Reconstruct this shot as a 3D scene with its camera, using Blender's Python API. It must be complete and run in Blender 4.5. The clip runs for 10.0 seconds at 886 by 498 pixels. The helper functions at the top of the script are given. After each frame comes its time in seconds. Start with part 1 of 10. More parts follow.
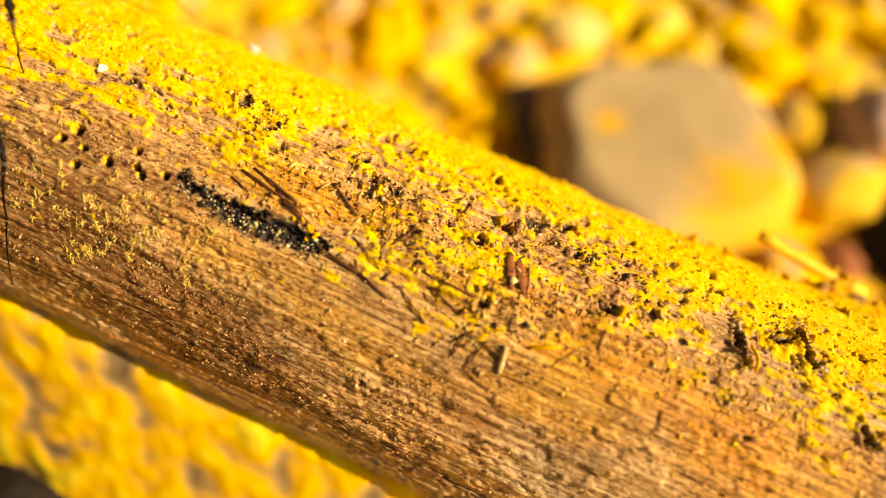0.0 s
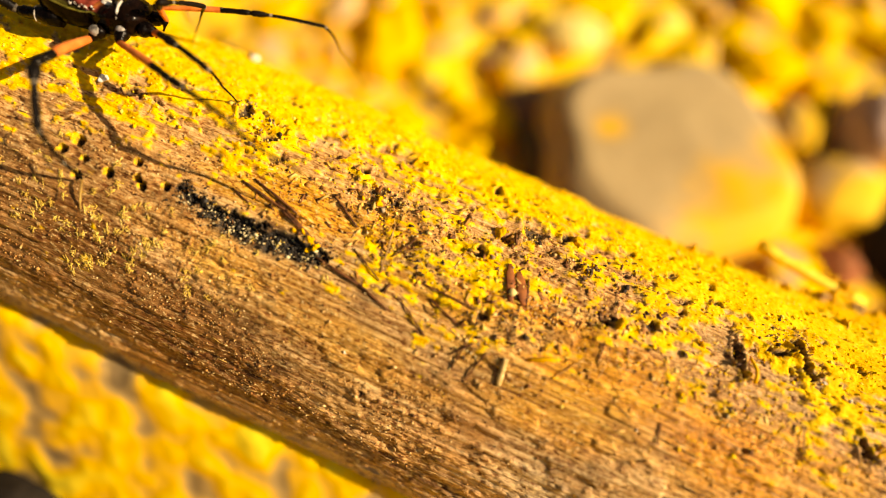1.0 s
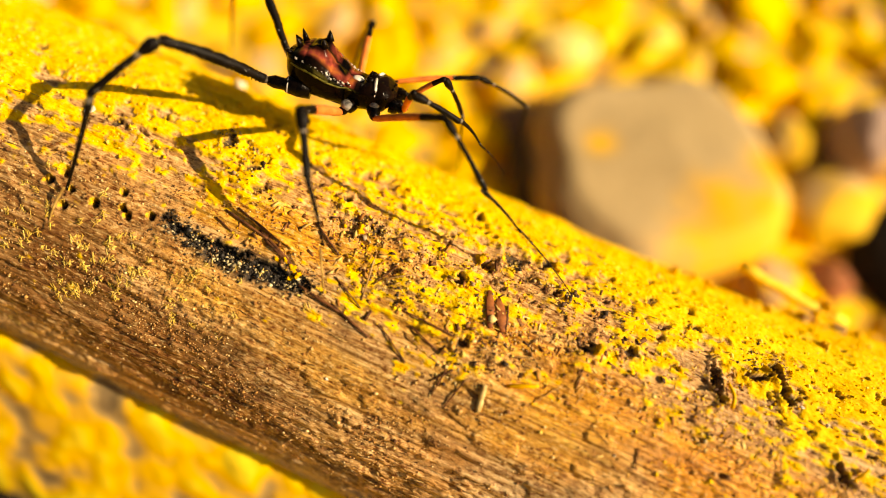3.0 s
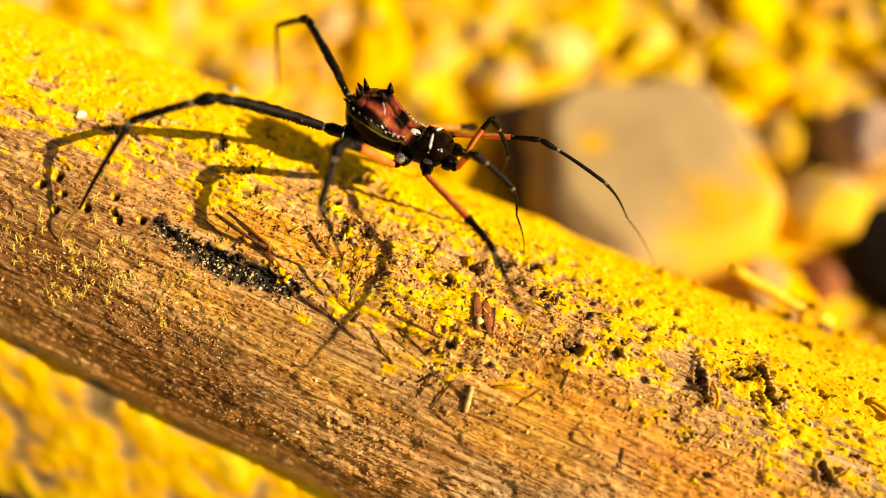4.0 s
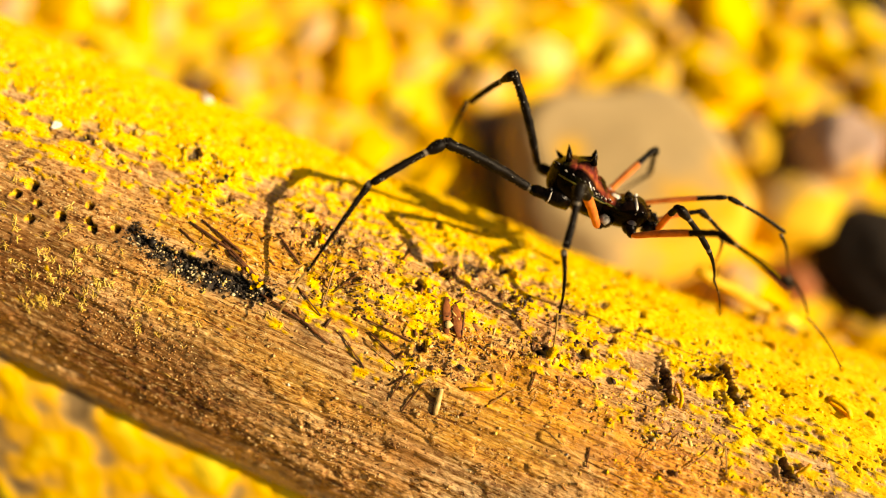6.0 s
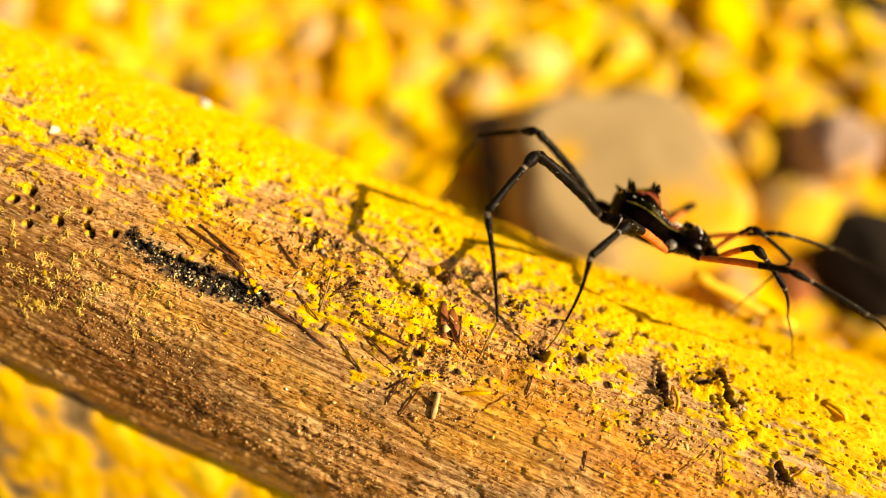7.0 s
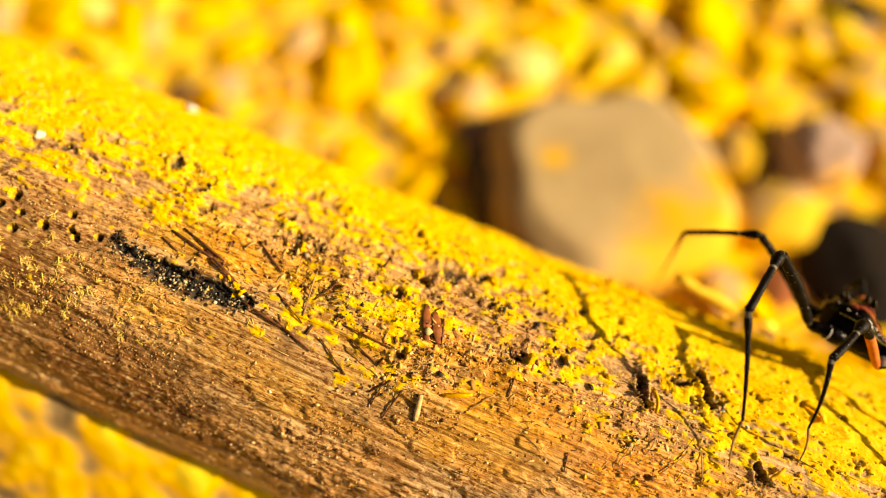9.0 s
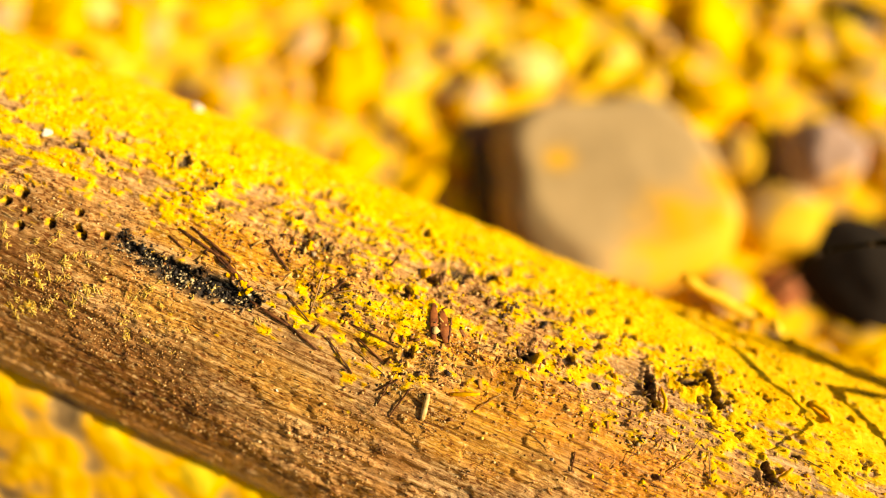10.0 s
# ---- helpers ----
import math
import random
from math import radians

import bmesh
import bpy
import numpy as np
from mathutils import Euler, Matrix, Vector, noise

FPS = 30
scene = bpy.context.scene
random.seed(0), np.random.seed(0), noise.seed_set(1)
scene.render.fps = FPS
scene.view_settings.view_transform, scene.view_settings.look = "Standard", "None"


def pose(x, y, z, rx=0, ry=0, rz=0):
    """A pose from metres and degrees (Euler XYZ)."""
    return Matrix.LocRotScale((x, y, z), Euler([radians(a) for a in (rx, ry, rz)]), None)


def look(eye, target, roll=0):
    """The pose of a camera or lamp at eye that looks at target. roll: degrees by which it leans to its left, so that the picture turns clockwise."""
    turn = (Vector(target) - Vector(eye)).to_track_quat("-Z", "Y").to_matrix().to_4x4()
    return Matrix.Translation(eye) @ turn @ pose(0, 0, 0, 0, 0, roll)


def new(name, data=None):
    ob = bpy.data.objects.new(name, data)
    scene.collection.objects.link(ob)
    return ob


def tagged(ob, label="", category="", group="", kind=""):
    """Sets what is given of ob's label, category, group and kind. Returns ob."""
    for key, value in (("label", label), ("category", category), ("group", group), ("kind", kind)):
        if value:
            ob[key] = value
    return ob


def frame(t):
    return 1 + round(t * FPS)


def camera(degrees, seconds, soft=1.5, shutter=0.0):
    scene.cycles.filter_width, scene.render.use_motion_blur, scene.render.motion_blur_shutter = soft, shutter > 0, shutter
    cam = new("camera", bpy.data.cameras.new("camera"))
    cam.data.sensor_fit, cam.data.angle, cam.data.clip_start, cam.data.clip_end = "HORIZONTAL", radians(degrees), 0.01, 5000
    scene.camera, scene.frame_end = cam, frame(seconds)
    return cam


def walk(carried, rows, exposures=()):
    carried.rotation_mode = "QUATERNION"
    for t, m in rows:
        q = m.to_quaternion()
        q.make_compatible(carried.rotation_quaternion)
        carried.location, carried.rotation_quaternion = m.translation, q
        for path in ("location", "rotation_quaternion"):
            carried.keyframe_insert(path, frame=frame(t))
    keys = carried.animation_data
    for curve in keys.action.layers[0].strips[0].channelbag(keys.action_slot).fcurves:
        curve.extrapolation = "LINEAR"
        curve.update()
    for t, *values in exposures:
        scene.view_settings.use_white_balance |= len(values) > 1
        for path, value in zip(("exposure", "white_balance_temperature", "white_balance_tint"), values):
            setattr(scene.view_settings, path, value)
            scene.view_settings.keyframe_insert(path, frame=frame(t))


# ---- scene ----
cam = camera(69.0, 10.0, soft=1.05)
cam.data.dof.use_dof = True
cam.data.dof.focus_distance = 0.0549
cam.data.dof.aperture_fstop = 6.8
walk(cam, [
    (0.0, pose(0.00000, 0.00000, 0.08400, 28.000, -0.000, 0.000)),
    (0.5, pose(0.00004, 0.00034, 0.08420, 28.029, 0.005, 0.072)),
    (1.0, pose(0.00009, 0.00108, 0.08466, 27.676, 0.001, 0.183)),
    (1.5, pose(0.00017, 0.00125, 0.08491, 27.980, -0.075, 0.241)),
    (2.0, pose(0.00040, 0.00157, 0.08517, 28.391, -0.058, 0.302)),
    (2.5, pose(0.00124, 0.00244, 0.08563, 28.222, 0.265, 0.237)),
    (4.0, pose(0.00307, 0.00245, 0.08696, 27.897, 0.505, -0.120)),
    (4.3, pose(0.00340, 0.00201, 0.08676, 28.149, 0.464, -0.191)),
    (4.5, pose(0.00373, 0.00157, 0.08657, 28.439, 0.539, -0.309)),
    (5.0, pose(0.00422, 0.00136, 0.08675, 28.324, 0.377, -0.629)),
    (5.5, pose(0.00470, 0.00114, 0.08695, 28.496, 0.443, -0.946)),
    (5.7, pose(0.00486, 0.00157, 0.08764, 28.451, 0.162, -0.863)),
    (7.0, pose(0.00502, 0.00199, 0.08832, 28.519, -0.077, -0.996)),
    (7.5, pose(0.00567, 0.00165, 0.08825, 28.904, -0.173, -1.175)),
    (8.0, pose(0.00626, 0.00127, 0.08825, 29.294, -0.122, -1.210)),
    (8.5, pose(0.00653, 0.00120, 0.08843, 29.338, -0.052, -1.159)),
    (9.0, pose(0.00617, 0.00161, 0.08876, 28.937, -0.366, -1.217)),
    (9.5, pose(0.00571, 0.00138, 0.08875, 29.182, -0.640, -1.201)),
    (10.0, pose(0.00542, 0.00127, 0.08853, 29.270, -0.532, -1.149)),
], exposures=((0.0, 0.56, 8300, 10), (10.0, 0.56, 8300, 10)))

# ---- light ----
SUN_WAY = Vector((0.855, -0.178, 0.49)).normalized()
sun = new("sun", bpy.data.lights.new("sun", "SUN"))
sun.data.energy, sun.data.angle, sun.data.color = 5.0, radians(0.55), (1.0, 0.855, 0.66)
sun.matrix_world = look(SUN_WAY * 3, (0, 0, 0))
world = bpy.data.worlds.new("sky")
scene.world = world
world.use_nodes = True
sky = world.node_tree.nodes.new("ShaderNodeTexSky")
sky.sky_type, sky.sun_disc = "NISHITA", False
sky.dust_density, sky.ozone_density = 4.0, 0.5
sky.sun_elevation = math.asin(SUN_WAY.z)
sky.sun_rotation = math.atan2(SUN_WAY.x, SUN_WAY.y)
world.node_tree.links.new(sky.outputs[0], world.node_tree.nodes["Background"].inputs[0])
world.node_tree.nodes["Background"].inputs[1].default_value = 0.03


# ---- materials ----
class Nodes:
    """A small builder for node materials."""

    def __init__(self, name):
        self.mat = bpy.data.materials.new(name)
        self.mat.use_nodes = True
        self.tree = self.mat.node_tree
        self.bsdf = self.tree.nodes["Principled BSDF"]

    def add(self, kind, **values):
        node = self.tree.nodes.new(kind)
        for key, value in values.items():
            setattr(node, key, value)
        return node

    def put(self, socket, value):
        if hasattr(value, "is_output"):
            self.tree.links.new(value, socket)
        elif value is not None:
            socket.default_value = value

    def coords(self, stretch=(1, 1, 1), which="Object"):
        c = self.add("ShaderNodeTexCoord")
        m = self.add("ShaderNodeMapping")
        self.put(m.inputs[0], c.outputs[which])
        m.inputs["Scale"].default_value = stretch
        return m.outputs[0]

    def noise(self, vec, scale, detail=4.0, rough=0.6, twist=0.0):
        n = self.add("ShaderNodeTexNoise")
        self.put(n.inputs["Vector"], vec)
        n.inputs["Scale"].default_value, n.inputs["Detail"].default_value = scale, detail
        n.inputs["Roughness"].default_value, n.inputs["Distortion"].default_value = rough, twist
        return n.outputs["Fac"]

    def ramp(self, fac, stops):
        r = self.add("ShaderNodeValToRGB")
        self.put(r.inputs[0], fac)
        e = r.color_ramp.elements
        while len(e) < len(stops):
            e.new(0.5)
        for el, (at, col) in zip(e, stops):
            el.position = at
            el.color = (*col, 1) if len(col) == 3 else col
        return r.outputs[0]

    def mix(self, fac, a, b, how="MIX"):
        m = self.add("ShaderNodeMix", data_type="RGBA", blend_type=how)
        self.put(m.inputs[0], fac)
        self.put(m.inputs[6], a if hasattr(a, "is_output") else (*a, 1))
        self.put(m.inputs[7], b if hasattr(b, "is_output") else (*b, 1))
        return m.outputs[2]

    def grey(self, fac, lo, hi, to_lo=0.0, to_hi=1.0):
        m = self.add("ShaderNodeMapRange")
        self.put(m.inputs[0], fac)
        for i, v in enumerate((lo, hi, to_lo, to_hi)):
            m.inputs[i + 1].default_value = v
        return m.outputs[0]

    def attr(self, name):
        return self.add("ShaderNodeAttribute", attribute_name=name).outputs["Fac"]

    def bump(self, height, distance, strength=1.0):
        b = self.add("ShaderNodeBump")
        b.inputs["Strength"].default_value, b.inputs["Distance"].default_value = strength, distance
        self.put(b.inputs["Height"], height)
        self.put(self.bsdf.inputs["Normal"], b.outputs[0])

    def finish(self, color, rough=0.6, spec=0.5, coat=0.0):
        self.put(self.bsdf.inputs["Base Color"], color if hasattr(color, "is_output") else (*color, 1))
        self.put(self.bsdf.inputs["Roughness"], rough)
        self.put(self.bsdf.inputs["Specular IOR Level"], spec)
        self.put(self.bsdf.inputs["Coat Weight"], coat)
        return self.mat


def branch_material():
    n = Nodes("weathered_wood_with_yellow_crust")
    fine = n.noise(n.coords((90, 3400, 3400)), 1.0, 5, 0.68, 0.15)
    wide = n.noise(n.coords((22, 320, 320)), 1.0, 5, 0.6, 0.6)
    blot = n.noise(n.coords(), 110.0, 6, 0.65, 0.8)
    tone = n.noise(n.coords((1, 1.6, 1.6)), 34.0, 4, 0.55, 0.3)
    wood = n.ramp(fine, [(0.33, (0.045, 0.016, 0.004)), (0.42, (0.34, 0.175, 0.06)), (0.53, (0.7, 0.41, 0.16)), (0.66, (0.94, 0.72, 0.4))])
    ochre = n.ramp(wide, [(0.34, (0.2, 0.09, 0.03)), (0.5, (0.62, 0.34, 0.1)), (0.66, (0.84, 0.56, 0.24))])
    base = n.mix(0.36, wood, ochre)
    base = n.mix(n.grey(tone, 0.45, 0.62, 0.0, 0.55), base, n.mix(1.0, base, (1.0, 0.66, 0.2), "MULTIPLY"))
    base = n.mix(n.grey(tone, 0.42, 0.3, 0.0, 0.3), base, (0.46, 0.3, 0.17))
    darkening = n.grey(blot, 0.52, 0.66)
    base = n.mix(darkening, base, n.mix(0.5, base, (0.06, 0.028, 0.012)))
    # Dirt, and the painted dark band where the branch turns into shade.
    base = n.mix(n.attr("darkening"), base, n.mix(1.0, base, (0.33, 0.23, 0.14), "MULTIPLY"))
    # Light bounced up from the ground is painted on as paler wood.
    base = n.mix(n.attr("bounce_light"), base, n.mix(0.55, base, (0.72, 0.6, 0.4)))
    base = n.mix(n.attr("ochre"), base, n.mix(1.0, base, (1.22, 1.04, 0.25), "MULTIPLY"))
    speck = n.noise(n.coords((1700, 3900, 3900)), 1.0, 3, 0.6, 0.4)
    where = n.grey(n.noise(n.coords(), 150.0, 4, 0.6), 0.36, 0.56, 0.25, 1.0)
    base = n.mix(n.mix(1.0, n.grey(speck, 0.47, 0.38), where, "MULTIPLY"), base, n.mix(1.0, base, (0.36, 0.21, 0.11), "MULTIPLY"))
    base = n.mix(n.mix(1.0, n.grey(speck, 0.57, 0.66), where, "MULTIPLY"), base, n.mix(0.6, base, (0.95, 0.7, 0.33)))
    grain = n.noise(n.coords(), 2600.0, 3, 0.65)
    patch = n.noise(n.coords(), 320.0, 4, 0.6)
    yellow = n.ramp(n.mix(0.4, grain, patch), [(0.33, (0.72, 0.32, 0.012)), (0.44, (0.93, 0.53, 0.018)), (0.56, (0.95, 0.63, 0.024)), (0.7, (0.96, 0.74, 0.06))])
    col = n.mix(n.attr("crust"), base, yellow)
    # Near black for charred wood and for the shade painted inside recesses.
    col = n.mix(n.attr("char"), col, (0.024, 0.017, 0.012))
    n.bump(n.mix(0.5, fine, n.mix(0.6, grain, speck)), 0.00034, 1.0)
    return n.finish(col, n.grey(fine, 0.3, 0.7, 0.4, 0.72), n.grey(n.attr("crust"), 0.0, 1.0, 0.35, 0.05))


def crust_material():
    n = Nodes("yellow_lichen_crumbs")
    info = n.add("ShaderNodeNewGeometry").outputs["Random Per Island"]
    col = n.ramp(info, [(0.0, (0.75, 0.35, 0.012)), (0.35, (0.92, 0.55, 0.018)), (0.75, (0.95, 0.66, 0.03)), (1.0, (0.96, 0.8, 0.2))])
    return n.finish(col, 0.8, 0.05)


def stone_material(name, dark, mid, light, yellow=0.0, at=0.55, rough=0.75, spec=0.3):
    n = Nodes(name)
    big = n.noise(n.coords(), 60.0, 5, 0.6, 0.5)
    small = n.noise(n.coords(), 700.0, 4, 0.65)
    col = n.ramp(n.mix(0.4, big, small), [(0.32, dark), (0.5, mid), (0.68, light)])
    if yellow:
        patch = n.grey(n.noise(n.coords(), 42.0, 3, 0.5), at, at + 0.06, 0, yellow)
        col = n.mix(patch, col, (0.85, 0.52, 0.008))
        col = n.mix(n.attr("lichen"), col, (0.84, 0.46, 0.012))
    n.bump(small, 0.0003, 0.6)
    return n.finish(col, rough, spec)


def pebble_material():
    n = Nodes("yellow_dusted_gravel")
    info = n.add("ShaderNodeObjectInfo").outputs["Random"]
    tan = n.ramp(info, [(0.0, (0.62, 0.42, 0.24)), (0.5, (0.5, 0.34, 0.2)), (1.0, (0.68, 0.48, 0.28))])
    dust = n.ramp(info, [(0.0, (0.97, 0.62, 0.0)), (0.35, (0.95, 0.56, 0.001)), (0.7, (0.9, 0.48, 0.004)), (1.0, (0.96, 0.7, 0.03))])
    big = n.mix(0.5, n.noise(n.coords(), 1.4, 3, 0.5), n.noise(n.coords((1, 1, 1), "Generated"), 1.7, 2, 0.5))
    bare = n.grey(n.noise(n.add("ShaderNodeObjectInfo").outputs["Location"], 75.0, 2, 0.5), 0.42, 0.64, 0.3, 0.54)
    cover = n.add("ShaderNodeMath", operation="SUBTRACT")
    n.put(cover.inputs[0], big)
    n.put(cover.inputs[1], bare)
    col = n.mix(n.grey(cover.outputs[0], -0.04, 0.04), tan, dust)
    return n.finish(col, 0.85, 0.12)


def soil_material():
    n = Nodes("ochre_soil")
    a = n.noise(n.coords(), 270.0, 1, 0.3)
    b = n.noise(n.coords(), 60.0, 2, 0.5)
    col = n.ramp(n.mix(0.25, a, b), [(0.29, (0.22, 0.15, 0.07)), (0.38, (0.5, 0.33, 0.12)), (0.44, (0.86, 0.5, 0.05)), (0.52, (0.95, 0.57, 0.008)), (0.63, (0.98, 0.74, 0.04))])
    n.bump(a, 0.002, 0.5)
    return n.finish(col, 0.85, 0.2)


# ---- small tools ----
def mesh_of(bm, name, material, smooth=True):
    me = bpy.data.meshes.new(name)
    bm.to_mesh(me)
    bm.free()
    if smooth:
        me.polygons.foreach_set("use_smooth", [True] * len(me.polygons))
    me.materials.append(material)
    return me


def part(name, bm, material, parent, label=""):
    ob = new(name, mesh_of(bm, name, material))
    ob.parent = parent
    return tagged(ob, label)


def lattice(x, y, z, seed):
    """Random values in 0..1 at whole places, the same at every build."""
    h = (x.astype(np.int64) * 374761393 + y.astype(np.int64) * 668265263 + z * 2147483647 + seed * 974634541) & 0x7FFFFFFF
    h = ((h ^ (h >> 13)) * 1274126177) & 0x7FFFFFFF
    return ((h ^ (h >> 16)) & 0xFFFFF) / float(0xFFFFF)


def grain2(x, y, seed=0):
    """Smooth noise over a plane, 0..1."""
    x0, y0 = np.floor(x), np.floor(y)
    fx, fy = x - x0, y - y0
    fx, fy = fx * fx * (3 - 2 * fx), fy * fy * (3 - 2 * fy)
    a, b = lattice(x0, y0, 0, seed), lattice(x0 + 1, y0, 0, seed)
    c, d = lattice(x0, y0 + 1, 0, seed), lattice(x0 + 1, y0 + 1, 0, seed)
    return (a * (1 - fx) + b * fx) * (1 - fy) + (c * (1 - fx) + d * fx) * fy


def fbm(x, y, seed=0, octaves=4, gain=0.5):
    total, amp, norm = 0, 1.0, 0
    for i in range(octaves):
        total = total + amp * grain2(x * 2 ** i + 17.3 * i, y * 2 ** i - 9.1 * i, seed + i)
        norm += amp
        amp *= gain
    return total / norm


def ramp01(v, lo, hi):
    k = np.clip((v - lo) / (hi - lo), 0, 1)
    return k * k * (3 - 2 * k)


# ---- the branch ----
# Its own space: x along the axis, z up across it, y away from the camera's side.
AXIS_AT = Vector((0.0, 0.02663, 0.01924))
AXIS = Vector((0.91588, -0.36189, -0.17379))
ACROSS_UP = Vector((0.16163, -0.06386, 0.98478))
BACK = ACROSS_UP.cross(AXIS)
BRANCH = Matrix((AXIS, BACK, ACROSS_UP)).transposed().to_4x4()
BRANCH.translation = AXIS_AT


def radius(s):
    return 0.018 * (1 + 1.67 * np.clip(s, -0.09, 0.09))


# Places on the branch: millimetres along it, degrees round it (the top is 0, the camera's side positive).
CRUST_EDGE = ((-60, 2), (-43, 4), (-39.8, -3), (-32.8, 3), (-26.4, 2), (-20.4, 7), (-16.4, -9), (-12.5, -13), (-8.4, -8), (-3.2, -7),
              (4.6, -6), (9.7, -4), (14.9, -1), (21.4, 1), (27.5, 2), (35.6, 5), (60, 10))
# The back flank lies lower than a round stem: mm along, mm of height.
RIDGE = ((-60, 0.1), (-30, 0.1), (-20, -0.15), (-12, -0.25), (-6, -0.6), (0, -0.7), (6, -0.6), (10, -1.0), (20, -1.1), (31, -1.2), (41, -0.4), (60, 0))
BORINGS = ((-34.1, 15, 0.5), (-35.0, 19, 0.42), (-33.0, 24, 0.38), (-30.6, 20, 0.4), (-28.8, 14, 0.34), (-28.2, 18, 0.34), (-27.6, 19.5, 0.36), (-25.8, 17, 0.36), (-33.0, 19, 0.3))
HOLLOWS = ((-10.1, -6, 0.9), (3.7, -14, 1.1), (1.8, -8, 0.6), (0, -1, 0.5), (6.8, -17, 0.55), (8, -8, 0.6), (-11.7, -11, 0.5), (-0.5, -24, 0.5),
           (2.2, 15, 0.55), (-4.3, 47, 0.55), (15.4, -1, 0.45), (-23.4, -13, 0.7), (-20.3, -8, 0.8), (-32.9, -4, 0.6), (-8.2, -5, 0.8))
GASHES = ((11.8, 3, 12.0, -2, 0.3), (22.2, -7, 22.9, -2, 0.36), (22.9, -2, 23.4, 2, 0.3), (27.8, -13, 28.3, -10, 0.34), (28.3, -10, 29.0, -5, 0.42), (24.5, -7, 26.8, -8, 0.24), (33.8, 6, 34.5, 9, 0.26))
CHAR = ((-24.9, 16, 0.25), (-23.0, 17, 0.45), (-21.3, 18, 0.75), (-19.6, 19, 1.1), (-17.5, 19, 1.35), (-15.1, 18.5, 1.4), (-13.2, 18, 1.25), (-11.9, 18, 0.7))


def along(table, s, column):
    return np.interp(s * 1000, [q[0] for q in table], [q[column] for q in table])


def to_segment(s, arc, a, b):
    """Distance in metres of places on the branch from a short line between two places (mm, degrees)."""
    ax, ay = a[0] * 0.001, math.radians(a[1]) * 0.018
    bx, by = b[0] * 0.001, math.radians(b[1]) * 0.018
    dx, dy = bx - ax, by - ay
    k = np.clip(((s - ax) * dx + (arc - ay) * dy) / (dx * dx + dy * dy), 0, 1)
    return np.hypot(s - ax - k * dx, arc - ay - k * dy)


def crust_of(s, arc):
    """How thickly the yellow crust lies (0..1)."""
    th = np.degrees(arc / 0.018)
    edge = along(CRUST_EDGE, s, 1) + 12 * (fbm(s * 140, arc * 140, 3) - 0.5) * 2
    depth = edge - th
    body = np.interp(depth, [-75, -40, -14, 0, 9, 22, 40], [0.16, 0.25, 0.36, 0.48, 0.58, 0.82, 0.95])
    body = body - 0.07 * ramp01(s, 0.008, 0.02) * ramp01(th - edge, -14, 4)
    body = body + 0.07 * np.exp(-((depth + 9) / 10) ** 2) * ramp01(s, -0.02, -0.01) * (1 - ramp01(s, 0.02, 0.03))
    body = body - 0.14 * ramp01(th, 16, 28) * (1 - ramp01(s, 0.0, 0.015))
    grit = fbm(s * 1500, arc * 1900, 5, 3)
    lump = fbm(s * 600, arc * 950, 9, 4, 0.6)
    patch = fbm(s * 130, arc * 200, 12, 2)
    streak = fbm(s * 320, arc * 2300, 15, 3)
    return ramp01(body + 0.55 * (grit - 0.5) + 0.55 * (lump - 0.5) + 0.42 * (patch - 0.5) + 0.5 * (streak - 0.5), 0.47, 0.6)


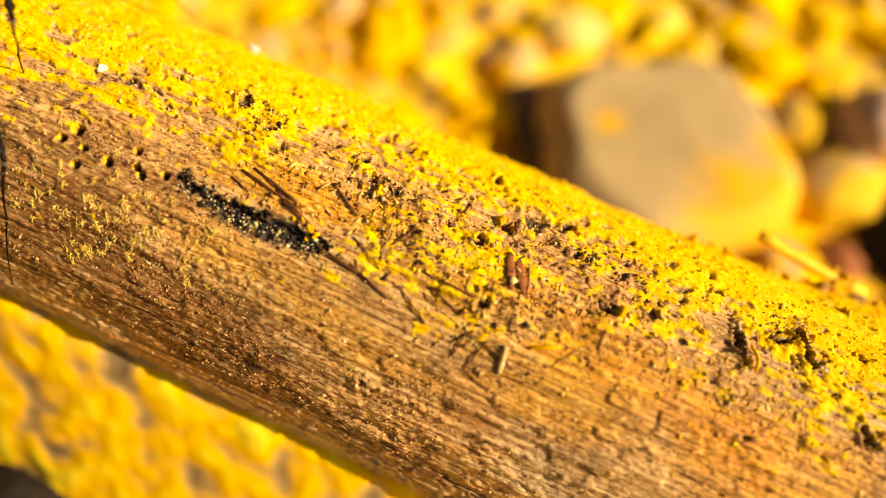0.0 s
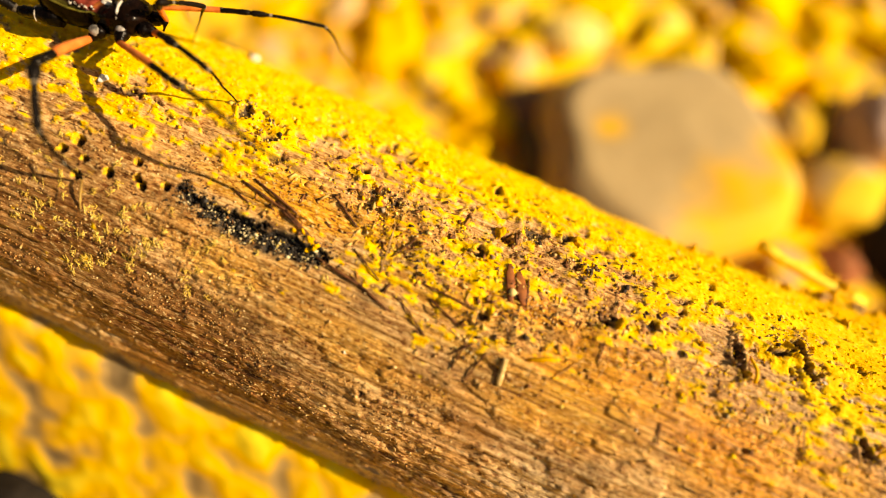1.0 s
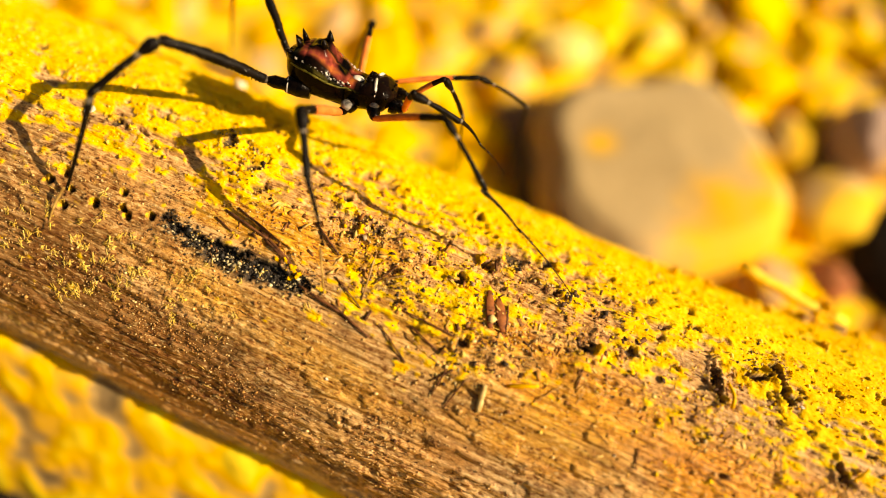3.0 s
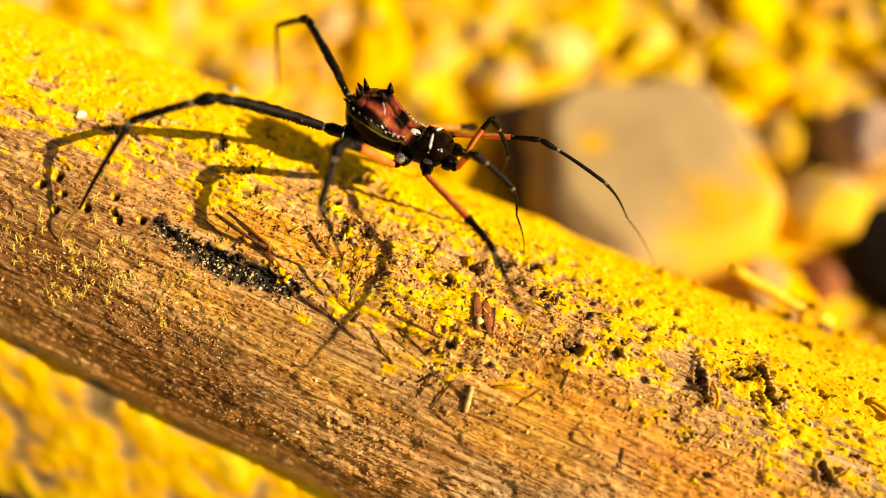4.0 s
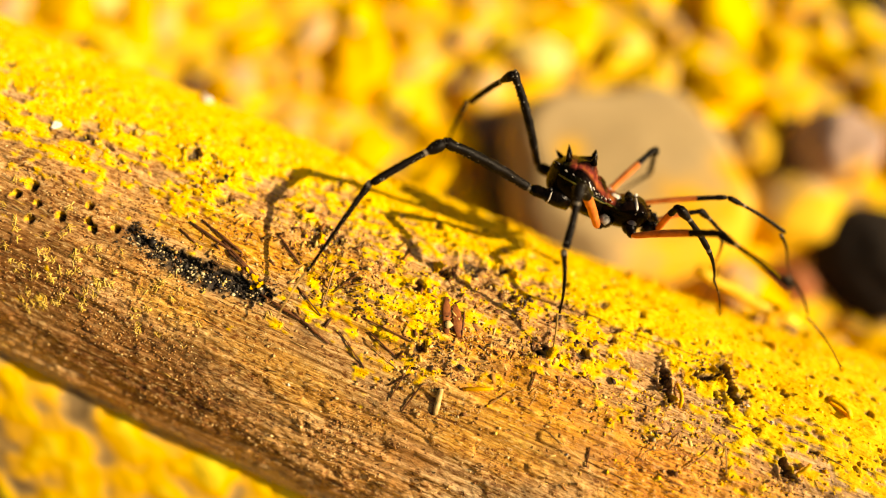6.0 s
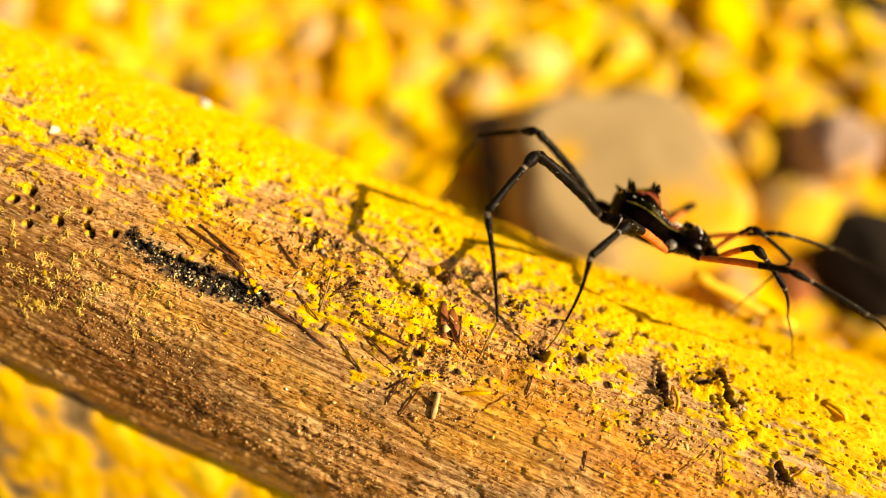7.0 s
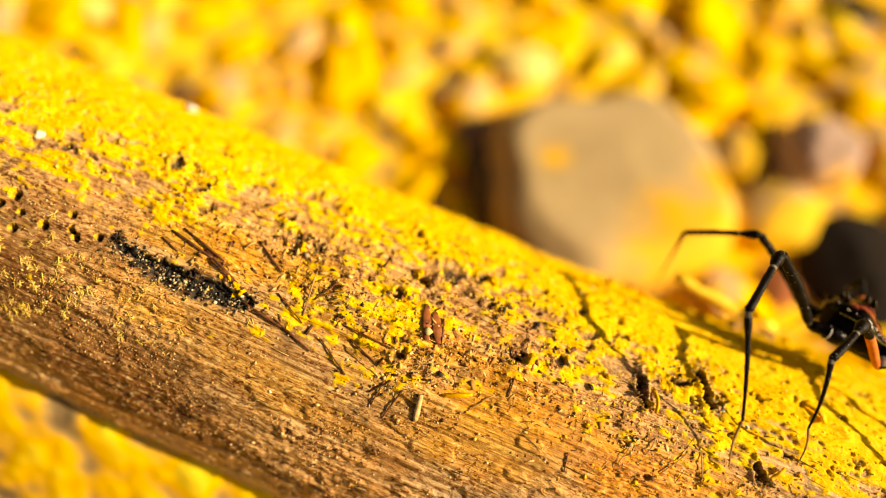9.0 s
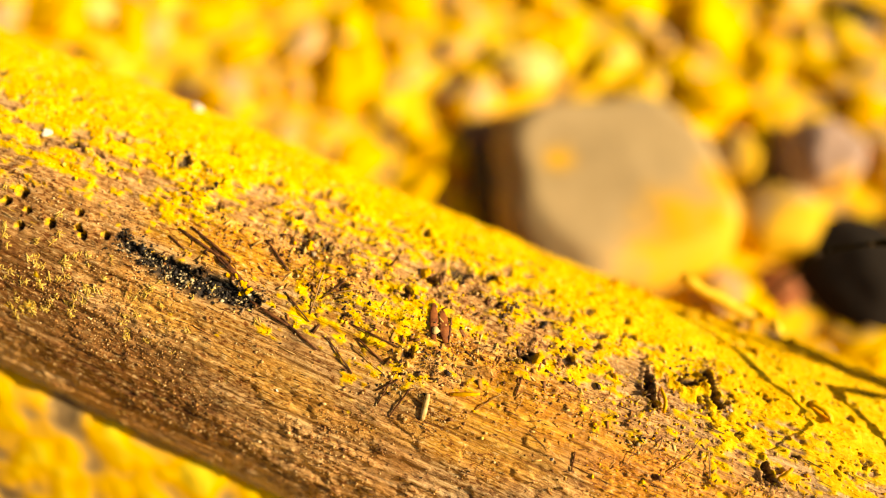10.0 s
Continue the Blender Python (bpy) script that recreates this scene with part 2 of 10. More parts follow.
def branch_surface(S, arc):
    """Radius, crust, and charring with painted recess shade, at places along (m) and round the branch (m of arc)."""
    th = np.degrees(arc / 0.018)
    crust = crust_of(S, arc)
    r = radius(S) + 0.0005 * (fbm(S * 28, arc * 28, 21) - 0.5) * 2
    r = r + 0.001 * along(RIDGE, S, 1) * ramp01(-th, 22, 48)
    fibre = fbm(S * 45, arc * 1900, 31, 4, 0.65)
    coarse = fbm(S * 30, arc * 420, 35, 3)
    rag = fbm(S * 700, arc * 1300, 33, 4, 0.6)
    grit = fbm(S * 1500, arc * 2700, 39, 2, 0.7)
    r = r + 0.00052 * (fibre - 0.5) + 0.0003 * (coarse - 0.5) + 0.00024 * (grit - 0.5) * ramp01(fbm(S * 120, arc * 170, 43, 2), 0.25, 0.6) + 0.0004 * (rag - 0.5) * (1 - 0.6 * ramp01(S, 0.008, 0.018)) * ramp01(fbm(S * 70, arc * 90, 37), 0.3, 0.6)
    band = np.exp(-((th - along(CRUST_EDGE, S, 1) - 10) / 14) ** 2) * ramp01(S, -0.022, -0.01) * (1 - ramp01(S, 0.012, 0.022))
    r = r + band * 0.0009 * (fbm(S * 420, arc * 620, 67, 4, 0.62) - 0.45)
    flake = ramp01(fbm(S * 260, arc * 700, 61, 3), 0.62, 0.68)
    r = r + 0.00018 * flake
    lift = 0.00012 + 0.0006 * fbm(S * 420, arc * 760, 41, 5, 0.62) * fbm(S * 190, arc * 210, 45, 2)
    inner = along(CRUST_EDGE, S, 1) - th
    r = r + crust * lift * (0.25 + 0.75 * ramp01(inner, -4, 16))
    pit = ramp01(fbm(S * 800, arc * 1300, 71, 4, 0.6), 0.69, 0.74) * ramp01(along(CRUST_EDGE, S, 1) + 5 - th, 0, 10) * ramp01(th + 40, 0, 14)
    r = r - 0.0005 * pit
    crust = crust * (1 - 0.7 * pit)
    # Pits are darkened with painted shade.
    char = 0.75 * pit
    wob = 0.00022 * (fbm(S * 1100, arc * 1300, 81, 4, 0.65) - 0.5) * 2.6
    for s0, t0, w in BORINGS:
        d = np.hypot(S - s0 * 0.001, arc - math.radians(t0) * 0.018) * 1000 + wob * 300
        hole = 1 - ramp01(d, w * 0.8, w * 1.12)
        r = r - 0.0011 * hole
        # Lit wall painted yellow, the rest of the hole painted dark as shade.
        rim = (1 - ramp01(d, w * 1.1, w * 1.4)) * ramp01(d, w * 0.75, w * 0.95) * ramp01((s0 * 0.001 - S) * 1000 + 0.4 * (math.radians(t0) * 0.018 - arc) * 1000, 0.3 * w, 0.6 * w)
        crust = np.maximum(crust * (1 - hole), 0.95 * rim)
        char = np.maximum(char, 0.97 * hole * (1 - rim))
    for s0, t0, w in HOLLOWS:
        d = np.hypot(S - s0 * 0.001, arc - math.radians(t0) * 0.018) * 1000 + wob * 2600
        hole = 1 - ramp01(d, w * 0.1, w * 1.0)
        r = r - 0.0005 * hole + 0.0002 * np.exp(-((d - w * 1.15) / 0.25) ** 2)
        # The hollow's inside gets its shade from colour.
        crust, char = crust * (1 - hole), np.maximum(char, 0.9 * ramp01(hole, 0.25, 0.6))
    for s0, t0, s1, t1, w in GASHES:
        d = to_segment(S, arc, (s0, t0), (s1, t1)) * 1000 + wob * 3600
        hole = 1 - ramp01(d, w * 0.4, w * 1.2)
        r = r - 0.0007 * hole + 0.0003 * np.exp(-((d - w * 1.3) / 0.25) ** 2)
        # Shade is painted into the gash too.
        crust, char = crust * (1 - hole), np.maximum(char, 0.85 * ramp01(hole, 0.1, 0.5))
    for a, b in zip(CHAR, CHAR[1:]):
        w = 0.5 * (a[2] + b[2])
        d = to_segment(S, arc, a, b) * 1000 + wob * 2800
        hole = 1 - ramp01(d, w * 0.6, w * 1.1)
        r = np.minimum(r, radius(S) + 0.0003 - 0.0008 * hole + 0.0009 * (rag - 0.45) * hole + (1 - hole))
        crust, char = crust * (1 - hole * (fbm(S * 1400, arc * 1400, 85, 2) < 0.66)), np.maximum(char, hole)
    return r, crust, char


# Dirt on the wood with painted shade among it, and stretches bleached to orange: mm along, degrees, half length in mm,
# half width in degrees, strength.
# Rows at 58 to 67 degrees paint the dark edge of the shaded underside.
STAINS_AND_SHADE = ((-26, 46, 18, 15, 0.75), (-33, 58, 9, 9, 0.9), (-26, 62, 8, 9, 0.9), (-17, 60, 9, 6, 0.8), (-8, 63, 9, 5, 0.75), (1, 67, 9, 5, 0.45), (-40, 42, 9, 12, 0.95), (-33, 42, 12, 13, 0.95), (-34, 22, 12, 12, 0.5), (-22, 48, 12, 11, 0.9), (-10, 52, 10, 9, 0.6), (-14, 36, 8, 10, 0.3), (-4, 12, 6, 7, 0.4), (-40, 30, 7, 9, 0.4))
OCHRES = ((-8, 34, 10, 10, 0.55), (-20, 29, 9, 8, 0.6), (14, 15, 14, 12, 1.0), (28, 22, 13, 14, 1.0), (2, 10, 7, 8, 0.9), (-9, 4, 6, 8, 0.8), (10, 28, 11, 9, 0.8), (-15, 6, 8, 8, 1.0), (-4, 14, 7, 7, 0.8), (38, 30, 10, 14, 0.9))
# Bounce light painted as a pale strip along the underside, and two paler patches.
BOUNCE_LIT = ((-45, 86, 14, 12, 0.9), (-30, 86, 14, 11, 0.9), (-16, 84, 14, 11, 0.9), (-2, 83, 14, 11, 0.9), (12, 82, 14, 12, 0.9), (26, 60, 14, 12, 0.4), (10, 55, 10, 10, 0.5))


def blots(table, S, arc, seed):
    th = np.degrees(arc / 0.018)
    ragged = 1.7 * (fbm(S * 170, arc * 420, seed, 4, 0.6) - 0.5) * 2
    total = 0 * S
    for s0, t0, ls, lt, k in table:
        d = np.hypot((S * 1000 - s0) / ls, (th - t0) / lt) + ragged * 0.5
        total = np.maximum(total, k * (1 - ramp01(d, 0.35, 1.25)))
    return total


def build_branch():
    near_s = np.arange(-0.064, 0.066, 0.00013)
    s = np.concatenate([np.linspace(-0.32, -0.065, 60), near_s, np.linspace(0.067, 0.16, 30)])
    near_th = np.arange(-72, 104, 0.42)
    th = np.concatenate([near_th, np.linspace(104, 288, 50)[:-1]])
    S, TH = np.meshgrid(s, th, indexing="ij")
    ang = np.radians(TH)
    r, crust, char = branch_surface(S, ang * 0.018)
    verts = np.stack([S, -r * np.sin(ang), r * np.cos(ang)], -1).reshape(-1, 3)
    ni, nj = S.shape
    i, j = np.meshgrid(np.arange(ni - 1), np.arange(nj), indexing="ij")
    k = (j + 1) % nj
    quads = np.stack([i * nj + j, i * nj + k, (i + 1) * nj + k, (i + 1) * nj + j], -1).reshape(-1, 4)
    me = bpy.data.meshes.new("branch")
    me.vertices.add(len(verts))
    me.vertices.foreach_set("co", verts.ravel())
    me.loops.add(quads.size)
    me.loops.foreach_set("vertex_index", quads.ravel().astype(np.int32))
    me.polygons.add(len(quads))
    me.polygons.foreach_set("loop_start", np.arange(0, quads.size, 4, dtype=np.int32))
    me.polygons.foreach_set("use_smooth", np.ones(len(quads), bool))
    me.update(calc_edges=True)
    arc = ang * 0.018
    for name, values in (("crust", crust), ("char", char), ("darkening", blots(STAINS_AND_SHADE, S, arc, 111)), ("ochre", blots(OCHRES, S, arc, 121)), ("bounce_light", blots(BOUNCE_LIT, S, arc, 131))):
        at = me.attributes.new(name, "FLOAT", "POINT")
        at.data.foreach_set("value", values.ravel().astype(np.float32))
    me.materials.append(branch_material())
    ob = new("branch", me)
    ob.matrix_world = BRANCH
    return tagged(ob, "weathered dead branch with yellow lichen crust, lying on gravel", "branch")


branch = build_branch()


def place(s, arc, lift=0.0):
    """Points on the branch's skin, in its own space, with the skin's normals."""
    r = branch_surface(s, arc)[0] + lift
    a = arc / 0.018
    out = np.stack([np.zeros_like(s), -np.sin(a), np.cos(a)], -1)
    return np.stack([s, np.zeros_like(s), np.zeros_like(s)], -1) + out * r[:, None], out


def turned(rng, count):
    """Random rotations."""
    q = rng.normal(size=(count, 4))
    q /= np.linalg.norm(q, axis=1, keepdims=True)
    w, x, y, z = q.T
    return np.stack([np.stack([1 - 2 * (y * y + z * z), 2 * (x * y - z * w), 2 * (x * z + y * w)], -1),
                     np.stack([2 * (x * y + z * w), 1 - 2 * (x * x + z * z), 2 * (y * z - x * w)], -1),
                     np.stack([2 * (x * z - y * w), 2 * (y * z + x * w), 1 - 2 * (x * x + y * y)], -1)], 1)


CRUMB = np.array([[1, 0, 0], [-1, 0, 0], [0, 1, 0], [0, -1, 0], [0, 0, 1], [0, 0, -1]], float)
CRUMB_FACES = np.array([[0, 2, 4], [2, 1, 4], [1, 3, 4], [3, 0, 4], [2, 0, 5], [1, 2, 5], [3, 1, 5], [0, 3, 5]])
SLIVER = np.array([[-1, -1, 0], [-1, 1, 0], [-1, 0, 1], [1, -0.6, 0], [1, 0.6, 0], [1, 0, 0.8]], float)
SLIVER_FACES = np.array([[0, 2, 1], [3, 4, 5], [0, 3, 5], [0, 5, 2], [1, 2, 5], [1, 5, 4], [0, 1, 4], [0, 4, 3]])


def scatter(name, s, arc, sizes, material, label, seed, flat=None):
    """Many small bits on the branch's skin as one mesh: crumbs turned at random, or slivers that lie flat at the angles given."""
    rng = np.random.default_rng(seed)
    n = len(s)
    at, out = place(s, arc)
    if flat is None:
        shape, faces = CRUMB, CRUMB_FACES
        local = shape[None] * (1 + 0.45 * rng.uniform(-1, 1, (n, 6, 1))) * sizes[:, None, :]
        local = np.einsum("nij,nkj->nki", turned(rng, n), local) + out[:, None, :] * (sizes.min(1) * 0.35)[:, None, None]
    else:
        shape, faces = SLIVER, SLIVER_FACES
        x = np.stack([np.cos(flat), *(-np.sin(flat) * (np.stack([-out[:, 2], out[:, 1]])))], -1)
        tilt = rng.normal(0, 0.12, n)
        x = x + out * tilt[:, None]
        x /= np.linalg.norm(x, axis=1, keepdims=True)
        y = np.cross(out, x)
        y /= np.linalg.norm(y, axis=1, keepdims=True)
        z = np.cross(x, y)
        basis = np.stack([x, y, z], 2)
        local = np.einsum("nij,nkj->nki", basis, shape[None] * sizes[:, None, :])
        local += out[:, None, :] * (np.abs(tilt) * sizes[:, 0] * 0.8)[:, None, None]
    verts = (at[:, None, :] + local).reshape(-1, 3)
    tris = (faces[None] + (np.arange(n) * 6)[:, None, None]).reshape(-1, 3)
    me = bpy.data.meshes.new(name)
    me.vertices.add(len(verts))
    me.vertices.foreach_set("co", verts.ravel())
    me.loops.add(tris.size)
    me.loops.foreach_set("vertex_index", tris.ravel().astype(np.int32))
    me.polygons.add(len(tris))
    me.polygons.foreach_set("loop_start", np.arange(0, tris.size, 3, dtype=np.int32))
    me.update(calc_edges=True)
    me.materials.append(material)
    ob = new(name, me)
    ob.parent = branch
    return tagged(ob, label, kind="stuff")


def island_material(name, stops, rough=0.7):
    n = Nodes(name)
    return n.finish(n.ramp(n.add("ShaderNodeNewGeometry").outputs["Random Per Island"], stops), rough, 0.35)


# Heaps of rubble on the branch: mm along, degrees round, half length in mm, half width in degrees, pieces.
RUBBLE = ((-21, -9, 1.6, 6, 170), (-23.4, -14, 1.2, 4, 90), (-8.6, -4, 2.0, 5, 190), (3.9, -13, 1.4, 4, 90), (8.5, -8, 1.3, 4, 100), (3.7, 15, 2.2, 6, 200),
          (2, 23, 1.6, 6, 110), (3.0, 5, 2.2, 5, 150), (12, -11, 1.8, 5, 90), (27, -13, 2.0, 5, 120), (22.9, 13, 0.9, 3, 60), (-3, 8, 3.5, 6, 200), (-12, 17, 2.2, 4, 120), (34.5, 8, 1.2, 4, 80))


def strew_debris():
    rng = np.random.default_rng(11)
    s, arc = rng.uniform(-0.06, 0.062, 150000), np.radians(rng.uniform(-64, 88, 150000)) * 0.018
    crust = crust_of(s, arc)
    th = np.degrees(arc / 0.018)
    lichen = crust_material()
    keep = (crust > 0.4) & (rng.uniform(size=len(s)) < 0.26)
    size = rng.lognormal(math.log(0.00005), 0.55, keep.sum())[:, None] * rng.uniform(0.6, 1.4, (keep.sum(), 3))
    scatter("lichen_crumb", s[keep], arc[keep], size, lichen, "loose yellow lichen crumbs", 1)
    depth = th - along(CRUST_EDGE, s, 1)
    keep = (crust < 0.6) & (rng.uniform(size=len(s)) < 0.6 * np.exp(-((depth - 2) / 14) ** 2) * ramp01(s, -0.024, -0.008) * ramp01(fbm(s * 500, arc * 900, 97, 3), 0.4, 0.6))
    size = rng.lognormal(math.log(0.00005), 0.45, keep.sum())[:, None] * rng.uniform(0.6, 1.6, (keep.sum(), 3))
    scatter("lichen_fleck", s[keep], arc[keep], size, lichen, "fine yellow lichen flecks on bare wood", 12)
    chance = np.interp(depth, [-10, 2, 25, 60, 90], [0.0, 0.5, 0.4, 0.26, 0.05]) * (0.25 + 1.5 * ramp01(fbm(s * 160, arc * 240, 91, 3), 0.42, 0.62)) * (1 - 0.7 * (1 - ramp01(s, -0.03, -0.02)) * (1 - ramp01(th, 24, 34))) * (1 - 0.75 * ramp01(s, 0.008, 0.018) * (1 - ramp01(th, 40, 55)))
    keep = (crust < 0.3) & (rng.uniform(size=len(s)) < chance)
    size = rng.lognormal(math.log(0.000055), 0.42, keep.sum())[:, None] * rng.uniform(0.6, 1.5, (keep.sum(), 3))
    dust = island_material("wood_dust", [(0.0, (0.07, 0.025, 0.01)), (0.35, (0.3, 0.13, 0.035)), (0.65, (0.52, 0.28, 0.08)), (0.9, (0.7, 0.48, 0.2)), (1.0, (0.85, 0.66, 0.34))])
    scatter("wood_dust", s[keep], arc[keep], size, dust, "pale and yellow specks of wood dust", 2)
    keep = rng.uniform(size=len(s)) < 0.02 * (0.15 + 1.6 * ramp01(fbm(s * 110, arc * 130, 95, 2), 0.45, 0.6)) * (depth > -12)
    n = keep.sum()
    size = np.stack([rng.lognormal(math.log(0.00036), 0.5, n), rng.uniform(0.000016, 0.000042, n), rng.uniform(0.00002, 0.00005, n)], -1)
    loose = np.exp(-((depth[keep] - 9) / 12) ** 2)
    angle = np.where(rng.uniform(size=n) > 0.6 * loose, rng.normal(0, 0.1, n), rng.uniform(-1.5, 1.5, n))
    fibre = island_material("wood_fibres", [(0.0, (0.03, 0.012, 0.006)), (0.4, (0.12, 0.05, 0.02)), (0.65, (0.4, 0.2, 0.06)), (0.85, (0.7, 0.48, 0.2)), (1.0, (0.85, 0.6, 0.1))], 0.6)
    scatter("wood_fibre", s[keep], arc[keep], size, fibre, "dark and straw-coloured wood fibres", 3, angle)
    keep = rng.uniform(size=len(s)) < 0.075 * np.exp(-((depth - 9) / 11) ** 2) * ramp01(s, -0.024, -0.012) * (1 - 0.7 * ramp01(s, 0.012, 0.022))
    n = keep.sum()
    size = np.stack([np.minimum(rng.lognormal(math.log(0.00024), 0.4, n), 0.0005), rng.lognormal(math.log(0.00014), 0.35, n), rng.uniform(0.00001, 0.00003, n)], -1)
    flakes = island_material("bark_flakes", [(0.0, (0.05, 0.018, 0.007)), (0.25, (0.2, 0.075, 0.02)), (0.5, (0.45, 0.19, 0.03)), (0.78, (0.6, 0.34, 0.08)), (1.0, (0.85, 0.6, 0.2))], 0.65)
    scatter("bark_flake", s[keep], arc[keep], size, flakes, "brown and orange flakes of bark", 6, rng.uniform(-1.6, 1.6, n))
    many = [q[4] for q in RUBBLE]
    n = sum(many)
    s = (np.repeat([q[0] for q in RUBBLE], many) + rng.normal(0, 0.6, n) * np.repeat([q[2] for q in RUBBLE], many)) * 0.001
    arc = np.radians(np.repeat([q[1] for q in RUBBLE], many) + rng.normal(0, 0.6, n) * np.repeat([q[3] for q in RUBBLE], many)) * 0.018
    size = rng.lognormal(math.log(0.000068), 0.5, n)[:, None] * rng.uniform(0.4, 1.7, (n, 3))
    rubble = island_material("wood_rubble", [(0.0, (0.02, 0.012, 0.008)), (0.3, (0.08, 0.045, 0.025)), (0.5, (0.34, 0.15, 0.035)), (0.66, (0.4, 0.32, 0.2)), (0.8, (0.85, 0.6, 0.08)), (1.0, (0.8, 0.62, 0.3))], 0.65)
    scatter("wood_rubble", s, arc, size, rubble, "dark, tan and yellow rubble of rotten wood", 14)
    home_s, home_th = rng.normal(-0.028, 0.0065, 95), rng.normal(34, 7, 95)
    n = 95 * 8
    s = np.repeat(home_s, 8) + rng.normal(0, 0.00016, n)
    arc = np.radians(np.repeat(home_th, 8)) * 0.018 + rng.normal(0, 0.00016, n)
    size = np.stack([rng.uniform(0.00016, 0.00036, n), rng.uniform(0.00003, 0.00006, n), rng.uniform(0.00003, 0.00006, n)], -1)
    tuft = island_material("yellow_tufts", [(0.0, (0.5, 0.32, 0.06)), (0.5, (0.72, 0.5, 0.08)), (1.0, (0.88, 0.68, 0.2))], 0.8)
    scatter("lichen_tuft", s, arc, size, tuft, "small star-shaped yellow lichen tufts", 8, rng.uniform(-3, 3, n))
    s = np.interp(rng.uniform(size=380), np.linspace(0, 1, 8), [q[0] for q in CHAR]) * 0.001
    arc = np.radians(along(CHAR, s, 1)) * 0.018 + rng.normal(0, 0.0005, 380)
    size = rng.lognormal(math.log(0.00009), 0.45, 380)[:, None] * rng.uniform(0.6, 1.4, (380, 3))
    lumps = rng.lognormal(math.log(0.0001), 0.35, 380)[:, None] * rng.uniform(0.6, 1.4, (380, 3))
    soot = island_material("char_lumps", [(0.0, (0.008, 0.006, 0.005)), (0.8, (0.03, 0.022, 0.015)), (1.0, (0.1, 0.07, 0.04))], 0.6)
    scatter("char_lump", s + rng.normal(0, 0.0003, 380), arc + rng.normal(0, 0.00035, 380), lumps, soot, "crumbling black lumps of charred wood", 9)
    pale = island_material("char_grains", [(0.0, (0.015, 0.012, 0.01)), (0.4, (0.04, 0.035, 0.03)), (0.6, (0.5, 0.4, 0.22)), (1.0, (0.9, 0.78, 0.45))], 0.5)
    scatter("char_grain", s, arc + 0.0002, size, pale, "black and pale grains in the charred hollow", 4)


strew_debris()


def skin(s, th, lift=0.0):
    """A world place on the branch's skin at s mm and th degrees, lift mm above it, and the normal there."""
    at, out = place(np.array([s * 0.001]), np.array([math.radians(th) * 0.018]), lift * 0.001)
    return BRANCH @ Vector(at[0]), (BRANCH.to_3x3() @ Vector(out[0])).normalized()


def bit_material(name, dark, light):
    n = Nodes(name)
    grain = n.noise(n.coords((1, 1, 1)), 1500.0, 4, 0.65)
    n.bump(grain, 0.00008, 0.7)
    return n.finish(n.ramp(grain, [(0.35, dark), (0.65, light)]), 0.65, 0.3)


def strip(name, a, b, width, thick, material, label, category, lifts=(0.05, 0.05), bow=0.0, seed=0, blunt=0.75):
    """A flat splinter that follows the skin from a to b (mm, degrees); width and thickness in mm."""
    rng = random.Random(seed)
    steps = 9
    bm = bmesh.new()
    rings = []
    middle = skin(0.5 * (a[0] + b[0]), 0.5 * (a[1] + b[1]))[0]
    spots = []
    for i in range(steps):
        u = i / (steps - 1)
        lift = lifts[0] + (lifts[1] - lifts[0]) * u + bow * math.sin(math.pi * u)
        spots.append(skin(a[0] + (b[0] - a[0]) * u, a[1] + (b[1] - a[1]) * u, lift))
    for i, (p, up) in enumerate(spots):
        u = i / (steps - 1)
        smooth = sum((spots[min(max(i + k, 0), steps - 1)][0] for k in (-1, 0, 1)), Vector()) / 3
        p = smooth if 0 < i < steps - 1 else p
        way = (spots[min(i + 1, steps - 1)][0] - spots[max(i - 1, 0)][0]).normalized()
        side = up.cross(way).normalized()
        up = way.cross(side)
        w = width * (blunt + (1 - blunt) * math.sin(math.pi * (0.02 + 0.96 * u))) * rng.uniform(0.85, 1.15) * 0.0005
        h = thick * 0.001 * rng.uniform(0.85, 1.15)
        rings.append([bm.verts.new(p - middle + side * x * w + up * z * h) for x, z in ((-1, 0.1), (-0.7, 0.85), (0.0, 1.0), (0.75, 0.8), (1, 0.1), (0.5, -0.2), (-0.5, -0.2))])
    for q, r in zip(rings, rings[1:]):
        for k in range(7):
            bm.faces.new((q[k], q[(k + 1) % 7], r[(k + 1) % 7], r[k]))
    bm.faces.new(rings[0][::-1])
    bm.faces.new(rings[-1])
    bmesh.ops.recalc_face_normals(bm, faces=bm.faces[:])
    ob = new(name, mesh_of(bm, name, material))
    ob.location = middle
    return tagged(ob, label, category)


def grain(s, th, size, material, label, seed, lift=0.0):
    me = stone_mesh("grain", (1.0, 0.8, 0.6), material, seed, 0.55, 3)
    ob = new("grain", me)
    p = skin(s, th, size * 0.12 + lift)[0]
    ob.matrix_world = Matrix.Translation(p) @ pose(0, 0, 0, seed * 40, seed * 25, seed * 70) @ Matrix.Scale(size * 0.001, 4)
    return tagged(ob, label, "grain")


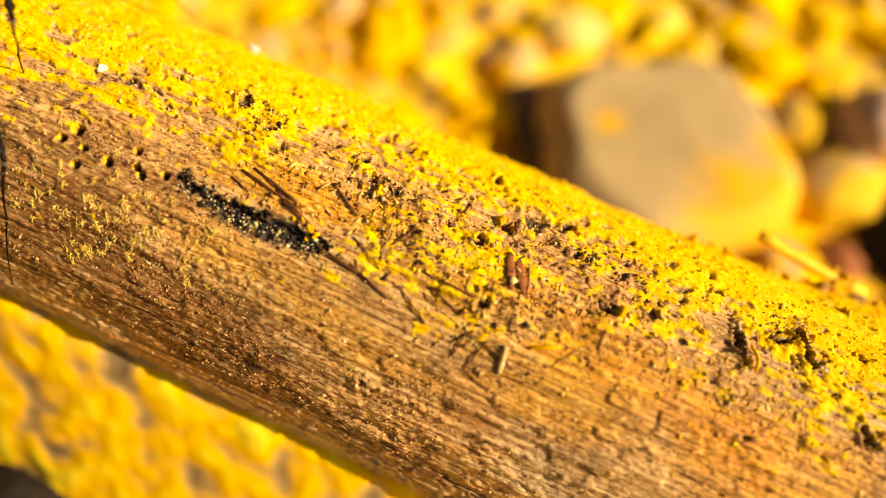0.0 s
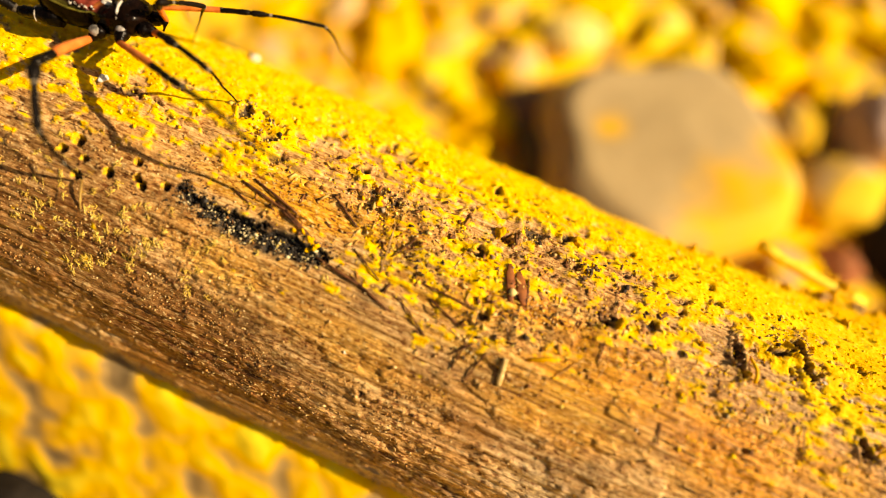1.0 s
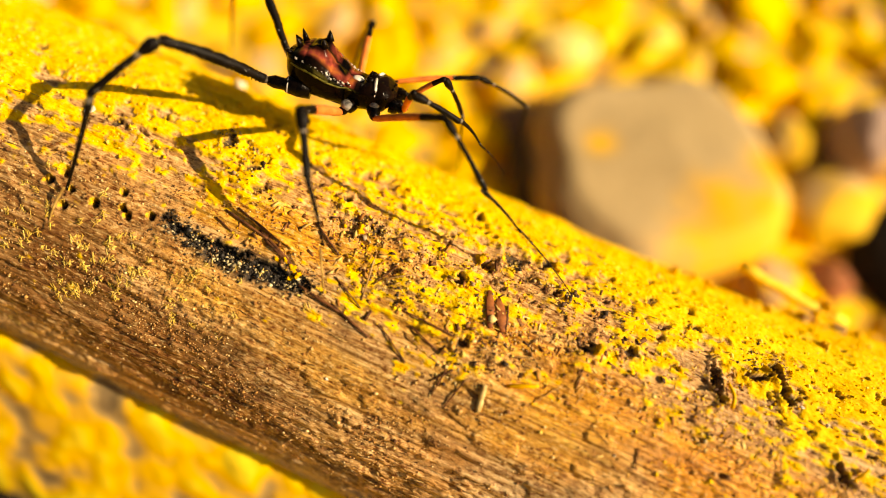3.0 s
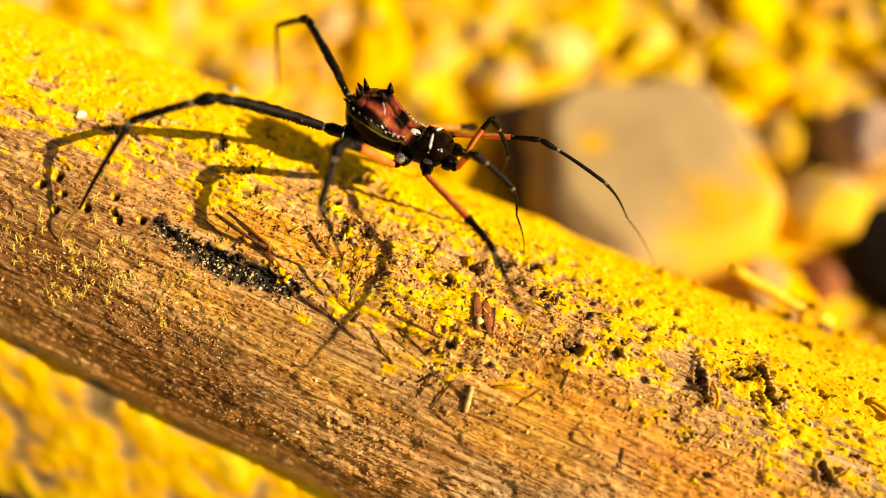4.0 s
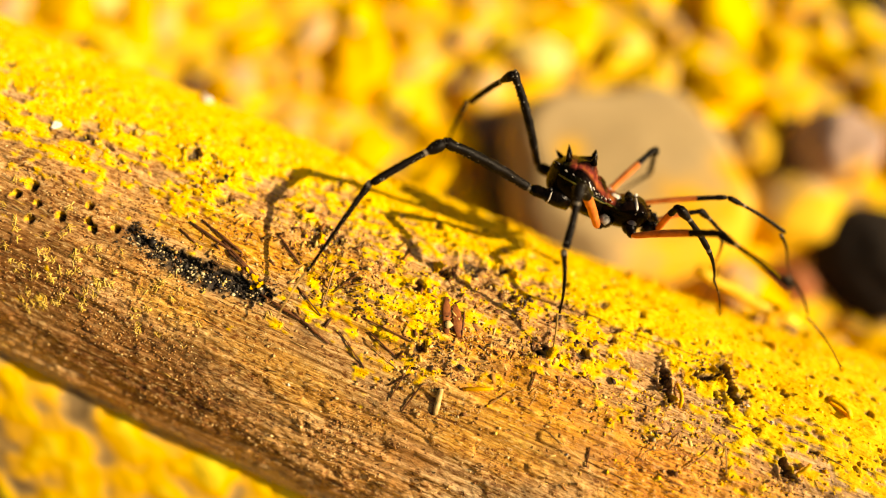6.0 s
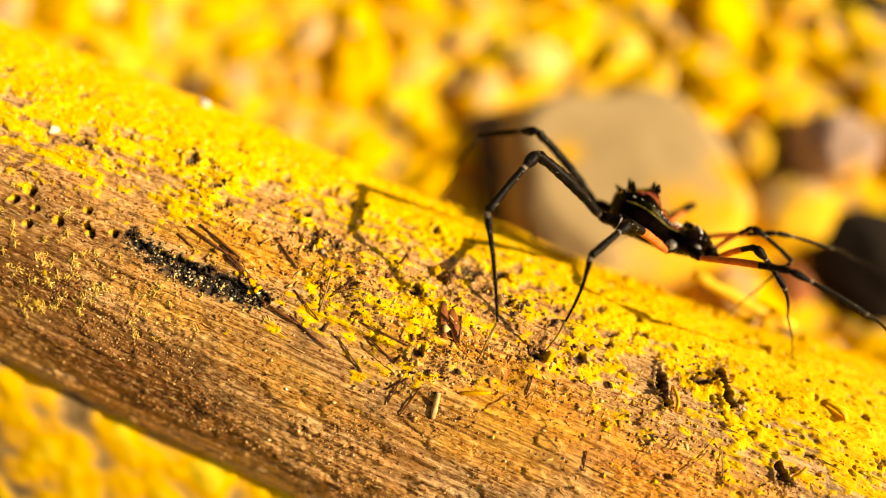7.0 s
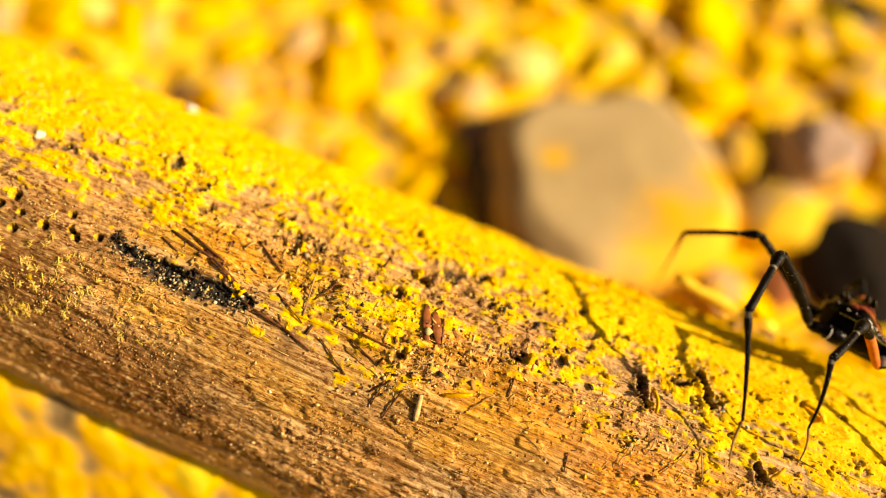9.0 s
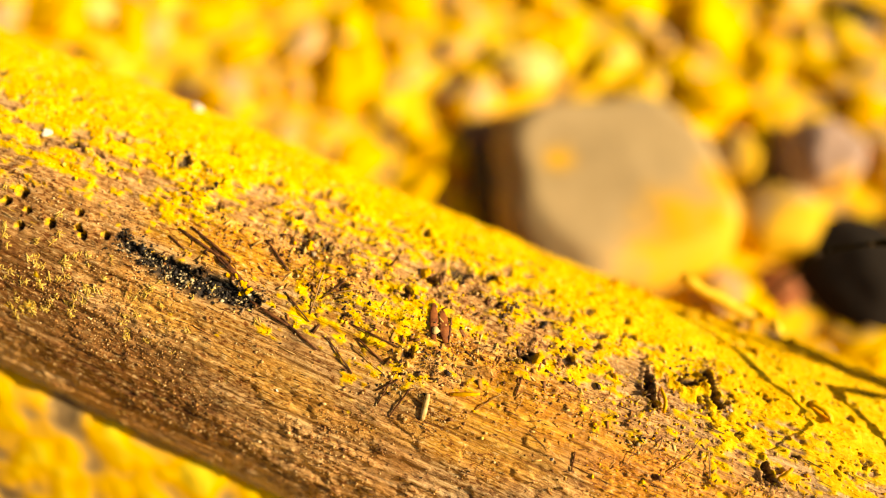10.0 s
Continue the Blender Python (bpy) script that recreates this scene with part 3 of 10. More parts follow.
def lay_bits():
    straw = bit_material("dry_straw", (0.5, 0.32, 0.1), (0.85, 0.66, 0.32))
    dark = bit_material("dark_splinter", (0.03, 0.012, 0.006), (0.22, 0.08, 0.025))
    tan = bit_material("tan_fibre", (0.25, 0.12, 0.03), (0.6, 0.38, 0.14))
    rust = bit_material("rust_scale", (0.14, 0.035, 0.01), (0.4, 0.13, 0.03))
    yellow = bit_material("yellow_crust_bit", (0.75, 0.34, 0.0), (0.97, 0.58, 0.003))
    white = bit_material("pale_grain", (0.7, 0.66, 0.55), (0.95, 0.92, 0.85))
    strip("wood_chip", (5.2, 22), (5.6, 29), 0.5, 0.28, straw, "pale straw-coloured wood chip lying on the branch", "wood chip", seed=1)
    for i, (a, b, w) in enumerate((((2.7, -1), (3.9, 8.5), 0.75), ((3.6, 0), (5.0, 8), 0.95))):
        strip("seed_scale", a, b, w, 0.07, rust, "reddish-brown seed scale stuck in yellow crust", "seed scale", (0.0, 0.12), 0.1, 2 + i, 0.4)
    for i, (a, b, w, bow) in enumerate((((-13.2, 0), (-10.1, 6), 0.3, 0.05), ((-20.4, 7), (-16.0, 10), 0.42, 0.15), ((-17.0, 8.5), (-12.3, 15), 0.5, 0.15), ((2.9, 32), (3.6, 23), 0.28, 0.1),
                                        ((-12.1, 18), (-8.0, 20), 0.4, 0.1), ((-8.8, 19), (-4.9, 23), 0.3, 0.1), ((-3.7, 13), (1.4, 14), 0.25, 0.15), ((18.4, 21), (18.7, 26), 0.2, 0.0),
                                        ((12.0, 9), (12.1, 14), 0.2, 0.05), ((2.0, 20), (1.6, 30), 0.25, 0.1), ((-20.8, 10), (-19.0, 12), 0.25, 0.05), ((-9.5, 12), (-6.5, 17), 0.22, 0.1), ((-19.6, 5), (-15.0, 9.5), 0.34, 0.15), ((-16.2, 10.5), (-13.2, 14), 0.36, 0.15),
                                        ((-6.4, 10), (-5.2, 3), 0.2, 0.15), ((-2.2, 16), (0.6, 19), 0.24, 0.1), ((-4.5, 19), (-1.4, 25), 0.22, 0.1), ((4.6, 1), (5.2, 8), 0.3, 0.1), ((1.0, 27), (2.4, 22), 0.26, 0.1))):
        strip("splinter", a, b, w * 0.6, 0.1, dark, "dark brown wood splinter on the branch", "splinter", bow=bow, seed=10 + i)
    for i, (a, b, w, bow) in enumerate((((-7.3, 1), (-6.7, 15), 0.2, 0.2), ((26.2, 17), (28.0, 9), 0.14, 0.2), ((9.2, 22), (10.6, 16), 0.14, 0.1), ((-6.0, 8), (-3.4, 3), 0.16, 0.25), ((24.6, 14), (25.0, 9), 0.16, 0.2),
                                        ((22.4, 20), (23.2, 13), 0.12, 0.2), ((-2.5, 18), (1.2, 22), 0.14, 0.15), ((29.6, 14), (29.0, 8), 0.16, 0.2), ((6.2, 13), (8.0, 11), 0.2, 0.1))):
        strip("straw", a, b, w * 0.7, 0.07, tan, "thin tan fibre of straw on the branch", "straw", bow=bow, seed=40 + i)
    for i, (a, b, w) in enumerate((((7.0, 20), (9.2, 17), 0.36), ((23.9, -3), (24.4, 3), 0.35), ((35.0, 8), (36.0, 4), 0.4), ((37.5, -16), (39.2, -12), 0.7))):
        strip("crust_flake", a, b, w, 0.2, yellow, "loose flake of yellow lichen crust on the branch", "crust flake", (0.05, 0.3), 0.25, 60 + i)
    for i, (s, th, size, mat) in enumerate(((-35.5, -5, 0.45, white), (-28.3, -47, 0.85, white), (16.2, -8, 0.14, white), (16.9, 25, 0.16, white), (30.3, -5, 0.2, white), (32.5, -3, 0.16, white), (-6.8, 38, 0.14, white), (6.1, 2, 0.12, white),
                                            (-13.0, 14.5, 0.4, yellow), (-13.8, 13.5, 0.3, yellow), (-12.4, 15.5, 0.35, yellow), (-14.6, 14.0, 0.25, yellow), (-12.9, 17.0, 0.3, yellow), (1.0, -9, 0.5, yellow), (7.6, -16, 0.45, yellow), (12.8, 2.5, 0.6, yellow), (-9.4, -3, 0.5, yellow), (33.2, -30, 0.6, yellow))):
        grain(s, th, size, mat, "small pale grain on the branch" if mat is white else "yellow lump of lichen on the branch", i + 1)
    strip("twig", (39.0, -57), (26.5, -56), 1.2, 0.9, bit_material("yellow_dusted_twig", (0.92, 0.55, 0.01), (0.98, 0.72, 0.08)), "yellow-dusted dry twig lying along the branch", "twig", (0.2, 3.0), 0.0, 80)
    for i, (s, th, size) in enumerate(((34.0, -53, 0.8), (32.6, -54, 0.7), (35.6, -53, 0.7), (37.5, -52, 0.8), (39.5, -52, 0.7), (22.5, -55, 0.5))):
        grain(s, th, size, yellow if i % 3 else tan, "yellow lump of lichen on the branch", 20 + i)
    for i, (s, th, size, lift) in enumerate(((37.2, -57, 0.8, 1.1), (36.1, -57, 0.9, 1.4), (35.2, -57.5, 0.8, 1.7), (34.2, -57, 0.5, 2.1), (35.6, -55, 0.6, 0.9), (33.0, -56, 0.45, 1.9))):
        grain(s, th, size, yellow, "yellow lump of lichen clinging to a twig", 40 + i, lift)
    for i, (s, th, size) in enumerate(((5.5, -43, 0.5), (9.8, -44, 0.35), (12.4, -43, 0.45), (17.0, -45, 0.4), (19.6, -45, 0.6), (21.4, -46, 0.35), (23.2, -46, 0.5), (27.5, -47, 0.5), (29.8, -47, 0.6), (-5.0, -43, 0.4), (-12.5, -44, 0.45), (-21.0, -46, 0.4))):
        grain(s, th, size, yellow, "yellow lump of lichen on the branch's crest", 50 + i)



# ---- the ground ----
def mound(x, y):
    """The ground banks up against the branch's higher end."""
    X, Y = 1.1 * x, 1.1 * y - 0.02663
    s = (0.93 * X - 0.3675 * Y) / 0.9848
    before = -0.3675 * X - 0.93 * Y
    low = 0.002 + 0.006 * np.exp(-((X + 0.045) / 0.05) ** 2)
    bank = np.clip(0.0204 - 0.17379 * s, 0, 0.03) - low
    z = low + bank * np.clip((0.032 - before) / 0.014, 0, 1)
    z = z * ramp01(before, 0.0, 0.012) * (1 - ramp01(s, 0.0, 0.03)) * (1 - ramp01(before, 0.06, 0.09))
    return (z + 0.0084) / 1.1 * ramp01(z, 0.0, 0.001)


def build_ground():
    xs = np.concatenate([[-20, -5, -1.5, -0.6], np.linspace(-0.3, -0.104, 50), np.linspace(-0.1, 0.03, 131), np.linspace(0.034, 0.3, 68), [0.6, 1.5, 5, 20]])
    ys = np.concatenate([[-20, -5, -1.5, -0.6], np.linspace(-0.25, -0.034, 55), np.linspace(-0.03, 0.06, 91), np.linspace(0.064, 0.35, 72), [0.65, 1.5, 5, 20]])
    X, Y = np.meshgrid(xs, ys, indexing="ij")
    bank = mound(X, Y)
    Z = 0.004 * (fbm(X * 60, Y * 60, 51, 4) - 0.6) * (1 - 0.8 * ramp01(bank, 0.004, 0.012)) + bank
    verts = np.stack([X, Y, Z], -1).reshape(-1, 3)
    m = len(ys)
    faces = [(i * m + j, (i + 1) * m + j, (i + 1) * m + j + 1, i * m + j + 1) for i in range(len(xs) - 1) for j in range(m - 1)]
    me = bpy.data.meshes.new("ground")
    me.from_pydata(verts.tolist(), [], faces)
    me.polygons.foreach_set("use_smooth", [True] * len(me.polygons))
    me.materials.append(soil_material())
    return tagged(new("ground", me), "ochre soil strewn with gravel and yellow dust", "ground", kind="structure")


build_ground()


def stone_mesh(name, size, material, seed, rough=0.18, detail=4, square=2.0, flat=1.0):
    bm = bmesh.new()
    bmesh.ops.create_icosphere(bm, subdivisions=detail, radius=1.0)
    off = Vector((seed * 3.7, seed * 1.9, seed * 5.3))
    for v in bm.verts:
        v.co /= sum(abs(q) ** square for q in v.co) ** (1 / square)
        v.co.z = max(-1.0, min(1.0, v.co.z * flat))
        d = 1 + rough * noise.noise(v.co * 1.1 + off) * 1.6 + rough * 0.35 * noise.noise(v.co * 3.1 + off)
        v.co = Vector((v.co.x * size[0], v.co.y * size[1], v.co.z * size[2])) * d
    return mesh_of(bm, name, material)


def stone(at, size, turn, material, seed, label, rough=0.14, square=2.0, flat=1.0):
    ob = new("stone", stone_mesh("stone", size, material, seed, rough, 5, square, flat))
    ob.matrix_basis = pose(*at, *turn)
    ob.matrix_world = pose(*at, *turn)
    return tagged(ob, label, "stone")


def build_stones():
    tan = stone_material("tan_grey_stone", (0.37, 0.27, 0.13), (0.46, 0.34, 0.17), (0.53, 0.4, 0.21), 0.9, 0.6)
    pink = stone_material("pinkish_stone", (0.34, 0.22, 0.17), (0.46, 0.32, 0.25), (0.58, 0.44, 0.36), 0.8, 0.62)
    slate = stone_material("dark_slate_stone", (0.012, 0.010, 0.009), (0.026, 0.021, 0.017), (0.05, 0.042, 0.034), rough=0.95, spec=0.05)
    rust = stone_material("rust_stone", (0.2, 0.05, 0.02), (0.36, 0.12, 0.04), (0.5, 0.24, 0.08))
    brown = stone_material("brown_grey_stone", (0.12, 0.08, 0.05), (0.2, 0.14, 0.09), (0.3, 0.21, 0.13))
    dusted = stone_material("yellow_dusted_stone", (0.5, 0.33, 0.14), (0.6, 0.41, 0.18), (0.7, 0.5, 0.24), 0.95, 0.4)
    big = stone((0.0340, 0.0595, 0.0), (0.0186, 0.0182, 0.0085), (0, 4, 12), tan, 2, "large rounded tan-grey stone with yellow patches on gravel", 0.09, 2.8, 1.35)
    pebble = stone((0.0690, 0.0650, 0.003), (0.0065, 0.0065, 0.006), (0, 0, 30), pink, 4, "small pinkish-grey stone with a yellow spot on gravel")
    spots = ((big, (0.0248, 0.0613, 0.0085), 0.0026), (big, (0.0413, 0.0503, 0.0080), 0.0060), (big, (0.0470, 0.0500, 0.0075), 0.0060), (big, (0.0450, 0.0450, 0.0060), 0.0065),
             (big, (0.0380, 0.0450, 0.0060), 0.0060), (big, (0.0500, 0.0570, 0.0080), 0.0045), (big, (0.0330, 0.0440, 0.0060), 0.0040), (pebble, (0.0700, 0.0580, 0.0060), 0.0032))
    for rock in (big, pebble):
        lichen = [0.0] * len(rock.data.vertices)
        for whose, at, wide in spots:
            if whose is not rock:
                continue
            for v in rock.data.vertices:
                q = rock.matrix_world @ v.co
                d = (q - Vector(at)).length / wide + 0.45 * noise.noise(q * 330) + 0.25 * noise.noise(q * 800)
                lichen[v.index] = max(lichen[v.index], min(1.0, max(0.0, (1.2 - d) * 1.2)))
        rock.data.attributes.new("lichen", "FLOAT", "POINT").data.foreach_set("value", lichen)
    pale = bit_material("pale_yellow_pebble", (0.95, 0.66, 0.12), (0.98, 0.84, 0.34))
    stone((0.0229, 0.0870, 0.002), (0.0056, 0.0042, 0.0024), (0, 0, 5), pale, 12, "pale yellow sunlit pebble on gravel")
    stone((-0.0585, 0.1029, 0.002), (0.0024, 0.0018, 0.0016), (0, 0, 40), pale, 14, "pale yellow sunlit pebble on gravel")
    stone((0.0606, 0.0545, 0.001), (0.0080, 0.0066, 0.0036), (0, 0, 20), dusted, 15, "yellow-dusted tan stone on gravel")
    stone((0.0572, 0.0672, 0.001), (0.0050, 0.0042, 0.0034), (0, 0, 60), dusted, 17, "yellow-dusted tan stone on gravel")
    stone((0.0708, 0.0445, 0.0), (0.0096, 0.0110, 0.0048), (0, 0, 10), slate, 5, "dark slate-coloured stone half sunk in gravel")
    stone((0.0570, 0.0425, 0.0), (0.0040, 0.0034, 0.0028), (0, 0, 10), rust, 6, "small rusty red stone on gravel")
    stone((-0.0428, 0.0082, 0.0155), (0.0050, 0.0030, 0.0024), (0, 0, -10), slate, 7, "dark slate-coloured stone half sunk in gravel")
    stone((0.0885, 0.1015, 0.0), (0.005, 0.004, 0.003), (0, 0, 15), slate, 8, "dark slate-coloured stone on gravel")
    # A dark slab is added for the shade on the large stone's left.
    stone((0.0146, 0.0600, 0.0), (0.0030, 0.0085, 0.0046), (0, 0, 8), stone_material("shade_dark_stone", (0.04, 0.032, 0.016), (0.075, 0.06, 0.03), (0.12, 0.095, 0.05)), 9, "dark slab added as the shade beside a large stone")
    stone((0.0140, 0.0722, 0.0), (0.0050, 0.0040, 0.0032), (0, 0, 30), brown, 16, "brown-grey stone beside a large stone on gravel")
    return [(0.0229, 0.0870, 0.0062), (0.0337, 0.0595, 0.0195), (0.069, 0.065, 0.0065), (0.0708, 0.0445, 0.0098), (-0.0418, 0.0090, 0.005), (0.057, 0.0425, 0.004), (0.0128, 0.062, 0.006), (0.0606, 0.0545, 0.0075), (0.0572, 0.0672, 0.005), (0.014, 0.0722, 0.004)]


def strew_gravel(taken):
    mat = pebble_material()
    kinds = [stone_mesh("pebble", (1.1, 0.62 + 0.08 * (i % 5), 0.34), mat, 10 + i, 0.5, 3) for i in range(9)]
    rng = random.Random(5)
    placed = list(taken)
    tries = made = 0
    while made < 290 and tries < 20000:
        tries += 1
        x, y = rng.uniform(-0.095, 0.112), rng.uniform(0.03, 0.128)
        if made < 95:
            x, y = rng.uniform(-0.082, 0.012), rng.uniform(-0.006, 0.05)
        size = rng.uniform(0.0024, 0.0055) * (1.25 if 95 < made < 150 else 1.0) * (1.0 if made >= 95 else 0.62)
        w = Vector((x, y, 0.003)) - AXIS_AT
        s = w.dot(AXIS)
        if (w - AXIS * s).length < radius(s) + size * 0.8 or -0.002 < -0.3675 * x - 0.93 * (y - 0.0245) < 0.029 and s < 0.02:
            continue
        if any((x - a) ** 2 + (y - b) ** 2 < (0.8 * (size + c)) ** 2 for a, b, c in placed):
            continue
        placed.append((x, y, size))
        made += 1
        ob = new("pebble", kinds[rng.randrange(9)])
        ob.matrix_world = pose(x, y, size * 0.12 + float(mound(x, y)), rng.uniform(-14, 14), rng.uniform(-14, 14), rng.gauss(90, 45) if y > 0.045 else rng.uniform(0, 360)) @ Matrix.Scale(size, 4)
        tagged(ob, "small yellow-dusted pebble lying on ochre soil", "pebble", "gravel round the branch")


strew_gravel(build_stones())
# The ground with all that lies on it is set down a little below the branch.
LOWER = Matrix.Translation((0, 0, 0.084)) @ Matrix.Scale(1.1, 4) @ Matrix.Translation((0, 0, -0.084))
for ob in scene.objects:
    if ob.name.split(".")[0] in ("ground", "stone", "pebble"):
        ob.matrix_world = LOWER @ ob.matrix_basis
lay_bits()


# ---- the harvestman ----
def chitin_material(name, dark, light, rough=0.22, coat=0.5, specks=0.0):
    n = Nodes(name)
    a = n.noise(n.coords(), 900.0, 4, 0.6)
    col = n.ramp(a, [(0.35, dark), (0.68, light)])
    b = n.noise(n.coords(), 5200.0, 2, 0.5)
    if specks:
        col = n.mix(n.grey(b, 0.69, 0.73, 0, specks), col, (0.75, 0.72, 0.62))
    n.bump(b, 0.00006, 0.7)
    return n.finish(col, n.grey(a, 0.3, 0.7, rough, rough + 0.18), 0.11, coat)


BLACK = chitin_material("black_chitin", (0.0015, 0.001, 0.0008), (0.006, 0.003, 0.002), 0.2, 0.0, 0.0)
LEG_BLACK = chitin_material("dusty_black_leg", (0.0015, 0.001, 0.0008), (0.006, 0.003, 0.0015), 0.45, 0.0, 0.75)
ORANGE = chitin_material("orange_leg", (0.55, 0.14, 0.03), (0.8, 0.25, 0.06), 0.4, 0.0)
PALE = chitin_material("pale_joint", (0.45, 0.4, 0.34), (0.85, 0.82, 0.75), 0.35, 0.0)
KNOB = chitin_material("pale_knob", (0.06, 0.055, 0.05), (0.5, 0.47, 0.43), 0.18, 0.4)
RING = chitin_material("dull_ring", (0.02, 0.015, 0.01), (0.22, 0.19, 0.15), 0.4, 0.0)
OLIVE = chitin_material("olive_rim", (0.05, 0.05, 0.008), (0.34, 0.3, 0.06), 0.35, 0.0)
STRAW = chitin_material("straw_tarsus", (0.2, 0.11, 0.03), (0.5, 0.33, 0.1), 0.5, 0.0)


def scutum_material():
    n = Nodes("dark_scutum_with_red_marking")
    a = n.noise(n.coords(), 700.0, 4, 0.6)
    black = n.ramp(a, [(0.4, (0.0015, 0.001, 0.0008)), (0.75, (0.012, 0.005, 0.003))])
    red = n.ramp(a, [(0.34, (0.07, 0.012, 0.008)), (0.5, (0.28, 0.05, 0.035)), (0.66, (0.46, 0.14, 0.03))])
    olive = n.ramp(a, [(0.45, (0.006, 0.006, 0.001)), (0.75, (0.2, 0.18, 0.04))])
    col = n.mix(n.attr("red"), black, red)
    col = n.mix(n.attr("olive"), col, olive)
    col = n.mix(n.attr("white"), col, (0.85, 0.83, 0.78))
    n.bump(n.noise(n.coords(), 2600.0, 2, 0.5), 0.00004, 0.4)
    return n.finish(col, 0.18, 0.05, 0.0)


MM = 0.001


def tube(bm, path, radii, sides=12, wobble=0.0, seed=0, mats=None):
    """A round rod along path (mm), with a radius (mm) at each place, closed at both ends."""
    rng = random.Random(seed)
    pts = [Vector(q) for q in path]
    rings = []
    for i, q in enumerate(pts):
        d = (pts[min(i + 1, len(pts) - 1)] - pts[max(i - 1, 0)]).normalized()
        side = d.cross(Vector((0, 0, 1)))
        if side.length < 0.05:
            side = d.cross(Vector((0, 1, 0)))
        side.normalize()
        up = side.cross(d)
        ring = []
        for k in range(sides):
            a = 2 * math.pi * k / sides
            r = radii[i] * (1 + wobble * rng.uniform(-1, 1))
            ring.append(bm.verts.new((q + side * math.cos(a) * r + up * math.sin(a) * r) * MM))
        rings.append(ring)
    for i in range(len(rings) - 1):
        for k in range(sides):
            f = bm.faces.new((rings[i][k], rings[i][(k + 1) % sides], rings[i + 1][(k + 1) % sides], rings[i + 1][k]))
            if mats:
                f.material_index = mats[i]
    for ring, last in ((rings[0], False), (rings[-1], True)):
        f = bm.faces.new(ring if last else ring[::-1])
        if mats:
            f.material_index = mats[-1 if last else 0]
    bmesh.ops.recalc_face_normals(bm, faces=bm.faces[:])
    return bm


def spike(bm, at, way, length, width):
    """A small tapered thorn (mm)."""
    at, way = Vector(at), Vector(way).normalized()
    tube(bm, [at - way * 0.15, at + way * length * 0.35, at + way * length * 0.75, at + way * length],
         [width, width * 0.7, width * 0.35, width * 0.06], 7)


def ball(bm, at, size, detail=2):
    made = bmesh.ops.create_icosphere(bm, subdivisions=detail, radius=1.0)
    for v in made["verts"]:
        v.co = Vector((at[0] + v.co.x * size[0], at[1] + v.co.y * size[1], at[2] + v.co.z * size[2])) * MM
    return bm


def scutum_half_width(x):
    if x < -0.2:
        k = (x + 2.9) / 2.9
        return 2.4 * math.sqrt(max(0.0, 1 - (k if k < 0 else k * 0.76) ** 2)) if x > -5.8 else 0.0
    return 1.7 + 0.2 * math.cos((x - 1.9) * 1.2) if x < 2.7 else 1.81 * math.sqrt(max(0.0, 1 - ((x - 2.7) / 1.45) ** 2))


def scutum_top(x):
    hump = 0.95 * math.exp(-((x + 2.9) / 2.0) ** 2)
    front = 0.55 * math.exp(-((x - 2.6) / 1.3) ** 2)
    return 0.25 + hump + front


def rear_rise(x):
    """How far the shield's hind part stands up."""
    k = min(1.0, max(0.0, (0.2 - x) / 4.2))
    return 1.15 * k * k * (3 - 2 * k)


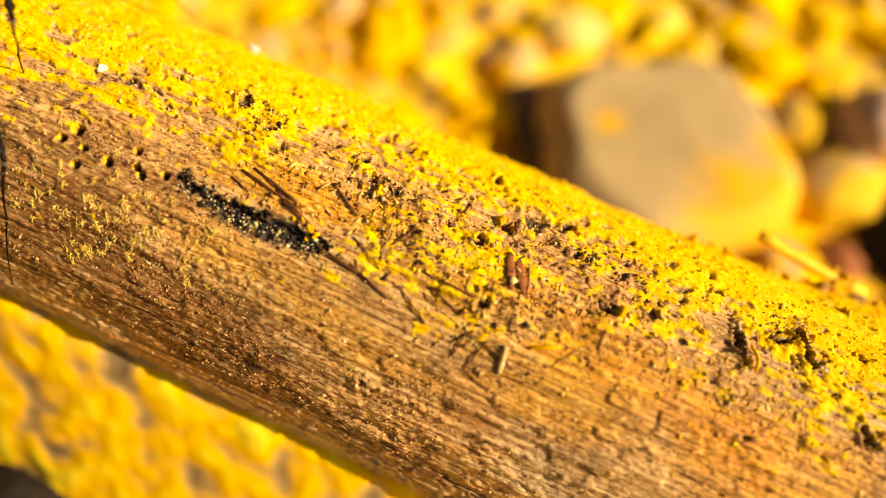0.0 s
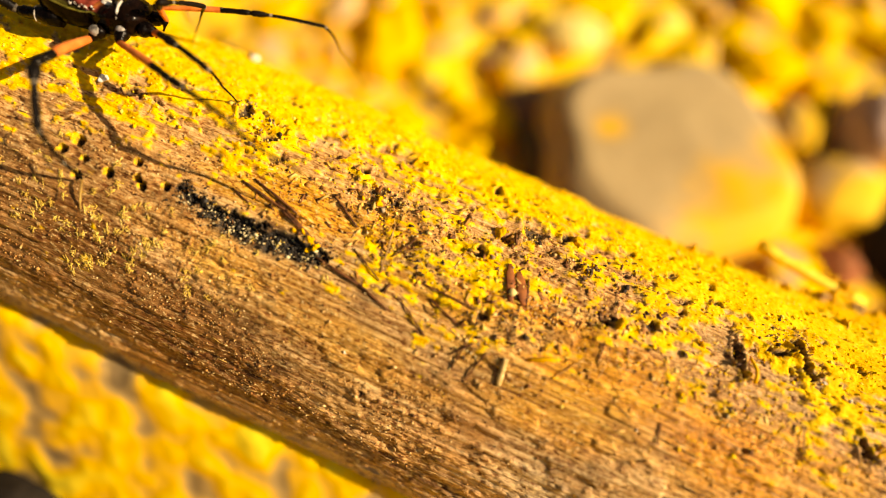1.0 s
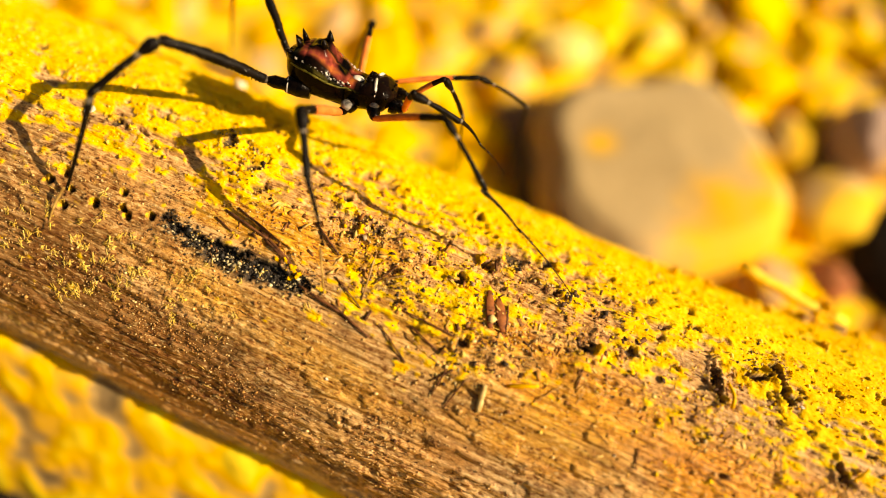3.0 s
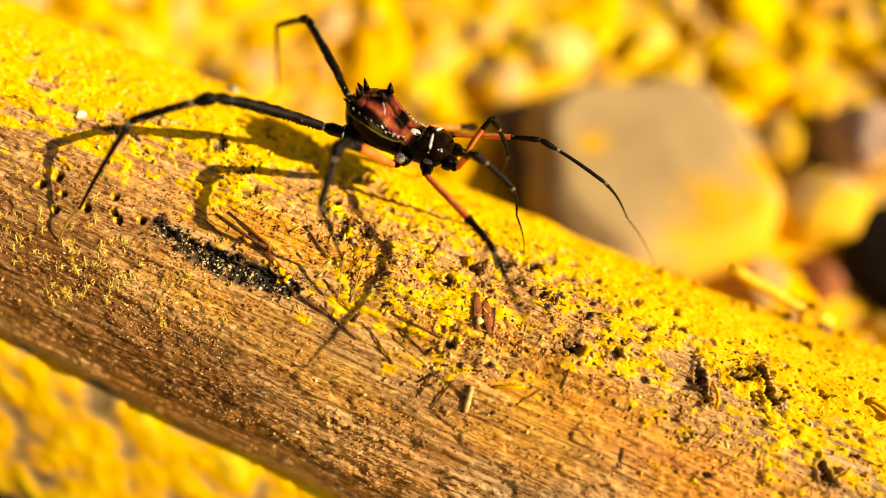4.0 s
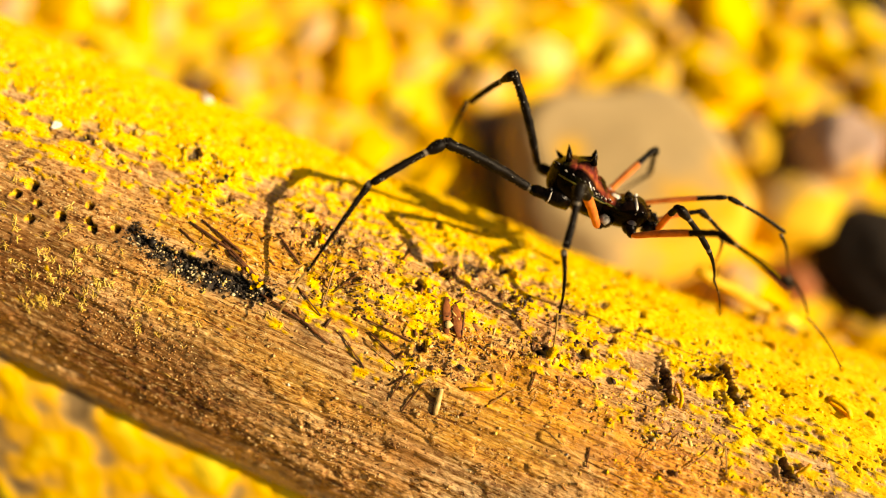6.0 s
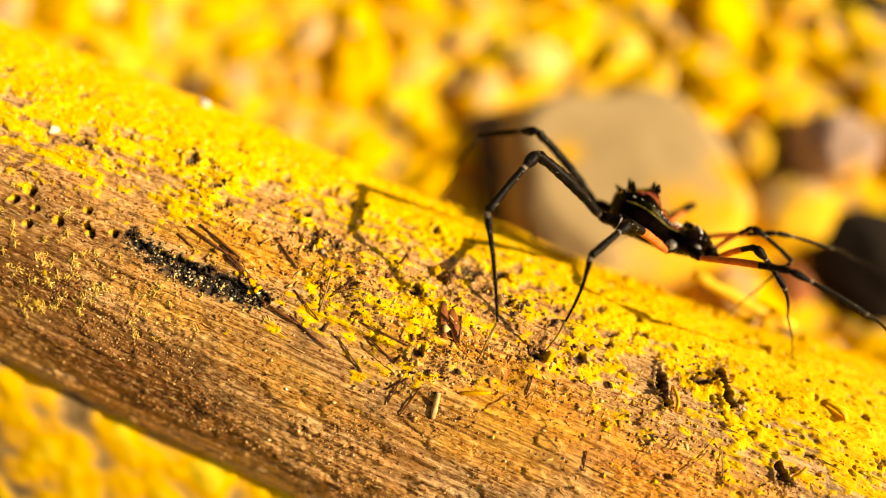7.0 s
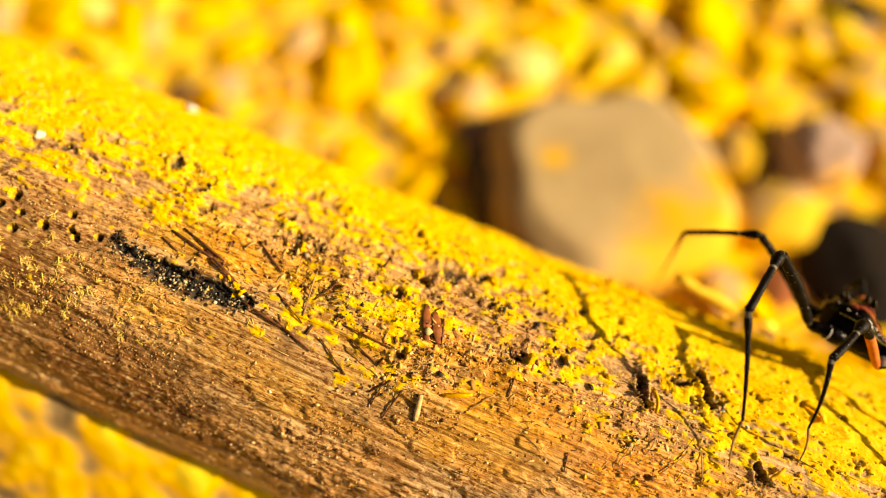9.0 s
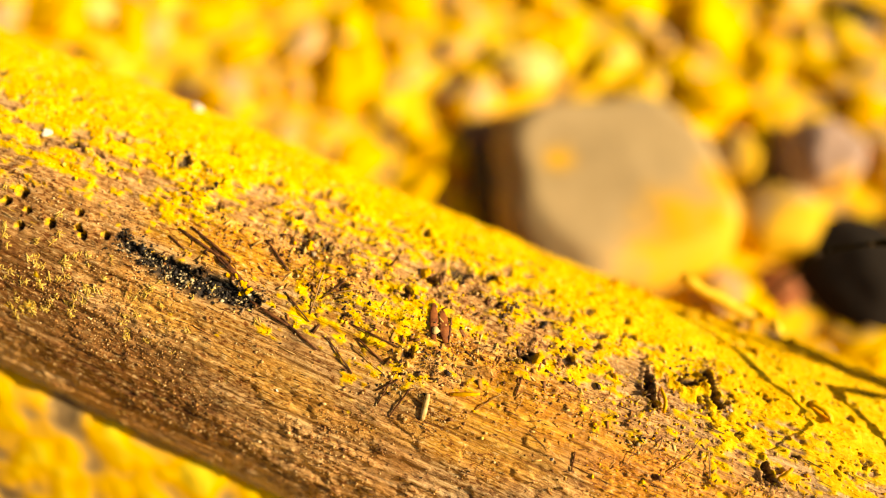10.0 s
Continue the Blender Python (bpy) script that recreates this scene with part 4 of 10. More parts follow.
def build_scutum():
    bm = bmesh.new()
    red, olive, white = (bm.verts.layers.float.new(q) for q in ("red", "olive", "white"))
    xs = [-5.75 + 9.85 * i / 108 for i in range(109)]
    n = 64
    rows = []
    for x in xs:
        w = max(scutum_half_width(x), 0.06)
        top, low = scutum_top(x), -2.1 + 0.5 * ((x + 0.5) / 5.2) ** 2
        end = min(1.0, max(0.0, (5.75 + x) / 0.9), max(0.0, (4.15 - x) / 0.9)) ** 0.5
        ring = []
        for k in range(n):
            a = 2 * math.pi * k / n
            ca, sa = math.cos(a), math.sin(a)
            y = w * math.copysign(abs(ca) ** (0.8 if sa > 0 else 0.5), ca)
            mid = -0.25
            z = mid + (sa ** 0.8 * (top - mid) if sa > 0 else sa * (mid - low)) * end
            edge = math.exp(-((sa - 0.1) / 0.13) ** 2)
            y *= 1 + 0.05 * edge
            if sa > 0:
                z += 0.22 * math.exp(-((abs(y) - 0.75) / 0.45) ** 2) * (math.exp(-((x + 2.5) / 0.7) ** 2) * 2.6 + math.exp(-((x + 0.9) / 0.45) ** 2) * 1.3)
                z -= 0.16 * math.exp(-((x - 1.05) / 0.3) ** 2) + 0.1 * math.exp(-((x + 3.75) / 0.13) ** 2) + 0.1 * math.exp(-((x + 1.45) / 0.12) ** 2) + 0.08 * math.exp(-((x + 0.1) / 0.12) ** 2)
            z += 0.06 * noise.noise(Vector((x, y, z)) * 2.3) + 0.035 * noise.noise(Vector((x, y, z)) * 6.1) + rear_rise(x) * min(1.0, 0.85 + 0.85 * sa if sa < 0 else 1.0)
            v = bm.verts.new(Vector((x, y, z)) * MM)
            ay = abs(y)
            field = min(1.0, max(0.0, (1.9 - ay) / 0.35)) * min(1.0, max(0.0, (x + 4.9) / 0.6)) * min(1.0, max(0.0, (0.75 - x) / 0.4))
            humps = math.exp(-((x + 3.0) / 0.95) ** 4 - ((ay - 0.62) / 0.62) ** 4) + math.exp(-((x + 0.75) / 0.5) ** 4 - ((ay - 0.6) / 0.5) ** 4)
            humps += 0.8 * math.exp(-((ay - 0.0) / 0.16) ** 2) + 0.7 * math.exp(-((x + 4.6) / 0.4) ** 2)
            field *= (1 - min(1.0, 1.2 * humps)) * (0.8 + 0.5 * noise.noise(Vector((x * 1.6, y * 1.6, 7))))
            v[red] = min(1.0, max(0.0, field * 1.15 - 0.08)) * (sa > 0.28)
            v[olive] = max(0.0, min(1.0, 1.1 * math.exp(-((sa - 0.12) / 0.08) ** 2) * (-4.0 < x < 1.2) + (x < -4.2) * 0.35 * (sa > 0.0) * (ay > 0.8)))
            v[white] = 0.0
            ring.append(v)
        rows.append(ring)
    for i in range(len(rows) - 1):
        for k in range(n):
            bm.faces.new((rows[i][k], rows[i + 1][k], rows[i + 1][(k + 1) % n], rows[i][(k + 1) % n]))
    bm.faces.new(rows[0])
    bm.faces.new(rows[-1][::-1])
    bmesh.ops.recalc_face_normals(bm, faces=bm.faces[:])
    return bm


HIPS = {"1": (4.56, -1.00, -0.97), "2": (2.51, -2.87, -1.22), "3": (-0.52, -2.65, -1.78), "4": (-7.20, -2.24, -1.04)}
COXA_FROM = {"1": (3.3, -0.9, -0.9), "2": (2.0, -1.5, -1.1), "3": (0.2, -1.6, -1.3), "4": (-3.6, -1.7, -1.1)}
LENGTHS = {"1": (4.07, 4.73, 3.99, 4.25), "2": (7.95, 6.54, 5.02, 7.39), "3": (6.96, 5.24, 6.07, 3.78), "4": (9.32, 6.88, 9.13, 4.23)}
WIDE = {"1": (0.30, 0.30, 0.15, 0.08), "2": (0.32, 0.25, 0.14, 0.07), "3": (0.40, 0.38, 0.17, 0.10), "4": (0.47, 0.40, 0.20, 0.11)}


def femur_mesh(kind, slim=1.0):
    long, w = LENGTHS[kind][0], WIDE[kind][0] * slim
    bm = bmesh.new()
    steps = 22
    path, radii, mats = [], [], []
    for i in range(steps + 1):
        u = i / steps
        sag = 0.25 * math.sin(math.pi * u)
        path.append((u * long, 0, sag * (1 if kind == "4" else 0.5)))
        radii.append(w * (0.72 + 0.28 * math.sin(math.pi * min(1, u * 0.9 + 0.05)) + 0.16 * (u > 0.9)) * (0.8 if u == 0 or u == 1 else 1))
        if kind == "4":
            mats.append(2 if u < 0.02 or u > 0.96 else 0)
        else:
            mats.append(1 if u < 0.68 else 2 if u > 0.96 else 0)
    tube(bm, path, radii, 14, 0.06 if kind != "4" else 0.15, int(kind), mats)
    if kind == "4":
        for i in range(22):
            u = 0.08 + 0.84 * i / 21
            for side in (-1, 1):
                spike(bm, (u * long, side * w * 0.55, 0.2 * math.sin(math.pi * u) - w * 0.72), (0.2, side * 0.5, -0.8), 0.06 + 0.04 * (i % 3), 0.08)
                spike(bm, (u * long + 0.1, side * w * 0.5, 0.22 * math.sin(math.pi * u) + w * 0.72), (0.1, side * 0.5, 0.8), 0.04 + 0.03 * (i % 2), 0.07)
    return bm


def tibia_mesh(kind, slim=1.0):
    long, w = LENGTHS[kind][1], WIDE[kind][1] * slim
    knee = min(1.5, long * 0.26)
    bm = bmesh.new()
    steps = 24
    path, radii, mats = [], [], []
    for i in range(steps + 1):
        x = long * i / steps
        u = x / long
        if x < knee:
            r = w * (0.72 + 0.62 * math.sin(math.pi * min(1.0, 0.15 + 0.75 * x / knee)))
        else:
            r = w * (0.68 + 0.22 * u)
        path.append((x, 0, 0.14 * math.sin(math.pi * u)))
        radii.append(r * (0.75 if i in (0, steps) else 1))
        mats.append(1 if 0 <= x - knee < long / steps else 0)
    tube(bm, path, radii, 14, 0.08, 20 + int(kind), mats)
    if kind == "4":
        for i in range(12):
            x = knee + (long - knee) * (0.1 + 0.8 * i / 11)
            spike(bm, (x, 0, -w * 0.6), (0.2, 0.3 * (-1) ** i, -1), 0.16, 0.06)
    return bm


def metatarsus_mesh(kind, slim=1.0):
    long, w = LENGTHS[kind][2], WIDE[kind][2] * slim
    bm = bmesh.new()
    steps = 18
    path = [(long * i / steps, 0, 0.25 * math.sin(math.pi * i / steps)) for i in range(steps + 1)]
    radii = [w * (1.35 - 0.75 * min(1.0, i / steps * 1.15) + (0.25 if i in (1, 2) else 0)) for i in range(steps + 1)]
    tube(bm, path, radii, 10, 0.06, 40 + int(kind), [1 if i == 0 else 0 for i in range(steps + 1)])
    return bm


def tarsus_mesh(kind, slim=1.0):
    long, w = LENGTHS[kind][3], WIDE[kind][3] * slim
    bm = bmesh.new()
    steps = 22
    path = [(long * i / steps, 0, 0.22 * math.sin(math.pi * i / steps)) for i in range(steps + 1)]
    radii = [w * (1.25 - 0.7 * i / steps) * (1.0 if i % 3 else 0.78) for i in range(steps + 1)]
    tube(bm, path, radii, 8, 0.05, 60 + int(kind))
    spike(bm, (long, 0, 0), (0.8, 0.3, -0.5), 0.3, 0.05)
    spike(bm, (long, 0, 0), (0.8, -0.3, -0.5), 0.3, 0.05)
    return bm


def leg_part(name, me, label):
    ob = new(name, me)
    ob.parent = harvestman
    return tagged(ob, label)


def mirrored(q):
    return (q[0], -q[1], q[2])


harvestman = tagged(new("harvestman"), "glossy black harvestman with red back and orange thighs on the branch", "harvestman")
harvestman.matrix_world = pose(-0.04, 0.03, 0.05)
scutum = part("scutum", build_scutum(), scutum_material(), harvestman, "glossy black back shield with red marking")
scutum.matrix_local = pose(-0.0005, 0.0, 0.0, -9)
for at, way, size, width in (((-5.2, -1.2, 0.2), (-0.9, -0.5, 0.5), 0.75, 0.2), ((-5.2, 1.2, 0.2), (-0.9, 0.5, 0.5), 1.0, 0.24),
                             ((-4.6, 0.7, 0.85), (-0.5, 0.2, 1.0), 1.1, 0.24), ((-4.6, -0.7, 0.85), (-0.5, -0.2, 1.0), 0.9, 0.24),
                             ((-2.5, 0.75, 1.72), (-0.2, 0.2, 1.0), 0.95, 0.3), ((-2.5, -0.75, 1.72), (-0.2, -0.2, 1.0), 0.8, 0.3),
                             ((1.5, 0.45, 0.6), (0.2, 0.2, 1.0), 0.55, 0.16), ((1.5, -0.45, 0.6), (0.2, -0.2, 1.0), 0.55, 0.16)):
    one = bmesh.new()
    spike(one, (at[0], at[1], at[2] + rear_rise(at[0])), way, size * 0.8, width * 1.25)
    part("spine", one, BLACK, scutum)
for side in (-1, 1):
    for i in range(44):
        x = -4.6 + 4.9 * i / 43
        one = bmesh.new()
        r = 0.045 + 0.06 * ((i * 7) % 4) / 3 + 0.02 * (x < -2.5)
        shift = 0.16 * (((i * 11) % 5) / 4 - 0.5)
        ball(one, (x, side * (scutum_half_width(x) * 0.93 + shift), 0.15 - shift + 0.2 * math.exp(-((x + 2.7) / 1.7) ** 2) + rear_rise(x) * 0.9), (r, r, r), 1)
        part("bead", one, PALE if i % 3 else BLACK, scutum, "pale bead of the shield's rim")
    line = bmesh.new()
    ways = [-4.9 + 0.3 * i for i in range(19)]
    tube(line, [(x, side * scutum_half_width(x) * 1.02, -0.2 + rear_rise(x) * 0.82) for x in ways], [0.07 + 0.02 * (i % 3) for i in range(19)], 7, 0.2, 4)
    part("rim_line", line, OLIVE, scutum, "thin yellow-green line under the shield's rim")
    eye = bmesh.new()
    ball(eye, (1.75, side * 0.62, 0.62), (0.3, 0.26, 0.28))
    part("eye", eye, BLACK, scutum)
    stripe = bmesh.new()
    tube(stripe, [(2.2, side * 0.4, 0.82), (2.35, side * 1.0, 0.7), (2.45, side * 1.5, 0.42), (2.5, side * 1.88, -0.1)], [0.09, 0.13, 0.14, 0.09], 8, 0.4, 5)
    part("stripe", stripe, PALE, scutum, "white ridge across the head shield")
    for i in range(9):
        lump = bmesh.new()
        x = 1.8 + 0.25 * i
        ball(lump, (x, side * (0.5 + 0.45 * ((i * 5) % 4)), scutum_top(x) - 0.12 - 0.16 * ((i * 5) % 4)), (0.14, 0.14, 0.12), 1)
        part("tubercle", lump, BLACK, scutum)
    palp = bmesh.new()
    tube(palp, [(3.3, side * 0.5, -0.6), (4.1, side * 0.75, -0.5), (4.6, side * 0.7, -1.0), (4.3, side * 0.55, -1.7)], [0.22, 0.3, 0.26, 0.1], 10, 0.05, 9)
    part("pedipalp", palp, BLACK, harvestman)
pale = bmesh.new()
ball(pale, (0.6, -0.2, 0.28), (0.5, 0.42, 0.2), 3)
part("eye_spot", pale, PALE, scutum, "white spot behind the eyes")
belly = bmesh.new()
ball(belly, (-1.0, 0, -1.75), (3.9, 1.5, 0.65), 3)
part("belly", belly, BLACK, harvestman)

legs = {}
for kind in "1234":
    blacks = LEG_BLACK
    for side in "RL":
        hip, root = HIPS[kind], COXA_FROM[kind]
        if side == "L":
            hip, root = mirrored(hip), mirrored(root)
        slim = 1.0 if side == "R" else 0.8
        femur = mesh_of(femur_mesh(kind, slim), "femur", blacks)
        femur.materials.append(ORANGE)
        femur.materials.append(RING if kind == "4" else BLACK)
        tibia = mesh_of(tibia_mesh(kind, slim), "tibia", blacks)
        tibia.materials.append(RING)
        meta = mesh_of(metatarsus_mesh(kind, slim), "metatarsus", blacks)
        meta.materials.append(RING)
        tarsus = mesh_of(tarsus_mesh(kind, slim), "tarsus", STRAW if kind in "34" else blacks)
        a, b = Vector(root), Vector(hip)
        coxa = bmesh.new()
        fat = 0.85 if kind == "4" else 0.62
        tube(coxa, [a, a.lerp(b, 0.3), a.lerp(b, 0.55), a.lerp(b, 0.6), a.lerp(b, 0.85), b], [fat, fat, fat * 0.85, fat * 0.6, fat * 0.66, fat * 0.45], 14, 0.05, 3)
        part("coxa", coxa, BLACK, harvestman)
        if kind in "23":
            knob = bmesh.new()
            ball(knob, a.lerp(b, 0.55 if kind == "3" else 0.25) + Vector((0, 0, 0.36)), (0.54, 0.48, 0.52) if kind == "3" else (0.46, 0.44, 0.44))
            part("coxa_knob", knob, KNOB, harvestman, "pale knob over the leg's root")
        if kind == "4":
            cuff = bmesh.new()
            tube(cuff, [a.lerp(b, 0.5), a.lerp(b, 0.53)], [fat * 0.9, fat * 0.87], 14, 0.1, 6)
            part("cuff", cuff, PALE, harvestman, "pale ring at the hind leg's root")
        thigh = "orange thigh with a black end" if kind != "4" else "stout black toothed hind thigh"
        legs[side + kind] = {
            "femur": leg_part("femur", femur, thigh),
            "tibia": leg_part("tibia", tibia, "dusty black shin with a thick knee"),
            "metatarsus": leg_part("metatarsus", meta, "thin black lower leg"),
            "tarsus": leg_part("tarsus", tarsus, "thin jointed foot"),
        }


def motions():
    """The harvestman walks along the branch; each leg piece moves in its body's space."""
    walk(harvestman, [
        (0, pose(-0.03991, 0.04662, 0.04805, -7.9, 6.6, -21.3)),
        (0.3, pose(-0.03754, 0.04615, 0.04711, -9.0, 5.7, -18.9)),
        (0.5, pose(-0.03477, 0.04517, 0.04699, -9.1, 3.8, -17.6)),
        (0.8, pose(-0.03053, 0.04453, 0.04632, -12.0, -0.1, -18.9)),
        (1, pose(-0.02806, 0.04414, 0.04640, -12.4, 1.2, -16.5)),
        (1.2, pose(-0.02582, 0.04392, 0.04577, -13.5, 0.6, -13.3)),
        (1.5, pose(-0.02207, 0.04261, 0.04572, -11.5, 0.4, -12.7)),
        (1.7, pose(-0.02053, 0.04318, 0.04490, -12.2, 1.2, -11.8)),
        (2, pose(-0.01763, 0.04372, 0.04484, -11.1, 3.0, -8.5)),
        (2.2, pose(-0.01513, 0.04380, 0.04517, -8.1, 6.0, -4.6)),
        (2.5, pose(-0.01170, 0.04333, 0.04426, -9.4, 8.5, -5.5)),
        (2.7, pose(-0.00882, 0.04257, 0.04404, -10.7, 8.5, -10.1)),
        (3.25, pose(-0.00400, 0.04019, 0.04395, -16.0, 6.5, -18.1)),
        (3.8, pose(-0.00103, 0.03686, 0.04392, -12.9, 3.2, -25.1)),
        (4, pose(0.00031, 0.03671, 0.04326, -13.2, 4.7, -23.3)),
        (4.2, pose(0.00162, 0.03634, 0.04310, -13.4, 5.0, -21.3)),
        (4.5, pose(0.00408, 0.03698, 0.04183, -17.9, 6.6, -16.4)),
        (4.8, pose(0.00650, 0.03697, 0.04146, -19.7, 6.7, -13.5)),
        (5, pose(0.00884, 0.03590, 0.04176, -18.9, 4.8, -12.7)),
        (5.2, pose(0.01169, 0.03405, 0.04229, -17.4, 2.4, -16.7)),
        (5.5, pose(0.01506, 0.03357, 0.04074, -21.8, 6.4, -17.5)),
        (5.7, pose(0.01780, 0.03339, 0.03988, -22.7, 6.2, -22.5)),
        (6.25, pose(0.02208, 0.03275, 0.03884, -31.2, 9.4, -22.4)),
        (6.8, pose(0.02519, 0.03224, 0.03622, -40.7, 10.7, -23.1)),
        (7, pose(0.02718, 0.03213, 0.03650, -43.1, 9.5, -20.0)),
        (7.2, pose(0.02972, 0.03167, 0.03614, -42.6, 9.6, -18.0)),
        (7.5, pose(0.03372, 0.02996, 0.03533, -42.0, 3.9, -18.8)),
        (7.8, pose(0.03853, 0.02734, 0.03511, -40.5, 2.7, -26.0)),
        (8, pose(0.04027, 0.02582, 0.03495, -39.5, 1.6, -27.3)),
        (8.2, pose(0.04159, 0.02453, 0.03552, -39.4, 1.1, -27.5)),
        (8.5, pose(0.04288, 0.02326, 0.03514, -40.5, 1.3, -27.4)),
        (8.8, pose(0.04598, 0.02202, 0.03344, -39.6, 2.2, -30.9)),
        (9, pose(0.04812, 0.02218, 0.03250, -39.4, 4.1, -29.4)),
        (9.2, pose(0.04978, 0.02178, 0.03223, -37.1, 7.0, -27.4)),
        (9.5, pose(0.05256, 0.01994, 0.03222, -33.1, 9.4, -26.5)),
        (9.8, pose(0.05601, 0.01908, 0.03131, -33.9, 10.3, -26.8)),
        (10, pose(0.05925, 0.01953, 0.03006, -38.9, 11.3, -28.7)),
    ])
    walk(legs["R1"]["femur"], [
        (0, pose(0.00456, -0.00100, -0.00097, 0.0, -22.5, -40.0)),
        (0.3, pose(0.00456, -0.00100, -0.00097, -8.1, -50.3, -22.4)),
        (0.5, pose(0.00456, -0.00100, -0.00097, -13.3, -45.7, -9.5)),
        (0.65, pose(0.00456, -0.00100, -0.00097, 44.8, -81.9, -70.4)),
        (0.8, pose(0.00456, -0.00100, -0.00097, 51.0, -61.9, -94.4)),
        (1, pose(0.00456, -0.00100, -0.00097, 7.0, -25.4, -39.2)),
        (1.2, pose(0.00456, -0.00100, -0.00097, 5.9, -36.8, -40.8)),
        (1.5, pose(0.00456, -0.00100, -0.00097, 4.1, -58.4, -40.2)),
        (1.7, pose(0.00456, -0.00100, -0.00097, 1.4, -69.5, -37.2)),
        (2, pose(0.00456, -0.00100, -0.00097, 0.3, -35.5, -36.0)),
        (2.2, pose(0.00456, -0.00100, -0.00097, 0.9, -47.2, -37.3)),
        (2.5, pose(0.00456, -0.00100, -0.00097, 10.9, -67.0, -49.1)),
        (2.6, pose(0.00456, -0.00100, -0.00097, 19.2, -82.6, -57.6)),
        (2.7, pose(0.00456, -0.00100, -0.00097, -23.5, -66.5, -13.8)),
        (3.25, pose(0.00456, -0.00100, -0.00097, 31.8, -48.7, -88.2)),
        (3.8, pose(0.00456, -0.00100, -0.00097, -0.4, -49.6, -46.3)),
        (4, pose(0.00456, -0.00100, -0.00097, 3.0, -62.8, -51.6)),
        (4.2, pose(0.00456, -0.00100, -0.00097, 13.7, -71.8, -63.1)),
        (4.5, pose(0.00456, -0.00100, -0.00097, 17.7, -66.0, -73.7)),
        (4.8, pose(0.00456, -0.00100, -0.00097, 9.3, -61.7, -67.9)),
        (4.9, pose(0.00456, -0.00100, -0.00097, 17.0, -73.3, -76.1)),
        (5, pose(0.00456, -0.00100, -0.00097, -1.3, -61.2, -55.9)),
        (5.2, pose(0.00456, -0.00100, -0.00097, -3.8, -30.4, -50.9)),
        (5.5, pose(0.00456, -0.00100, -0.00097, 2.5, -48.6, -61.8)),
        (5.7, pose(0.00456, -0.00100, -0.00097, -13.1, -74.1, -44.6)),
        (6.25, pose(0.00456, -0.00100, -0.00097, 24.9, -56.6, -94.4)),
        (6.8, pose(0.00456, -0.00100, -0.00097, -10.9, -40.1, -43.6)),
        (7, pose(0.00456, -0.00100, -0.00097, 2.1, -39.8, -64.9)),
        (7.2, pose(0.00456, -0.00100, -0.00097, 1.8, -47.1, -65.2)),
        (7.5, pose(0.00456, -0.00100, -0.00097, 5.2, -53.3, -72.0)),
        (7.8, pose(0.00456, -0.00100, -0.00097, -8.0, -60.5, -53.2)),
        (8, pose(0.00456, -0.00100, -0.00097, -11.2, -57.0, -45.0)),
        (8.2, pose(0.00456, -0.00100, -0.00097, -9.1, -50.2, -43.9)),
        (8.5, pose(0.00456, -0.00100, -0.00097, -7.8, -49.9, -42.3)),
        (8.8, pose(0.00456, -0.00100, -0.00097, -10.4, -57.2, -34.6)),
        (9, pose(0.00456, -0.00100, -0.00097, -11.6, -59.9, -28.7)),
        (9.2, pose(0.00456, -0.00100, -0.00097, -12.8, -60.9, -22.4)),
        (9.5, pose(0.00456, -0.00100, -0.00097, -13.8, -61.3, -16.1)),
        (9.8, pose(0.00456, -0.00100, -0.00097, -13.5, -61.2, -11.3)),
        (10, pose(0.00456, -0.00100, -0.00097, -10.8, -60.8, -10.3)),
    ])
